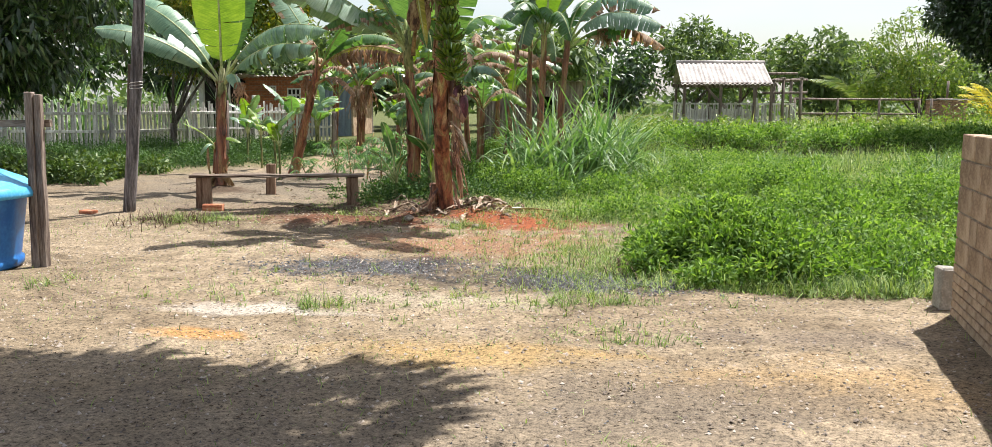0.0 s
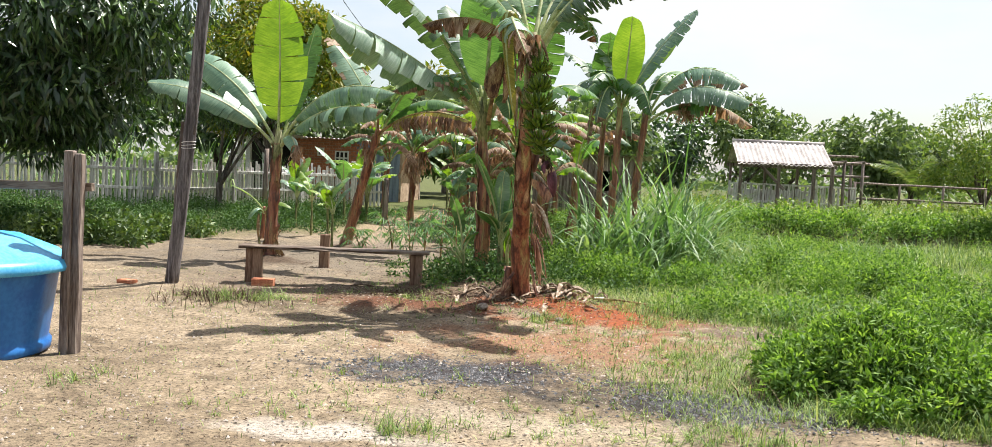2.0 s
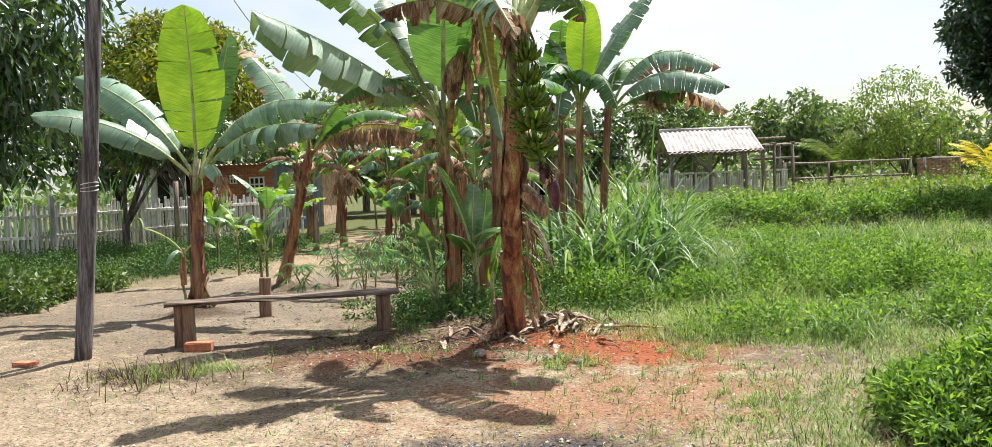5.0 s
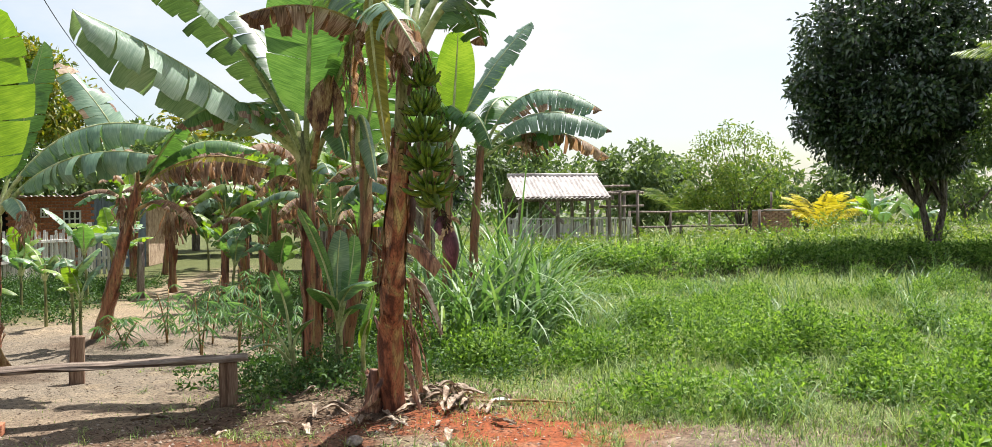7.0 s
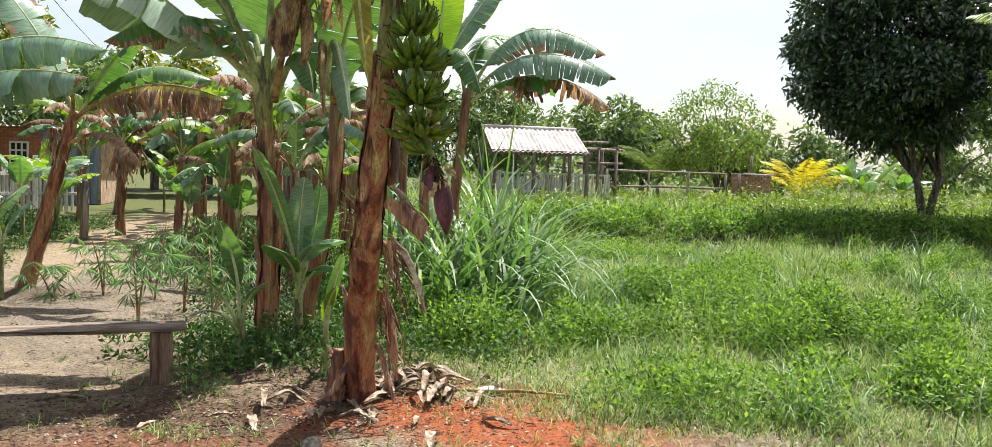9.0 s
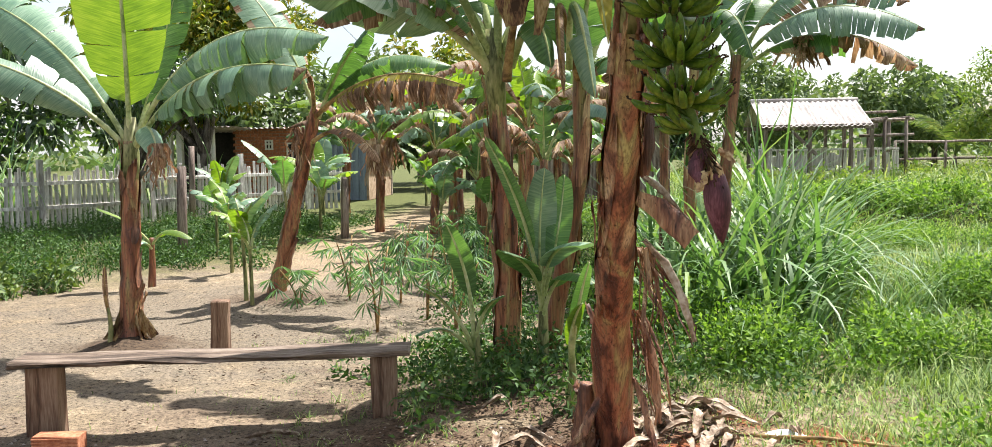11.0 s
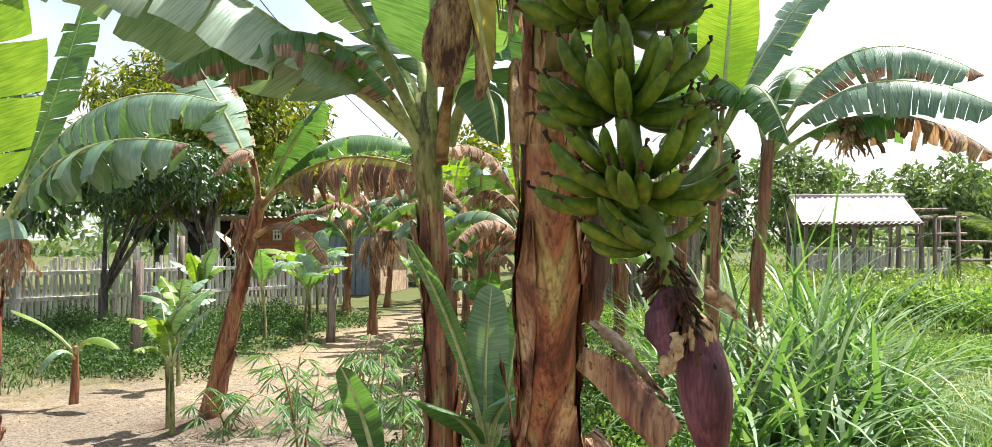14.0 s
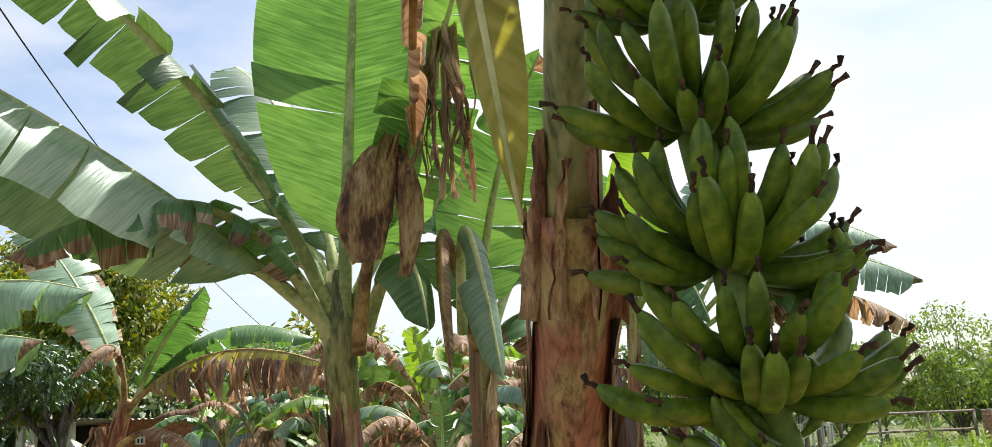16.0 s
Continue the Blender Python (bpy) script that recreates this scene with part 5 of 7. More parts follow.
sucker((-1.5, 15.35, 0.1), [
    ((-1.52, 15.35, 0.4), (-1.55, 15.3, 0.8), (-1.66, 15.2, 1.16), 0.15, dict(droop=12, petiole=0.35, roll=180)),
    ((-1.52, 15.35, 0.35), (-1.72, 15.2, 0.7), (-1.85, 15.1, 0.8), 0.12, dict(droop=30, petiole=0.5)),
    ((-1.52, 15.35, 0.35), (-1.4, 15.25, 0.65), (-1.3, 15.15, 0.72), 0.12, dict(droop=30, petiole=0.4)),
    ((-1.52, 15.35, 0.3), (-1.7, 15.2, 0.5), (-1.85, 15.05, 0.48), 0.1, dict(droop=30, petiole=0.4)),
], 540, "banana sucker with one paddle-shaped leaf", 0.42)
for x, y, z in [(-4.81, 16.85, 0.05)]:
    sucker((x, y, z), [((x, y, .25), (x - .03, y, .5), (x - .02, y, .7), 0.05, dict(droop=40, dead=1.0))], 560, "dry young banana shoot by the stem", 0.3)
small = plant((-6.1, 20.3, 0.0), "small banana sucker with a pale yellow leaf")
part("pseudostem", tube("pseudostem", spline([(-6.10, 20.30, -.02), (-6.08, 20.30, .3), (-6.05, 20.25, .62)], 10), np.linspace(.05, .03, 10), STEM, 10, .03, 2, at=ORIGIN[small]), small)
leaf(small, "leaf", (-6.05, 20.25, .55), (-6.30, 20.10, .85), (-6.60, 20.00, 1.0), 0.22, blade=BLADE_BRIGHT, seed=1, droop=30, thick=.014)
leaf(small, "leaf", (-6.05, 20.25, .55), (-5.80, 20.15, .72), (-5.45, 20.05, .62), 0.22, blade=BLADE_BRIGHT, seed=2, droop=50, thick=.014)
leaf(small, "leaf", (-6.05, 20.25, .5), (-6.10, 20.00, .6), (-6.20, 19.85, .4), 0.14, blade=BLADE_PALE, seed=3, droop=60, thick=.012)

# ---- yard things ----
def build_bench():
    b = thing("bench", (-3.0, 14.7, 0.0), "weathered plank bench on two thick wooden posts", "bench")
    o = ORIGIN[b]
    a, c = np.array([-4.1, 14.45, 0.46]), np.array([-1.86, 14.86, 0.45])
    ang = math.degrees(math.atan2(c[1] - a[1], c[0] - a[0]))
    me = box_mesh("seat", (2.3, 0.27, 0.038), WOOD_PLANK, 0.008, 0.014, 1, 9)
    s = part("seat", me, b, "warped grey-brown plank")
    s.matrix_basis = pose(*((a + c) / 2 - o - [0, 0, 0.035]), 0, 0, ang)
    for x, y, w, d, h, sd in [(-3.95, 14.47, 0.19, 0.14, 0.425, 2), (-2.0, 14.82, 0.15, 0.15, 0.415, 3)]:
        l = part("leg", box_mesh("leg", (w, d, h + .05), WOOD_BROWN, 0.008, 0.006, sd, 2), b)
        l.matrix_basis = pose(x - o[0], y - o[1], -0.05, 0, 0, ang)
    q = thing("short_post", (-3.7, 16.5, 0.0), "short square wooden post standing behind the bench", "post")
    part("shaft", box_mesh("shaft", (0.14, 0.12, 0.53), WOOD_BROWN, 0.008, 0.005, 4, 2), q).matrix_basis = pose(0, 0, -0.06, 1, 1, ang)


build_bench()


def build_brick(at, turn, length=0.26, label="red hollow clay brick lying on the soil"):
    b = thing("hollow_brick", at, label, "brick")
    part("body", box_mesh("body", (length, 0.12, 0.09), BRICK, 0.004, 0.002, 1), b)
    for k in range(4):
        r = part("rib", box_mesh("rib", (length + 0.002, 0.006, 0.008), BRICK, 0.002), b)
        r.matrix_basis = pose(0, -0.061, 0.012 + k * 0.02)
    b.matrix_basis = pose(*at, 0, 0, turn)


build_brick((-3.72, 14.2, -0.005), 6)
build_brick((-5.15, 13.65, -0.045), -14, 0.2, "broken red hollow brick half sunk in soil")


def build_post():
    p = thing("rail_post", (-3.58, 9.9, 0.0), "rough wooden post with a nailed rail", "post")
    for dx, dy, w, h, sd in [(-0.034, 0, 0.065, 1.55, 1), (0.03, 0.02, 0.06, 1.53, 2)]:
        m = part("plank", box_mesh("plank", (w, 0.07, h), WOOD_GREY, 0.006, 0.005, sd, 4), p)
        m.matrix_basis = pose(dx, dy, -0.04, 0, 0.5, 4)
    r = part("rail", box_mesh("rail", (1.75, 0.05, 0.065), WOOD_PLANK, 0.006, 0.004, 3, 5), p, "horizontal grey rail")
    r.matrix_basis = pose(-0.76, 0.085, 1.195, 0, -1, 0)


build_post()


def lathe(profile, sides=48):
    P = np.array(profile, float)
    a = np.linspace(0, 2 * np.pi, sides, endpoint=False)
    V = np.stack([P[:, None, 0] * np.cos(a), P[:, None, 0] * np.sin(a), np.repeat(P[:, 1:2], sides, 1)], -1).reshape(-1, 3)
    i, j = np.meshgrid(np.arange(len(P) - 1), np.arange(sides), indexing="ij")
    k = (j + 1) % sides
    return V, np.stack([i * sides + j, i * sides + k, (i + 1) * sides + k, (i + 1) * sides + j], -1).reshape(-1, 4)


def build_tank():
    t = thing("water_tank", (-4.42, 9.72, 0.0), "round blue plastic water tank with a faded lid", "water tank")
    V, F = lathe([(0.0, 0.0), (0.66, 0.0), (0.685, 0.015), (0.69, 0.07), (0.665, 0.085), (0.67, 0.12), (0.735, 0.60), (0.75, 0.62), (0.75, 0.66), (0.7, 0.665), (0.0, 0.665)])
    part("body", plain_mesh("body", V, F, TANK_BLUE, smooth=True), t, "glossy deep blue tank body")
    V, F = lathe([(0.80, 0.615), (0.835, 0.62), (0.845, 0.65), (0.825, 0.70), (0.79, 0.715), (0.72, 0.76), (0.5, 0.85), (0.2, 0.895), (0.0, 0.90)])
    a = np.arctan2(V[:, 1], V[:, 0])
    r = np.hypot(V[:, 0], V[:, 1])
    V[:, 2] += 0.012 * np.cos(a * 12) * np.clip((r - .15) * 2, 0, 1) * (r < 0.74)
    part("lid", plain_mesh("lid", V, F, TANK_LID, smooth=True), t, "sun-faded light blue domed lid")


build_tank()


def build_pole():
    p = thing("utility_pole", (-4.74, 13.9, 0.0), "leaning dark weathered wooden utility pole", "utility pole")
    C = spline([(0, 0, -0.1), (0.17, 0, 1.59), (0.37, 0, 4.02), (0.58, 0, 6.6)], 30)
    part("pole", tube("pole", C, np.linspace(0.078, 0.062, 30), WOOD_POLE, 12, 0.03, 3), p)
    for k, z in enumerate((1.6, 1.63, 1.66)):
        a = np.linspace(0, 2 * np.pi, 25)
        x = 0.17 + (z - 1.59) * .085
        part("tie_wire", tube("tie_wire", np.stack([x + .079 * np.cos(a), .079 * np.sin(a), z + .012 * np.sin(a + k)], -1), 0.005, PALING, 5), p, "pale wire tied round the pole")
    part("conduit", tube("conduit", C[8:] + np.array([0.07, -0.03, 0]), 0.012, WOOD_POLE, 6), p)
    s = part("stake", box_mesh("stake", (0.06, 0.04, 1.0), WOOD_GREY, 0.005, 0.004, 7, 2), p)
    s.matrix_basis = pose(0.0, 0.09, 0.9, 0, 4, 0)


build_pole()


def build_cable():
    C = curve_points((-4.15, 13.95, 6.4), (-8.25, 30.0, 6.95), (-10.6, 60.0, 5.0), 40)
    w = solo("overhead_cable", tube("overhead_cable", C, 0.012, WIRE, 5), (0, 0, 0), "thin dark overhead cable from the pole", "cable")
    return w


build_cable()


def build_right_wall():
    """Low wall beside the yard: clay blocks on courses of thin bricks."""
    w = thing("wall_east", (3.68, 8.8, 0.0), "low unplastered wall of clay blocks on brick courses", "wall", kind="structure")
    a, c = np.array([3.70, 8.8]), np.array([2.42, 1.0])
    d = (c - a) / np.linalg.norm(c - a)
    ang = math.degrees(math.atan2(d[1], d[0]))
    ln = float(np.linalg.norm(c - a))
    core = part("core", box_mesh("core", (ln - 0.02, 0.112, 1.215), MORTAR, 0.004), w)
    core.matrix_basis = pose(d[0] * ln / 2 - d[1] * 0.07, d[1] * ln / 2 + d[0] * 0.07, -0.02, 0, 0, ang)
    g = random.Random(3)
    big = [box_mesh("block", (0.385, 0.135, 0.165), BLOCK, 0.006, 0.003, k) for k in range(4)]
    lit = [box_mesh("brick", (0.228, 0.14, 0.052), BLOCK, 0.005, 0.003, k) for k in range(4)]
    z = 0.0
    for row in range(12):
        thin = row < 6
        L, H = (0.24, 0.062) if thin else (0.40, 0.178)
        if z + H > 1.3:
            break
        x = L / 2 - (L / 2 if row % 2 else 0) + 0.0
        while x < ln:
            xx = max(x, L * 0.5) if x < L * .5 else x
            b = part("brick" if thin else "block", g.choice(lit if thin else big), w)
            b.matrix_basis = pose(d[0] * xx - d[1] * 0.07, d[1] * xx + d[0] * 0.07, z + g.uniform(-.002, .002), g.uniform(-.6, .6), 0, ang + g.uniform(-.6, .6))
            x += L
        z += H
    blk = thing("concrete_stub", (3.72, 9.0, 0.0), "short grey concrete stub beside the wall", "concrete block")
    part("body", box_mesh("body", (0.13, 0.16, 0.3), CEMENT, 0.012, 0.008, 2, 1), blk)


build_right_wall()


def tapered(points, r0, r1, seed, sides=9):
    V, F = tube_arrays(spline(points, 14), np.linspace(r0, r1, 14), sides, 0.05, seed)
    return V, tri(F)


def leaf_cloud(centres, radii, count, size, slim, seed, hang=0.3, shell=0.55):
    """Small leaves, folded along the middle, in clumps round the given centres."""
    g = np.random.default_rng(seed)
    C, R = np.asarray(centres, float), np.asarray(radii, float)
    vol = R.prod(1) ** (2 / 3)
    pick = g.choice(len(C), count, p=vol / vol.sum())
    d = g.normal(size=(count, 3))
    d /= np.linalg.norm(d, axis=1, keepdims=True)
    rad = shell + (1 - shell) * g.random(count) ** 0.6
    rad *= 1 + 0.12 * g.normal(size=count)
    P = C[pick] + d * R[pick] * rad[:, None]
    ax = g.normal(size=(count, 3)) + d * 0.8
    ax[:, 2] -= hang * 2
    ax /= np.linalg.norm(ax, axis=1, keepdims=True)
    nn = g.normal(size=(count, 3)) * 0.6 + d * 0.7 + np.array([0, 0, 0.6])
    sd = np.cross(ax, nn)
    sd /= np.linalg.norm(sd, axis=1, keepdims=True) + 1e-9
    up = np.cross(sd, ax)
    L = size * g.uniform(.65, 1.25, count)[:, None]
    W = L * slim
    tip = P + ax * L - np.array([0, 0, 1]) * L * 0.12
    a, b = P + ax * L * .45 + sd * W * .5 + up * W * .12, P + ax * L * .45 - sd * W * .5 + up * W * .12
    V = np.stack([P, a, tip, b], 1).reshape(-1, 3)
    o = np.arange(count)[:, None] * 4
    F = np.vstack([o + [0, 1, 2], o + [0, 2, 3]])
    return V, F


def clump_centres(centre, size, count, r, seed):
    g = np.random.default_rng(seed)
    d = g.normal(size=(count, 3))
    d /= np.linalg.norm(d, axis=1, keepdims=True)
    d *= (0.35 + 0.65 * g.random(count) ** 0.5)[:, None]
    C = np.asarray(centre) + d * np.asarray(size)
    R = r * g.uniform(.6, 1.3, count)[:, None] * np.array([1, 1, .75])
    return C, R


def tree(at, label, crown, size, clumps, clump_r, leaves, leaf_size, slim, mat, seed, trunk_r=0.18, fork=1.2, hang=0.3, limbs=7, core=0.35, lean=(0, 0), name="tree", category="tree", stems=1):
    z = float(lay(at[0], at[1]))
    t = thing(name, (at[0], at[1], z), label, category)
    o = ORIGIN[t]
    g = np.random.default_rng(seed)
    C, R = clump_centres(crown, size, clumps, clump_r, seed)
    chunks = []
    for k in range(stems):
        dx = (k - (stems - 1) / 2) * 0.7
        fk = np.array([at[0] + lean[0] + dx, at[1] + lean[1], z + fork])
        chunks.append(tapered([(at[0] + dx * .12, at[1], z - .1), (at[0] + lean[0] * .4 + dx * .5, at[1] + lean[1] * .4, z + fork * .5), fk], trunk_r, trunk_r * .75, seed + k))
        for i in range(limbs):
            e = C[g.integers(0, len(C))]
            m = fk * .5 + e * .5 + np.array([0, 0, .12 * np.linalg.norm(e - fk)]) + g.normal(0, .15, 3)
            chunks.append(tapered([fk - [0, 0, .1], m, e], trunk_r * .5, trunk_r * .08, seed + i, 7))
    V, F = joined(chunks)
    part("trunk", plain_mesh("trunk", V - o, F, BARK, smooth=True), t, "rough grey-brown trunk with limbs")
    V, F = leaf_cloud(C, R, leaves, leaf_size, slim, seed, hang)
    part("crown", plain_mesh("crown", V - o, F, mat), t)
    return t


tree((-11.6, 19.6), "large dark mango tree with drooping leaves", (-10.7, 19.4, 4.4), (3.5, 3.0, 2.9), 110, 0.72, 36000, 0.25, 0.25, MANGO_LEAF, 1, 0.28, 1.5, 0.6, 9)
tree((14.75, 31.0), "round dense dark-leaved tree on two trunks", (13.8, 31.0, 5.2), (2.8, 2.5, 2.75), 260, 0.55, 76000, 0.17, 0.45, ROUND_LEAF, 2, 0.12, 1.3, 0.15, 9, stems=2)
tree((-10.3, 28.0), "small tree with crooked forked trunk by the fence", (-9.7, 28.0, 3.0), (1.9, 1.5, 0.55), 44, 0.42, 14000, 0.15, 0.3, MANGO_LEAF, 3, 0.11, 0.7, 0.5, 6)
tree((-11.5, 35.0), "yellow-green flowering tree behind the fence", (-11.8, 35.0, 4.7), (3.3, 2.4, 2.0), 80, 0.75, 26000, 0.24, 0.35, YELLOW_LEAF, 4, 0.2, 1.5, 0.3, 7)
tree((18.5, 53.9), "sparse light green shrubby tree behind the well", (18.1, 53.6, 3.7), (2.9, 2.2, 2.7), 60, 0.6, 5500, 0.26, 0.33, LIGHT_LEAF, 5, 0.1, 0.6, 0.2, 12)
tree((14.9, 27.0), "pale leafy tree at the field edge", (15.0, 26.8, 3.6), (1.6, 1.5, 1.3), 40, 0.45, 14000, 0.14, 0.35, MID_LEAF, 6, 0.12, 1.6, 0.4, 7)
tree((-3.9, 3.4), "leafy yard tree over the path", (0.27, 7.4, 5.2), (2.4, 1.5, 0.8), 46, 0.6, 30000, 0.26, 0.3, MANGO_LEAF, 7, 0.17, 2.6, 0.4, 9, lean=(0.5, 0.4))
for k, (x, y, zc, sx, sz, m) in enumerate([(15.5, 62, 3.2, 2.6, 2.5, HAZY_LEAF), (12.0, 72, 3.6, 4.0, 2.4, HAZY_LEAF), (18.5, 66, 2.8, 2.2, 1.9, HAZY_LEAF), (21.5, 60, 2.6, 2.5, 1.5, HAZY_LEAF), (27.0, 64, 2.6, 4.0, 1.7, HAZY_LEAF), (34, 58, 3.0, 4.0, 2.0, HAZY_LEAF), (8.0, 64, 3.4, 3.2, 2.4, HAZY_LEAF), (3.0, 62, 3.0, 3.0, 2.2, MANGO_LEAF), (-3.0, 56, 3.0, 3.4, 2.4, HAZY_LEAF), (-8.5, 52, 3.6, 3.0, 2.6, YELLOW_LEAF), (-16.5, 42, 3.8, 3.4, 2.8, MANGO_LEAF), (-19.5, 36, 3.4, 3.2, 2.6, MANGO_LEAF), (-5.5, 46, 2.6, 3.0, 2.0, HAZY_LEAF), (-9.5, 46, 2.8, 3.0, 2.0, HAZY_LEAF), (-1.0, 45, 2.4, 2.8, 1.8, HAZY_LEAF), (-13.0, 43.5, 3.0, 3.0, 2.2, HAZY_LEAF)]):
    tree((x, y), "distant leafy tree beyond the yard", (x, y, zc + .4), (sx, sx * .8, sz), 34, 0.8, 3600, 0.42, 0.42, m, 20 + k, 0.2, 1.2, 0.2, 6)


def far_woods():
    g = np.random.default_rng(5)
    C, R = [], []
    for a in np.linspace(-1.0, 1.05, 150):
        d = g.uniform(95, 125)
        h = g.uniform(1.2, 3.6)
        C.append((d * math.sin(a), 10 + d * math.cos(a), h * .7))
        R.append((g.uniform(2, 4), 2.5, h))
    for a in np.linspace(1.1, 5.2, 110):
        d = g.uniform(45, 70)
        C.append((d * math.sin(a), 10 + d * math.cos(a), 2.2))
        R.append((4, 3, 3))
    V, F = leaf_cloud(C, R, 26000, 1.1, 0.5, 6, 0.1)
    solo("far_woods", plain_mesh("far_woods", V, F, HAZY_LEAF), (0, 0, 0), "distant line of green woods", "woods", kind="stuff")


far_woods()


def palm(at, fronds, length, mat, seed, label, rise=1.0, base=0.3):
    z = float(lay(at[0], at[1]))
    p = thing("palm", (at[0], at[1], z), label, "palm")
    o = ORIGIN[p]
    g = np.random.default_rng(seed)
    part("trunk", tube("trunk", [(at[0], at[1], z - .05), (at[0], at[1], z + base)], [0.12, 0.08], BARK, 10, .04, 1, at=o), p)
    for k in range(fronds):
        a = k * 2.4 + g.uniform(-.3, .3)
        e = g.uniform(.5, 1.3) * rise
        d = np.array([math.cos(a), math.sin(a), 0])
        b = np.array([at[0], at[1], z + base])
        C = curve_points(b, b + d * length * .3 + [0, 0, length * .5 * e], b + d * length * (1.0 - .35 * min(1.1, e)) + [0, 0, length * .6 * e], 48)
        T = np.gradient(C, axis=0)
        T /= np.linalg.norm(T, axis=1, keepdims=True)
        chunks = [(lambda V, F: (V, tri(F)))(*tube_arrays(C, np.linspace(.022, .004, 48), 5))]
        side = np.cross(d, [0, 0, 1.0])
        for i in range(6, 48):
            for s in (-1, 1):
                ln = (length * .21 * math.sin(math.pi * min(1, (i + 4) / 54)) + .06) * g.uniform(.85, 1.1)
                dr = side * s * .8 + T[i] * .75 - np.array([0, 0, .3 + g.uniform(-.1, .25)])
                dr /= np.linalg.norm(dr)
                w = T[i] * .026
                m2 = C[i] + dr * ln * .5
                tp = C[i] + dr * ln - np.array([0, 0, .12 * ln])
                chunks.append((np.array([C[i] - w * .4, m2 - w, tp, m2 + w]), np.array([[0, 1, 2], [0, 2, 3]])))
        V, F = joined(chunks)
        part("frond", plain_mesh("frond", V - o, F, mat), p)


palm((20.5, 49.0), 11, 2.9, YELLOW_PALM, 2, "low bright yellow ornamental palm beside the well", 1.05)
palm((15.8, 55.3), 9, 3.6, PALM_LEAF, 3, "green palm with drooping fronds behind the rail", 0.9, 0.9)
palm((13.6, 24.6), 9, 2.5, PALM_LEAF, 4, "palm with thin hanging fronds at the field edge", 0.5, 4.2)


# ---- fences, sheds and houses ----
def fence(a, b, height, gap, label, seed, mat=PALING, posts=2.4, rails=(0.35, 0.75), name="picket_fence"):
    a, b = np.array(a, float), np.array(b, float)
    ln = float(np.linalg.norm(b - a))
    d = (b - a) / ln
    ang = math.degrees(math.atan2(d[1], d[0]))
    z0 = float(lay(*a))
    f = thing(name, (a[0], a[1], z0), label, "fence")
    g = random.Random(seed)
    pal = [box_mesh("paling", (gap * .66 * w, 0.022, height * h), mat, 0.004, 0.008, k, 2) for k, (w, h) in enumerate([(1, 1), (.85, 1.06), (1.15, .95), (.95, 1.02), (1.05, .9), (.8, .98)])]
    pst = box_mesh("post", (0.11, 0.09, height * 1.22), mat, 0.006, 0.006, 9, 2)
    x = 0.0
    n = 0
    while x < ln and n < 260:
        p = part("paling", g.choice(pal), f)
        y = float(lay(*(a + d * x))) - z0
        p.matrix_basis = pose(d[0] * x, d[1] * x, y - .02, 0, g.uniform(-2.5, 2.5), ang + g.uniform(-4, 4))
        x += gap * g.uniform(.9, 1.2)
        n += 1
    x = 0.4
    while x < ln:
        p = part("post", pst, f)
        p.matrix_basis = pose(d[0] * x - d[1] * -.06, d[1] * x - .06, float(lay(*(a + d * x))) - z0 - .05, 0, g.uniform(-1, 1), ang)
        x += posts * g.uniform(.9, 1.1)
    for r in rails:
        p = part("rail", box_mesh("rail", (ln, 0.035, 0.075), mat, 0.004, 0.006, 3, 8), f)
        p.matrix_basis = pose(d[0] * ln / 2 - d[1] * -.03, d[1] * ln / 2 - .03, height * r, 0, 0, ang)
    return f


fence((-22.0, 26.8), (-12.2, 27.4), 1.25, 0.115, "grey weathered picket fence along the yard", 1)
fence((-12.2, 27.4), (-8.6, 33.6), 1.25, 0.115, "grey weathered picket fence turning towards the house", 4)
fence((-8.6, 33.6), (-7.4, 34.4), 1.2, 0.13, "grey weathered picket fence running back to the house", 2)
fence((5.2, 46.2), (10.65, 46.6), 1.35, 0.168, "pale grey picket fence in front of the shed", 3, rails=(0.4, 0.95), posts=3.2)


def rail_fence(a, b, posts, seed):
    a, b = np.array(a, float), np.array(b, float)
    ln = float(np.linalg.norm(b - a))
    d = (b - a) / ln
    z0 = float(lay(*a))
    f = thing("rail_fence", (a[0], a[1], z0), "low rough pole rail fence in the field", "fence")
    g = np.random.default_rng(seed)
    for k in range(posts):
        c = d * ln * k / (posts - 1)
        part("post", tube("post", [(c[0], c[1], -.1), (c[0] + g.normal(0, .03), c[1], 1.62)], [.06, .055], WOOD_GREY, 7, .06, k), f)
    for zr in (1.56, 0.9):
        n = posts * 2
        C = np.stack([np.linspace(0, d[0] * ln, n), np.linspace(0, d[1] * ln, n), zr + g.normal(0, .02, n)], -1)
        part("rail", tube("rail", C, .05, WOOD_GREY, 7, .05, 3), f)


rail_fence((10.8, 47.6), (17.0, 49.4), 4, 1)
rail_fence((17.1, 48.2), (19.7, 49.8), 3, 2)


def corrugated(name, w, l, wave, mat):
    n = int(w / wave * 6)
    x = np.linspace(-w / 2, w / 2, n)
    z = 0.022 * np.sin(x / wave * 2 * np.pi)
    top = np.stack([np.stack([x, np.zeros(n), z], -1), np.stack([x, np.full(n, l), z], -1)])
    V = np.concatenate([top.reshape(-1, 3), top.reshape(-1, 3) - [0, 0, .008]])
    j = np.arange(n - 1)
    F = np.stack([j, j + 1, n + j + 1, n + j], -1)
    F = np.vstack([F, F[:, ::-1] + 2 * n])
    return plain_mesh(name, V, F, mat, smooth=True)


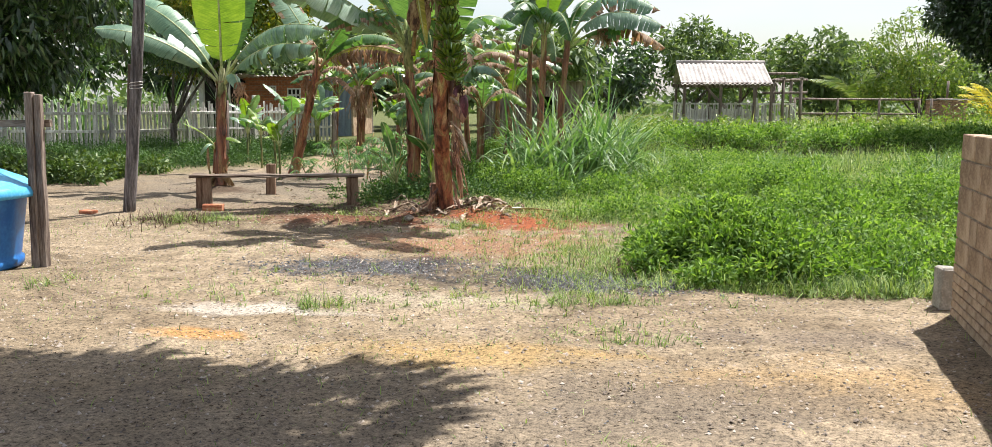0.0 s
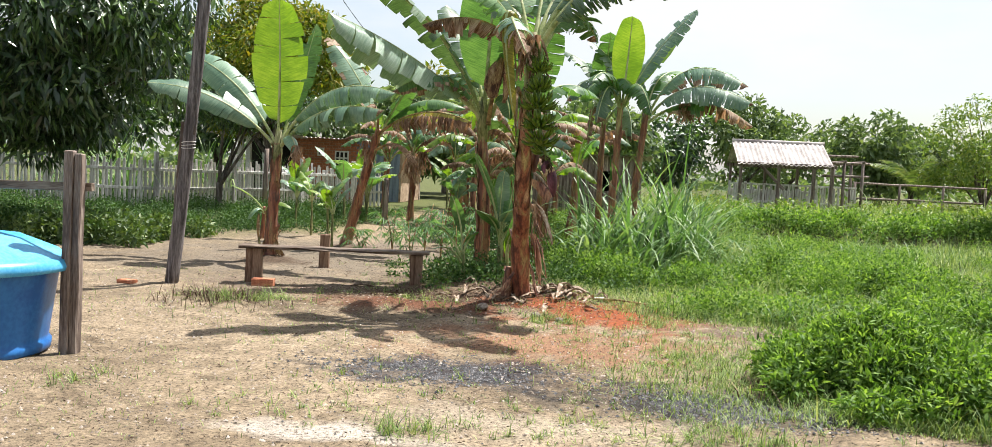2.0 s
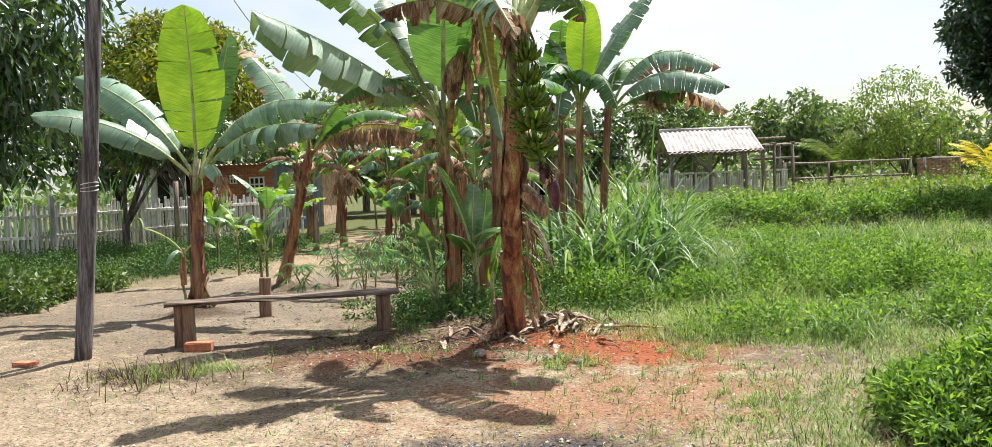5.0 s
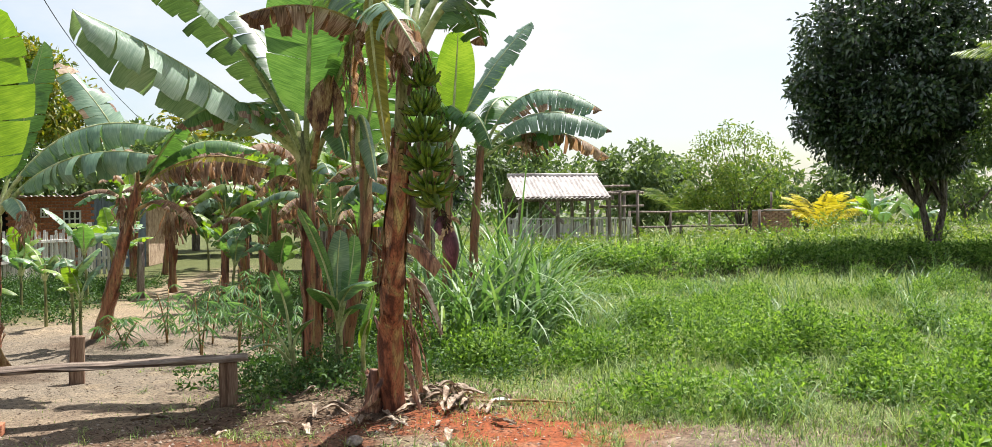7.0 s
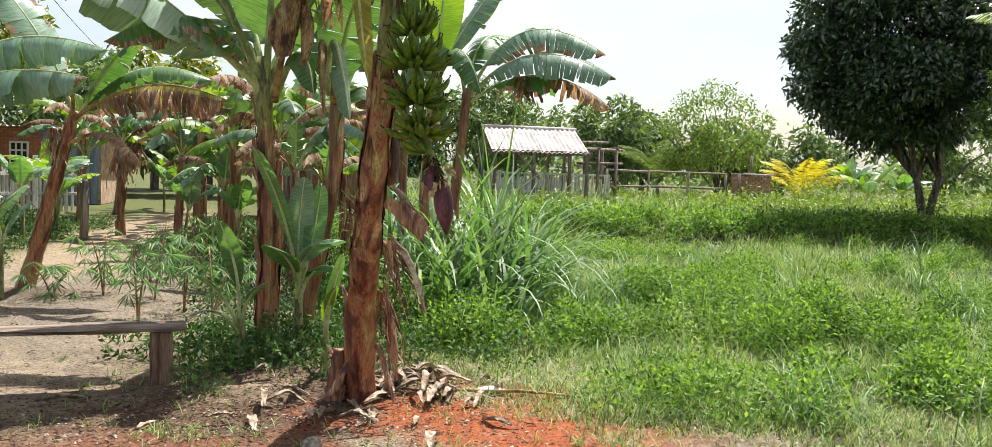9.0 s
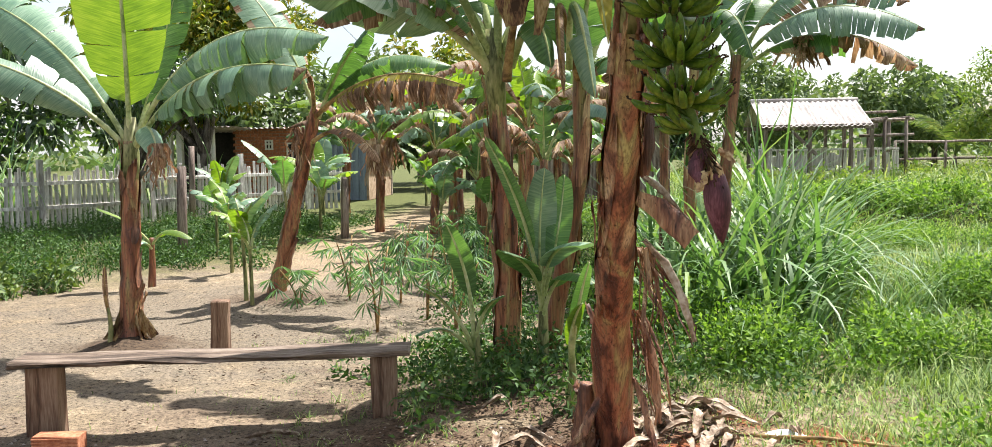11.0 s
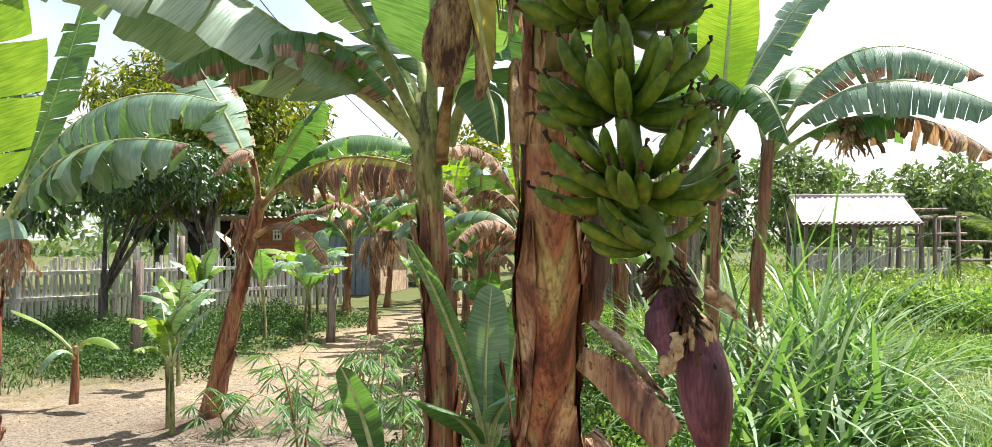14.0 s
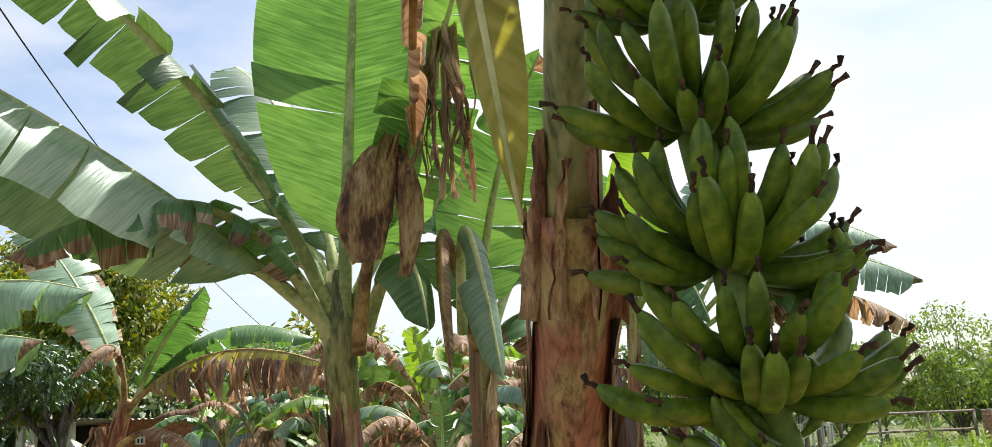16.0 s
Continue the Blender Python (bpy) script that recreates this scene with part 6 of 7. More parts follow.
def build_shed():
    z0 = float(lay(7.3, 46.9))
    s = thing("field_shed", (7.5, 46.9, z0), "open wooden shed with a corrugated pale roof", "shed")
    s.scale = (1.22, 1.35, 1.35)
    for k in range(4):
        r = part("roof_sheet", corrugated("roof_sheet", 0.85, 1.95, 0.17, FIBRE), s)
        r.matrix_basis = pose(-1.3 + k * 0.80, -1.25, 1.62 + (k % 2) * .012, 23, 0, 1)
    for k in range(4):
        r = part("roof_sheet", corrugated("roof_sheet", 0.85, 1.6, 0.17, FIBRE), s)
        r.matrix_basis = pose(-1.3 + k * 0.80, 2.0, 1.72 + (k % 2) * .012, 0, 0, 180) @ pose(0, 0, 0, 23, 0, 0)
    r = part("ridge_cap", tube("ridge_cap", [(-1.75, .54, 2.39), (1.55, .54, 2.39)], .07, FIBRE, 8), s)
    for x in (-1.6, -0.3, 0.9, 1.5):
        for y in (-1.1, 1.8):
            p = part("post", box_mesh("post", (.1, .1, 1.72), WOOD_GREY, .006, .006, 2, 2), s)
            p.matrix_basis = pose(x, y, -.05, 0, 0, 3)
    for y in (-1.15, 1.85):
        p = part("beam", box_mesh("beam", (3.4, .08, .12), WOOD_GREY, .006, .005, 3, 3), s)
        p.matrix_basis = pose(-.05, y, 1.56)
    p = part("brace", box_mesh("brace", (.09, .06, 1.1), WOOD_GREY, .006, .005, 3, 2), s)
    p.matrix_basis = pose(-.1, -1.12, .85, 0, -48, 0)
    p = part("half_wall", box_mesh("half_wall", (3.0, .04, .8), PALING, .006, .004, 3, 2), s)
    p.matrix_basis = pose(-.05, 1.9, 0.0)
    # a pergola of bare poles at its side
    q = thing("pole_frame", (10.1, 46.9, z0), "bare grey pole frame beside the shed", "pergola")
    q.scale = (1.4, 1.4, 1.4)
    for x in (-.1, .45):
        for y in (-.6, .9):
            part("post", tube("post", [(x, y, -.1), (x, y, 1.72)], .05, WOOD_GREY, 7, .05, 1), q)
    for z, y in ((1.7, -.6), (1.7, .9), (1.95, .9), (1.3, -.6)):
        part("bar", tube("bar", [(-.75, y, z), (.65, y, z + .02)], .04, WOOD_GREY, 7, .05, 2), q)
    for x in (-.1, .45):
        part("bar", tube("bar", [(x, -.8, 1.76), (x, 1.1, 1.76)], .035, WOOD_GREY, 7, .05, 2), q)


build_shed()


def build_well():
    x, y = 18.1, 49.1
    z0 = float(lay(x, y))
    w = thing("well", (x, y, z0), "round brick well ring in tall weeds", "well")
    w.scale = (1.4, 1.4, 1.4)
    V, F = lathe([(0.60, -0.1), (0.605, 1.08), (0.50, 1.09), (0.49, 0.3)], 40)
    part("core", plain_mesh("core", V, F, MORTAR, smooth=True), w)
    br = [box_mesh("brick", (.195, .10, .058), OLD_BRICK, .005, .004, k) for k in range(3)]
    g = random.Random(2)
    for row in range(16):
        for k in range(19):
            if row * 19 + k >= 300:
                break
            a = (k + .5 * (row % 2)) / 19 * 360
            b = part("brick", g.choice(br), w)
            b.matrix_basis = pose(0, 0, 0.02 + row * .068, 0, 0, a) @ pose(0.585 + g.uniform(-.004, .006), 0, 0, 0, 0, 90)
    V, F = lathe([(0.5, 1.10), (0.65, 1.10), (0.65, 1.135), (0.5, 1.14)], 40)
    part("rim", plain_mesh("rim", V, F, CEMENT), w, "cement rim")
    part("stake", tube("stake", [(.1, .3, .9), (.12, .3, 1.75)], .04, WOOD_GREY, 7, .05, 3), w)


build_well()


def window(parent, x, y, z, w, h, mat, bars=3):
    o = part("window", box_mesh("window", (w, .03, h), DARK_ROOM, .002), parent)
    o.matrix_basis = pose(x, y, z)
    for k in range(bars + 1):
        b = part("frame_bar", box_mesh("frame_bar", (.05, .05, h + .05), mat, .004), o)
        b.matrix_basis = pose(-w / 2 + w * k / bars, -.01, -.02)
    for zz in (0, h * .62, h):
        b = part("frame_bar", box_mesh("frame_bar", (w + .06, .05, .05), mat, .004), o)
        b.matrix_basis = pose(0, -.012, zz - .02)


def build_brick_house():
    z0 = 0.1
    h = thing("brick_house", (-10.5, 38.0, z0), "small red brick house with a low roof", "house")
    walls = part("wall", box_mesh("wall", (2.3, .16, 2.25), MORTAR, .005), h, "red brick wall")
    walls.matrix_basis = pose(-.1, .1, 0)
    br = [box_mesh("brick", (.215, .03, .082), BRICK, .004, .002, k) for k in range(3)]
    g = random.Random(6)
    n = 0
    for row in range(24):
        for k in range(11):
            x = -1.2 + k * .23 + (.11 if row % 2 else 0)
            z = .02 + row * .094
            if row < 8 and k % 2 or n > 235:
                continue
            b = part("brick", g.choice(br), walls)
            b.matrix_basis = pose(x + .05, -.085, z)
            n += 1
    for dy in (3.4,):
        o = part("wall", box_mesh("wall", (4.6, .16, 2.3), MORTAR, .005), h)
        o.matrix_basis = pose(.6, dy, 0)
    for dx in (-1.25, 2.8):
        o = part("wall", box_mesh("wall", (.16, 3.3, 2.3), BLOCK, .005), h)
        o.matrix_basis = pose(dx, 1.75, 0)
    for k in range(8):
        o = part("board", box_mesh("board", (.215, .04, 2.2), PAINT_BLUE, .006, .005, k, 2), h, "" if k else "weathered blue-grey plank wall")
        o.matrix_basis = pose(1.15 + k * .222, .06, 0)
    window(h, .62, -.02, 1.15, .48, .62, PAINT_WHITE, 3)
    window(h, -.2, -.02, 1.6, .2, .26, PAINT_WHITE, 2)
    for k in range(5):
        r = part("roof_sheet", corrugated("roof_sheet", 1.1, 4.4, .17, FIBRE), h)
        r.matrix_basis = pose(-1.35 + k * 1.05, -.2, 2.25 + (k % 2) * .01, -2, 0, 0)


build_brick_house()


def build_porch_house():
    h = thing("porch_house", (-13.35, 36.8, 0.1), "house porch with white columns under a low roof", "house")
    for x in (0.0, .32, .95, 1.3):
        c = part("column", box_mesh("column", (.17, .17, 2.25), PAINT_WHITE, .01), h)
        c.matrix_basis = pose(x, 0, 0)
    o = part("wall", box_mesh("wall", (2.4, .15, 2.3), DARK_ROOM, .005), h, "dark shaded porch wall")
    o.matrix_basis = pose(.5, 2.4, 0)
    o = part("floor_slab", box_mesh("floor_slab", (2.6, 3.0, .3), CEMENT, .01), h)
    o.matrix_basis = pose(.5, 1.1, -.1)
    for k in range(3):
        r = part("roof_sheet", corrugated("roof_sheet", 1.1, 4.0, .17, FIBRE), h)
        r.matrix_basis = pose(-.5 + k * 1.05, -.6, 2.28 + (k % 2) * .01, -2, 0, 0)


build_porch_house()


def build_shack():
    h = thing("plank_shack", (-0.4, 32.5, 0.1), "old grey plank shack behind banana plants", "shack")
    g = random.Random(8)
    for k in range(16):
        if 9 < k < 12:
            o = part("board", box_mesh("board", (.2, .04, .9), WOOD_GREY, .005, .005, k, 2), h)
            o.matrix_basis = pose(-1.7 + k * .205, 0, 0)
            o = part("board", box_mesh("board", (.2, .04, .45), WOOD_GREY, .005, .005, k, 2), h)
            o.matrix_basis = pose(-1.7 + k * .205, 0, 1.5)
            continue
        o = part("board", box_mesh("board", (.2, .04, 1.98 + g.uniform(-.03, .03)), WOOD_GREY, .005, .006, k, 3), h)
        o.matrix_basis = pose(-1.7 + k * .205, g.uniform(-.01, .01), 0)
    o = part("wall", box_mesh("wall", (3.3, .05, 2.0), DARK_ROOM, .005), h)
    o.matrix_basis = pose(-.15, 2.0, 0)
    for x in (-1.75, 1.45):
        o = part("wall", box_mesh("wall", (.05, 2.0, 2.0), WOOD_GREY, .005), h)
        o.matrix_basis = pose(x, 1.02, 0)
    for k in range(4):
        r = part("roof_sheet", corrugated("roof_sheet", 1.0, 2.9, .17, FIBRE), h)
        r.matrix_basis = pose(-1.5 + k * .93, -.4, 1.98 + (k % 2) * .01, -2, 0, 0)


build_shack()
g = np.random.default_rng(9)
for x, y, h in [(-6.9, 23.0, 1.4), (-5.2, 26.0, 1.1), (-3.4, 27.0, 1.1), (-9.9, 30.3, 1.7)]:
    p = thing("stake", (x, y, float(lay(x, y))), "grey weathered wooden stake in the ground", "post")
    part("shaft", tube("shaft", [(0, 0, -.1), (.02, 0, h * .5), (.03, .02, h)], [.08, .075, .07], WOOD_GREY, 8, .06, int(h * 10)), p)


# ---- small plants ----
def cassava(x, y, h, seed):
    z = float(lay(x, y))
    p = thing("cassava_plant", (x, y, z), "cassava plant with thin stems and finger-like leaves", "cassava plant", "cassava plants")
    g = np.random.default_rng(seed)
    for k in range(2):
        a = g.uniform(0, 6.28)
        top = np.array([math.cos(a) * .22, math.sin(a) * .22, h * g.uniform(.75, 1.05)])
        C = curve_points((0, 0, -.02), top * [.35, .35, .5], top, 10)
        st = part("stem", tube("stem", C, np.linspace(.013, .006, 10), PETIOLE_DRY, 6), p)
        for i in range(9):
            c = C[min(9, 5 + i // 2)]
            b = g.uniform(0, 6.28)
            l = part("leaf", CASSAVA_LEAVES[int(g.integers(0, 3))], st)
            l.matrix_basis = Matrix.Translation(c) @ pose(0, 0, 0, 0, g.uniform(-20, 45), math.degrees(b)) @ Matrix.Scale(g.uniform(.75, 1.2), 4)


def cassava_leaf(seed):
    g = np.random.default_rng(seed)
    ln = .19
    chunks = [(lambda V, F: (V, tri(F)))(*tube_arrays(np.array([[0, 0, 0], [ln * .5, 0, .02], [ln, 0, 0]]), .0025, 4))]
    for k in range(7):
        a = radians(-105 + k * 35)
        d = np.array([math.cos(a), math.sin(a), -.35 - .12 * abs(k - 3)])
        s = np.array([-math.sin(a), math.cos(a), 0]) * .0095
        L = .175 * (1 - .06 * abs(k - 3)) * g.uniform(.9, 1.1)
        c = np.array([ln, 0, 0])
        chunks.append((np.array([c, c + d * L * .5 - s, c + d * L + [0, 0, -.03], c + d * L * .5 + s]), np.array([[0, 1, 2], [0, 2, 3]])))
    V, F = joined(chunks)
    return plain_mesh("leaf", V, F, CASSAVA)


CASSAVA_LEAVES = [cassava_leaf(k) for k in range(3)]
for k, (x, y, h) in enumerate([(-2.66, 17.5, .8), (-3.4, 19.4, .75), (-2.35, 18.3, .8), (-2.8, 19.2, .85), (-2.0, 17.8, .8), (-2.5, 20.6, .9), (-3.85, 19.0, .45), (-2.0, 20.0, .9), (-2.5, 22.0, .9), (-3.1, 20.6, .7)]):
    cassava(x, y, h, 400 + k)


def blades(P, length, width, bend, seed, seg=3, lean=0.25):
    """Grass blades as bowed ribbons; P (n, 3), length and width per blade."""
    g = np.random.default_rng(seed)
    n = len(P)
    a = g.uniform(0, 6.283, n)
    d = np.stack([np.cos(a), np.sin(a), np.zeros(n)], -1)
    s = np.stack([-np.sin(a), np.cos(a), np.zeros(n)], -1)
    bend = bend * g.uniform(.3, 1.5, n)
    th = g.uniform(0, lean, n)
    rows = []
    pos = P.copy()
    for k in range(seg + 1):
        f = k / seg
        w = width * (1 - f) ** .7 * .5
        if k < seg:
            rows += [pos - s * w[:, None], pos + s * w[:, None]]
        else:
            rows.append(pos)
        ang = th + bend * (f + .5 / seg)
        pos = pos + (d * np.sin(ang)[:, None] + np.array([0, 0, 1]) * np.cos(ang)[:, None]) * (length / seg)[:, None]
    V = np.stack(rows, 1)
    m = V.shape[1]
    F = []
    for k in range(seg - 1):
        F += [[2 * k, 2 * k + 1, 2 * k + 3], [2 * k, 2 * k + 3, 2 * k + 2]]
    F.append([2 * seg - 2, 2 * seg - 1, 2 * seg])
    F = (np.arange(n)[:, None, None] * m + np.array(F)[None]).reshape(-1, 3)
    return V.reshape(-1, 3), F


def wave(x, y, s, ph=0.0):
    return .5 + .25 * np.sin(x * s + ph + 1.3 * np.sin(y * s * .7)) + .25 * np.sin(y * s * 1.1 - ph + 1.7 * np.sin(x * s * .6 + 2))


def field_edge(y):
    """The edge between bare soil and the field, as x for a given y."""
    return np.interp(y, [9.2, 9.45, 9.9, 10.5, 11.3, 12.0, 12.8, 13.3, 13.8, 14.5, 15.2, 16.5, 19.0, 24.0], [4.6, 2.0, 1.65, 1.5, 1.9, 2.6, 2.9, 2.7, 1.15, 0.85, 0.6, -0.35, -1.2, -1.6])


def field_points(n, y0, y1, x1, seed, soft=0.35):
    g = np.random.default_rng(seed)
    y = g.uniform(y0, y1, n)
    e = field_edge(y)
    x = g.uniform(-2.0, 1.0, n) + g.random(n) * (x1 + (y - y0) * .45)
    keep = x > e + soft * g.normal(size=n)
    return x[keep], y[keep]


def build_field():
    g = np.random.default_rng(31)
    parts = []
    for n, y0, y1, x1, w, hh, sd in [(170000, 9.3, 15.5, 6.5, .008, .125, 1), (130000, 15.5, 21.5, 9.5, .012, .16, 2), (75000, 21.5, 29, 13.0, .018, .22, 3), (50000, 29, 58, 20.0, .035, .45, 4)]:
        x, y = field_points(n, y0, y1, x1, sd)
        dip = ((x - 3.75) / .75) ** 2 + ((y - 15.4) / .28) ** 2 > 1
        x, y = x[dip], y[dip]
        q = wave(x, y, .9)
        q = q * (.5 + wave(x, y, 3.1, 1.0))
        L = hh * (0.3 + 1.25 * q) * g.uniform(.5, 1.35, len(x))
        P = np.stack([x, y, lay(x, y) - .01], -1)
        L = L * np.where(g.random(len(x)) < .06, 1.9, 1.0)
        parts.append(blades(P, L, w * g.uniform(.7, 1.5, len(x)), 1.5, sd, 2, 1.25))
    y = g.uniform(9.3, 16.5, 12000)
    x = field_edge(y) + g.normal(-.3, .5, 12000)
    tx, ty = g.uniform(2.9, 7.5, 16000), g.uniform(9.7, 15.5, 16000)
    up = wave(tx, ty, 1.7, .9) > .45
    tx, ty = tx[up], ty[up]
    parts.append(blades(np.stack([tx, ty, lay(tx, ty) - .01], -1), g.uniform(.2, .46, len(tx)), g.uniform(.007, .013, len(tx)), 1.5, 14, 2, .6))
    parts.append(blades(np.stack([x, y, lay(x, y) - .005], -1), g.uniform(.03, .12, 12000), g.uniform(.005, .01, 12000), 1.3, 9, 3, .9))
    V, F = joined(parts)
    solo("field_grass", plain_mesh("field_grass", V, F, GRASS), (0, 0, 0), "knee-high bright green grass covering the field", "grass", kind="stuff")
    # broad-leaved weeds among the grass, in humps
    C, R = [], []
    for k in range(520):
        y = g.uniform(9.8, 29)
        x = float(field_edge(y)) + .2 + g.random() ** 1.2 * (5 + (y - 9) * .5)
        if wave(np.array(x), np.array(y), 1.1, 2.0) < (.48 if y < 14.5 else .62):
            continue
        h = g.uniform(.10, .26) + .14 * float(wave(np.array(x), np.array(y), .7, 1.0))
        C.append((x, y, float(lay(x, y)) + h * .5))
        R.append((g.uniform(.2, .5), g.uniform(.2, .5), h))
    V, F = leaf_cloud(C, R, 100000, .055, .42, 8, -.2, .35)
    solo("field_weeds", plain_mesh("field_weeds", V, F, WEED), (0, 0, 0), "low leafy weeds growing through the grass", "weeds", kind="stuff")
    # the tall leafy hump nearest the yard
    C, R = [], []
    for k in range(110):
        x, y = g.normal(2.45, .55), g.normal(10.45, .4)
        if x < 1.55 or y < 9.45:
            continue
        h = .30 * math.exp(-((x - 2.4) / .75) ** 2 - ((y - 10.5) / .6) ** 2) + .12
        C.append((x, y, h * .75))
        R.append((.2, .2, h * .8))
    V, F = leaf_cloud(C, R, 60000, .072, .27, 19, -.1, .3)
    solo("weed_thicket", plain_mesh("weed_thicket", V, F, WEED), (0, 0, 0), "knee-high thicket of narrow-leaved green weeds", "weeds", kind="stuff")
    x, y = np.concatenate([g.normal(1.6, .16, 220), g.normal(-3.65, .3, 520)]), np.concatenate([g.normal(10.35, .3, 220), g.normal(12.75, .2, 520)])
    V, F = blades(np.stack([x, y, lay(x, y)], -1), g.uniform(.08, .26, 740), g.uniform(.005, .012, 740), 1.5, 23, 3, 1.1)
    solo("dead_weeds", plain_mesh("dead_weeds", V, F, LITTER), (0, 0, 0), "brown dead weeds on the yard soil", "dead weeds", kind="stuff")
    C, R = [], []
    for k in range(16):
        C.append((g.uniform(3.0, 4.7), g.uniform(15.75, 16.5), .22))
        R.append((.26, .2, .3))
    for k in range(70):
        x, y = g.uniform(3.0, 8.0), g.uniform(11.5, 15.0)
        h = .14 + .26 * float(wave(np.array(x), np.array(y), 1.3, .5)) ** 2
        C.append((x, y, h * .7))
        R.append((.28, .28, h))
    for k in range(26):
        y = g.uniform(11.5, 22)
        x = float(field_edge(y)) + 1.2 + g.random() * (3.5 + (y - 10) * .45)
        h = g.uniform(.22, .4)
        for q in range(5):
            C.append((x + g.normal(0, .28), y + g.normal(0, .22), float(lay(x, y)) + h * .6))
            R.append((.22, .22, h * .7))
    V, F = leaf_cloud(C, R, 95000, .06, .36, 9, -.1, .35)
    solo("leafy_weeds", plain_mesh("leafy_weeds", V, F, WEED), (0, 0, 0), "dense bright green leafy weeds at the yard edge", "weeds", kind="stuff")


build_field()


def build_hedge():
    g = np.random.default_rng(41)
    C, R = [], []
    for k in range(260):
        x = g.uniform(1.8, 19)
        y = 28.7 + g.normal(0, .45) + .03 * x
        h = g.uniform(.12, .28)
        C.append((x, y, float(lay(x, y)) + h * .7))
        R.append((g.uniform(.3, .5), .35, h))
    V, F = leaf_cloud(C, R, 32000, .11, .42, 11, .0, .4)
    solo("bank_shrubs", plain_mesh("bank_shrubs", V, F, WEED), (0, 0, 0), "dark green low shrubs along the bank", "shrubs", kind="stuff")
    C, R = [], []
    for k in range(420):
        x, y = g.uniform(3, 34), g.uniform(30, 62)
        h = g.uniform(.15, .5)
        C.append((x, y, float(lay(x, y)) + h * .6))
        R.append((g.uniform(.4, .9), .5, h))
    for k in range(70):
        x, y = g.uniform(13.5, 30), g.uniform(33, 48)
        h = g.uniform(.4, .9)
        C.append((x, y, float(lay(x, y)) + h * .6))
        R.append((g.uniform(.5, 1.1), .6, h))
    V, F = leaf_cloud(C, R, 46000, .17, .36, 12, -.1, .4)
    solo("meadow_weeds", plain_mesh("meadow_weeds", V, F, LIGHT_LEAF), (0, 0, 0), "light green meadow weeds beyond the bank", "weeds", kind="stuff")
    C, R = [], []
    for k in range(330):
        x, y = g.uniform(-17, -5.8), g.uniform(18.5, 30.5)
        if x > -7.8 + (y - 18) * .10:
            continue
        h = g.uniform(.1, .32)
        C.append((x, y, h * .6))
        R.append((g.uniform(.25, .6), .4, h))
    for k in range(70):
        x, y = g.uniform(-7.2, -5.5), g.uniform(21.8, 30)
        C.append((x, y, .1))
        R.append((.3, .3, g.uniform(.1, .3)))
    V, F = leaf_cloud(C, R, 110000, .065, .4, 13, -.1, .35)
    # The mango tree's shade on these weeds comes from their dark colour.
    solo("shade_weeds", plain_mesh("shade_weeds", V, F, SHADE_WEED), (0, 0, 0), "green weeds before the fence, coloured darker as if shaded", "weeds", kind="stuff")
    C, R = [], []
    for k in range(46):
        x, y = g.normal(-8.2, 1.1), g.normal(18.6, .9)
        if x > -6.9:
            continue
        h = g.uniform(.16, .34)
        C.append((x, y, h * .6))
        R.append((.26, .26, h))
    V, F = leaf_cloud(C, R, 14000, .11, .42, 17, -.1, .35)
    solo("broad_weeds", plain_mesh("broad_weeds", V, F, MID_LEAF), (0, 0, 0), "broad-leaved green weeds at the edge of the soil", "weeds", kind="stuff")
    x, y = g.uniform(-17, -6.5, 17000), g.uniform(18, 31, 17000)
    k = x < -7.3 + (y - 18) * .10
    x, y = x[k], y[k]
    V, F = blades(np.stack([x, y, lay(x, y) - .01], -1), g.uniform(.08, .3, len(x)), g.uniform(.008, .018, len(x)), 1.2, 5, 3, .5)
    # Fence grass takes the same shade-darkened colour.
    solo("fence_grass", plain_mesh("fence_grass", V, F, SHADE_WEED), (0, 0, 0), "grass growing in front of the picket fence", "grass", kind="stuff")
    # undergrowth between the banana plants and along the path
    C, R = [], []
    for k in range(240):
        y = g.uniform(15.0, 31)
        c = np.interp(y, [15, 17, 19, 23, 27, 31], [-1.3, -1.5, -1.9, -2.6, -3.0, -3.0])
        x = c + g.uniform(-.5, 2.2)
        h = g.uniform(.07, .22)
        C.append((x, y, float(lay(x, y)) + h * .5))
        R.append((.3, .3, h))
    for k in range(46):
        x, y = g.normal(-1.45, .5), g.normal(15.7, .45)
        h = g.uniform(.1, .26)
        C.append((x, y, float(lay(x, y)) + h * .5))
        R.append((.22, .22, h))
    V, F = leaf_cloud(C, R, 40000, .06, .4, 14, -.1, .35)
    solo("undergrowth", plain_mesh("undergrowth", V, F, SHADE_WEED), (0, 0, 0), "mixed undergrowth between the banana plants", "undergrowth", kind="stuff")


build_hedge()


def tall_clump(x, y, h, n, seed, w=.022):
    g = np.random.default_rng(seed)
    z = float(lay(x, y))
    P = np.stack([g.normal(0, .16, n), g.normal(0, .16, n), np.full(n, -.03)], -1)
    V, F = blades(P, h * g.uniform(.55, 1.25, n), w * g.uniform(.6, 1.3, n), 1.75, seed, 7, .42)
    solo("tall_grass_clump", plain_mesh("tall_grass_clump", V, F, TALL_GRASS), (x, y, z), "clump of tall arching blue-green grass", "tall grass", kind="stuff")


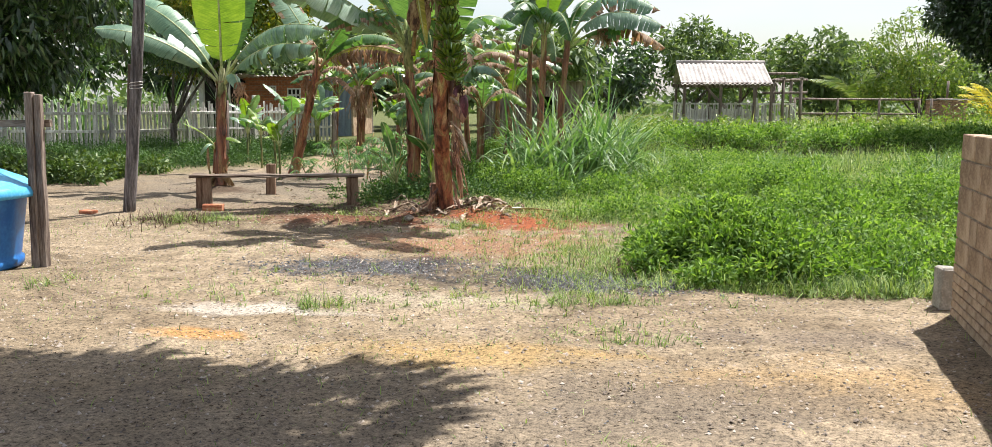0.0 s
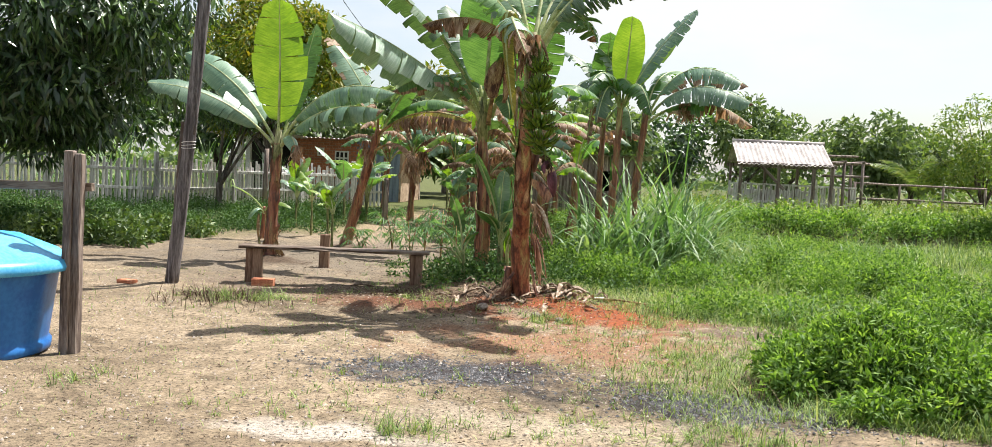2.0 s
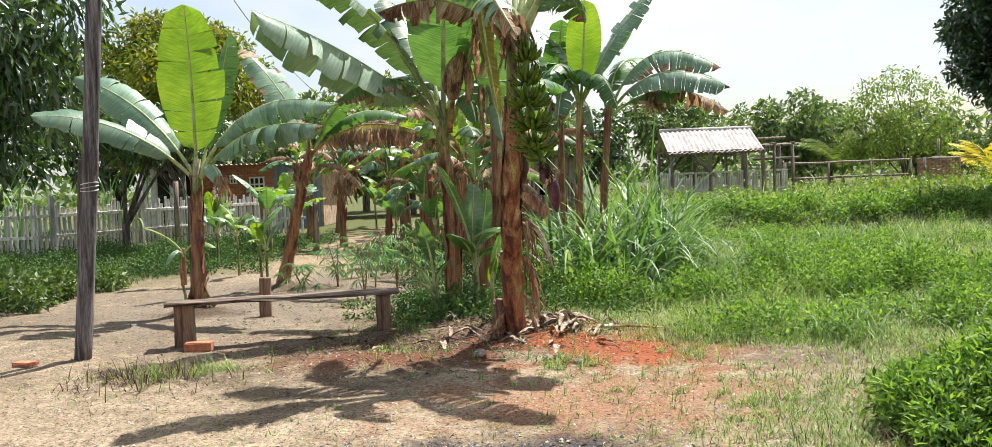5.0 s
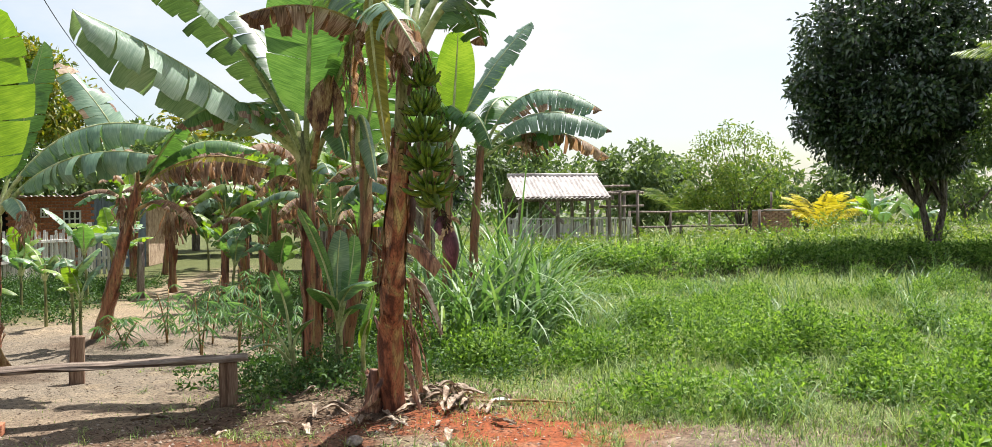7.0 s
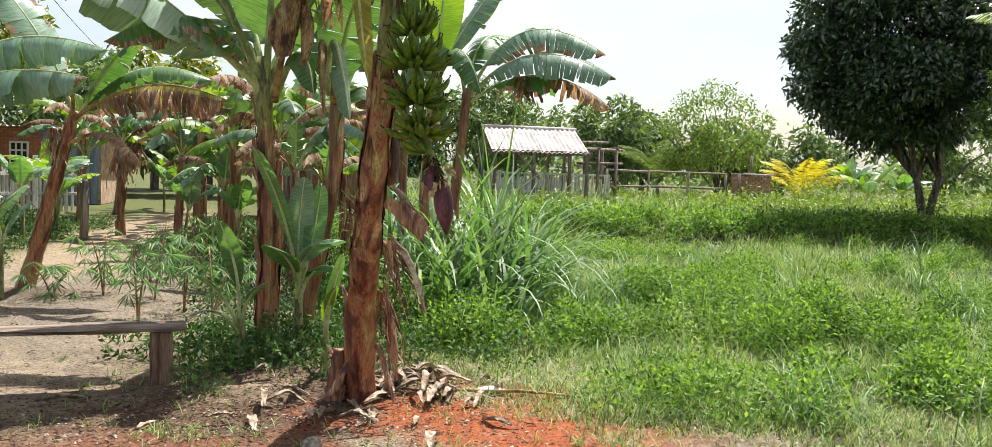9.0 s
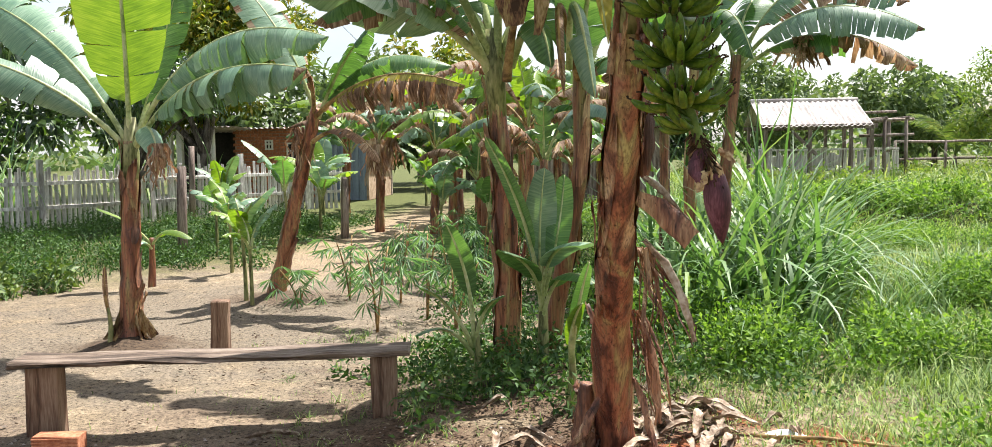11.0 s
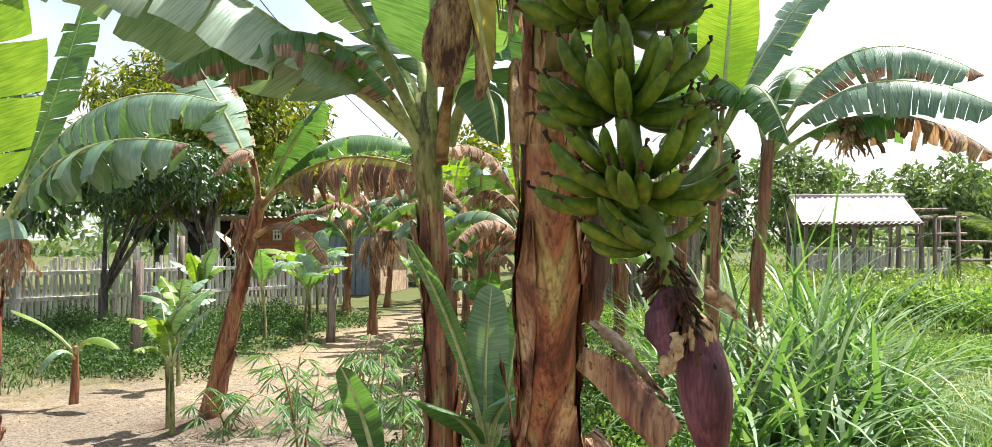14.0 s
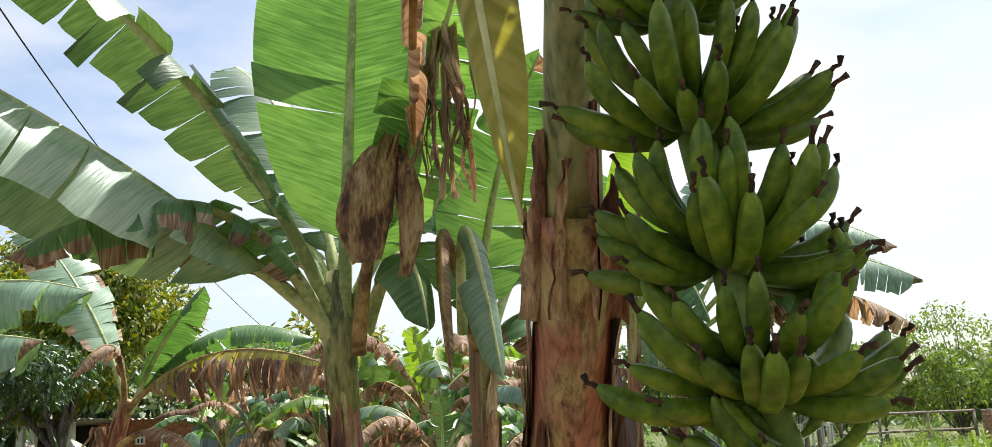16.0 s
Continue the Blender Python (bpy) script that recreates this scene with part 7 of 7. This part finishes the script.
g = np.random.default_rng(51)
for k, (x, y, h) in enumerate([(0.25, 17.6, 1.25), (0.75, 17.3, 1.15), (0.6, 18.3, 1.5), (1.2, 18.4, 1.4), (0.2, 18.9, 1.5), (1.0, 19.2, 1.7), (1.6, 19.4, 1.7), (1.4, 20.3, 2.2), (1.9, 20.5, 1.6), (0.6, 20.6, 1.9), (1.9, 21.8, 2.2), (1.4, 21.8, 2.5), (0.1, 21.6, 1.9), (1.7, 17.4, .8), (2.3, 18.6, .8), (3.0, 19.6, .7), (4.2, 18.2, .7), (5.4, 19.9, .75), (6.6, 18.4, .8), (3.7, 21.5, .75), (5.0, 22.5, .75), (7.6, 20.6, .8), (8.6, 22.8, .8), (10.2, 24.2, .9), (11.8, 26.0, .9), (0.9, 16.6, .7), (-13.2, 28.6, 2.3), (-15.2, 28.4, 2.3), (-17.4, 28.3, 2.2), (-11.6, 30.6, 2.2), (-14.2, 29.4, 2.4), (-10.6, 33.2, 1.9)]):
    tall_clump(x, y, h * (.95 if 1.3 < x < 3 and h > 1 else 1.2 if h > 1 else 1), 56 if h > 1 else 50, 600 + k, .062 if h > 1 else .022)


for k in range(46):
    y = float(g.uniform(12.5, 27))
    x = float(field_edge(y)) + .9 + float(g.random()) * (4 + (y - 10) * .5)
    tall_clump(x, y, float(g.uniform(.35, .6)), 46, 700 + k, .017)


def build_yard_tufts():
    g = np.random.default_rng(61)
    P, L = [], []
    # x, y, spread, tufts, blade height
    for x, y, s, n, h in [(-3.55, 12.75, .42, 60, .15), (-3.2, 12.95, .25, 40, .16), (-0.75, 8.5, .2, 26, .15), (-0.2, 8.8, .55, 36, .09), (0.5, 9.1, .5, 30, .09), (1.1, 8.9, .3, 60, .15), (1.3, 9.3, .6, 40, .09), (1.5, 12.3, .7, 120, .07), (1.2, 10.9, .5, 90, .09), (1.47, 7.96, .3, 30, .08), (-0.18, 12.9, .3, 50, .13), (-1.6, 9.0, .4, 26, .09), (0.9, 10.0, .5, 40, .1), (-0.5, 11.2, .9, 46, .07), (-2.0, 11.0, .9, 30, .06), (1.5, 8.0, .25, 14, .09), (-2.4, 13.9, .7, 36, .1), (-1.6, 13.4, .5, 36, .12), (-0.4, 12.7, .6, 40, .1), (0.6, 12.2, .6, 60, .09), (1.2, 11.5, .4, 60, .13), (0.9, 13.2, .3, 50, .12), (1.4, 5.9, .12, 9, .07), (-1.0, 9.8, .6, 30, .07), (-1.9, 14.9, .4, 40, .12), (-1.6, 15.6, .5, 50, .16), (-2.3, 16.8, .5, 30, .12), (-0.2, 14.9, .35, 30, .14), (-3.1, 9.15, .2, 12, .12), (-2.9, 17.3, .4, 20, .1)]:
        for k in range(n):
            cx, cy = g.normal(x, s * .7), g.normal(y, s * .6)
            m = int(g.integers(5, 14))
            q = np.stack([g.normal(cx, .02, m), g.normal(cy, .02, m)], -1)
            P.append(np.column_stack([q, lay(q[:, 0], q[:, 1]) - .005]))
            L.append(h * g.uniform(.5, 1.4, m))
    P, L = np.vstack(P), np.concatenate(L)
    V, F = blades(P, L, .0055 * g.uniform(.7, 1.4, len(P)), 1.4, 6, 3, 1.15)
    solo("yard_tufts", plain_mesh("yard_tufts", V, F, GRASS), (0, 0, 0), "small grass tufts scattered over the bare soil", "grass tufts", kind="stuff")
    n = 15000
    x, y = g.uniform(-6, 4, n), g.uniform(4.5, 15.5, n)
    keep = (g.random(n) < .2 + .8 * (wave(x, y, 1.6, .4) > .52))
    x, y = x[keep], y[keep]
    V, F = blades(np.stack([x, y, lay(x, y) - .004], -1), g.uniform(.02, .075, len(x)), g.uniform(.003, .007, len(x)), 1.4, 7, 3, .9)
    solo("sparse_sprouts", plain_mesh("sparse_sprouts", V, F, GRASS), (0, 0, 0), "sparse short sprouts on the yard soil", "sprouts", kind="stuff")


build_yard_tufts()


def build_litter():
    g = np.random.default_rng(71)
    n = 9000
    cx = g.choice(4, n, p=[.30, .20, .15, .35])
    cen = np.array([(-0.7, 14.6), (-1.7, 13.7), (-2.6, 17.5), (-0.2, 9.5)])[cx]
    sp = np.array([(.75, .7), (.9, .5), (1.6, 1.8), (2.2, 2.4)])[cx]
    x, y = cen[:, 0] + g.normal(0, 1, n) * sp[:, 0], cen[:, 1] + g.normal(0, 1, n) * sp[:, 1]
    a = g.uniform(0, 6.28, n)
    L = g.uniform(.006, .026, n) * np.where(cx == 3, .6, 1)
    W = L * g.uniform(.15, .45, n)
    z = lay(x, y) + g.uniform(.006, .02, n)
    d, s = np.stack([np.cos(a), np.sin(a), g.normal(0, .2, n)], -1), np.stack([-np.sin(a), np.cos(a), g.normal(0, .3, n)], -1)
    c = np.stack([x, y, z], -1)
    V = np.stack([c - d * L[:, None], c - s * W[:, None] + [0, 0, .006], c + d * L[:, None], c + s * W[:, None] + [0, 0, .004]], 1).reshape(-1, 3)
    o = np.arange(n)[:, None] * 4
    solo("leaf_litter", plain_mesh("leaf_litter", V, np.vstack([o + [0, 1, 2], o + [0, 2, 3]]), LITTER), (0, 0, 0), "brown leaf litter and chips on the soil", "leaf litter", kind="stuff")
    # pebbles
    n = 30000
    x, y = g.uniform(-5.5, 4, n), 3.6 + 11 * g.random(n) ** 1.3
    r = .003 + .013 * g.random(n) ** 2.5
    k = np.array([(1, 0, 0), (0, 1, 0), (-1, 0, 0), (0, -1, 0), (0, 0, .8)], float)
    V = (np.stack([x, y, lay(x, y)], -1)[:, None] + r[:, None, None] * k * g.uniform(.6, 1.3, (n, 5, 1))).reshape(-1, 3)
    o = np.arange(n)[:, None] * 5
    F = np.vstack([o + [0, 1, 4], o + [1, 2, 4], o + [2, 3, 4], o + [3, 0, 4]])
    solo("gravel", plain_mesh("gravel", V, F, STONE), (0, 0, 0), "fine gravel scattered over the yard", "gravel", kind="stuff")
    n = 9000
    q = np.arange(n) % 5
    x = np.where(q == 0, g.normal(-0.8, .45, n), np.where(q < 3, g.normal(1.4, .42, n), g.uniform(-5, 4, n)))
    y = np.where(q == 0, g.normal(10.2, .25, n), np.where(q < 3, g.normal(9.75, .24, n), 3.6 + 9 * g.random(n) ** 1.3))
    r = g.uniform(.005, .018, n) * np.where(q < 3, 1, .55)
    V = (np.stack([x, y, lay(x, y) + .002], -1)[:, None] + r[:, None, None] * k * g.uniform(.6, 1.3, (n, 5, 1))).reshape(-1, 3)
    o = np.arange(n)[:, None] * 5
    F = np.vstack([o + [0, 1, 4], o + [1, 2, 4], o + [2, 3, 4], o + [3, 0, 4]])
    solo("charcoal_gravel", plain_mesh("charcoal_gravel", V, F, CHARCOAL), (0, 0, 0), "dark charcoal chips strewn in patches on the soil", "gravel", kind="stuff")


build_litter()
HUSKS = "bleached dry banana sheath lying on the ground"
g = np.random.default_rng(81)
for k in range(60):
    if k < 38:
        x, y = g.normal(-0.2, .28), g.normal(14.45, .3)
    else:
        x, y = g.normal(-0.75, .6), g.normal(14.0, .35)
    a = g.uniform(0, 6.28)
    ln = g.uniform(.1, .34)
    z = float(lay(x, y))
    d = np.array([math.cos(a), math.sin(a), 0])
    c = np.array([0, 0, .03 + .05 * g.random()])
    pts = [c - d * ln * .5 - [0, 0, .03], c + [0, 0, .02] + g.normal(0, .02, 3), c + d * ln * .5 - [0, 0, .02]]
    me = strip(None, "dry_sheath", pts, [.012, g.uniform(.02, .04), .008], HUSK, cup=g.uniform(.3, .9), seed=k)
    solo("dry_sheath", me, (x, y, z), HUSKS, "dry sheath", "dry sheaths round the stem")
for x, y, s, m, lab in [(-0.93, 13.2, .065, STONE, "pale round stone on the red soil"), (-0.1, 12.95, .045, STONE, "grey stone beside the banana plant"), (-0.35, 13.05, .05, STONE, "small grey stone on the red soil"), (3.0, 6.2, .04, STONE, "small stone on the yard soil")]:
    bm = bmesh.new()
    bmesh.ops.create_icosphere(bm, subdivisions=2, radius=s)
    for v in bm.verts:
        v.co *= 1 + .25 * noise.noise(v.co * 14 + Vector((x, y, 0)))
        v.co.z *= .6
    me = bpy.data.meshes.new("stone")
    bm.to_mesh(me)
    bm.free()
    me.materials.append(m)
    solo("stone", me, (x, y, float(lay(x, y)) + s * .35), lab, "stone")
solo("plastic_scrap", strip(None, "plastic_scrap", [(-.12, 0, .012), (-.03, .02, .03), (.05, 0, .02), (.12, .02, .012)], [.03, .06, .05, .02], PLASTIC, cup=.2, seed=3), (0.30, 14.45, float(lay(.3, 14.45))), "crumpled white plastic scrap by the stem", "scrap")
solo("stick", tube("stick", [(-.4, .1, .03), (0, .03, .045), (.42, -.05, .02)], [.014, .012, .008], PETIOLE_DRY, 7, .05, 1), (0.5, 14.35, float(lay(.5, 14.35))), "thin brown stick on the red soil", "stick")
solo("fallen_leaf", strip(None, "fallen_leaf", [(-.22, 0, .03), (0, .03, .06), (.2, 0, .02)], [.01, .05, .01], BLADE_BRIGHT, cup=.3, seed=3), (-1.75, 15.0, float(lay(-1.75, 15.0))), "yellowed leaf fallen by the bench", "leaf")
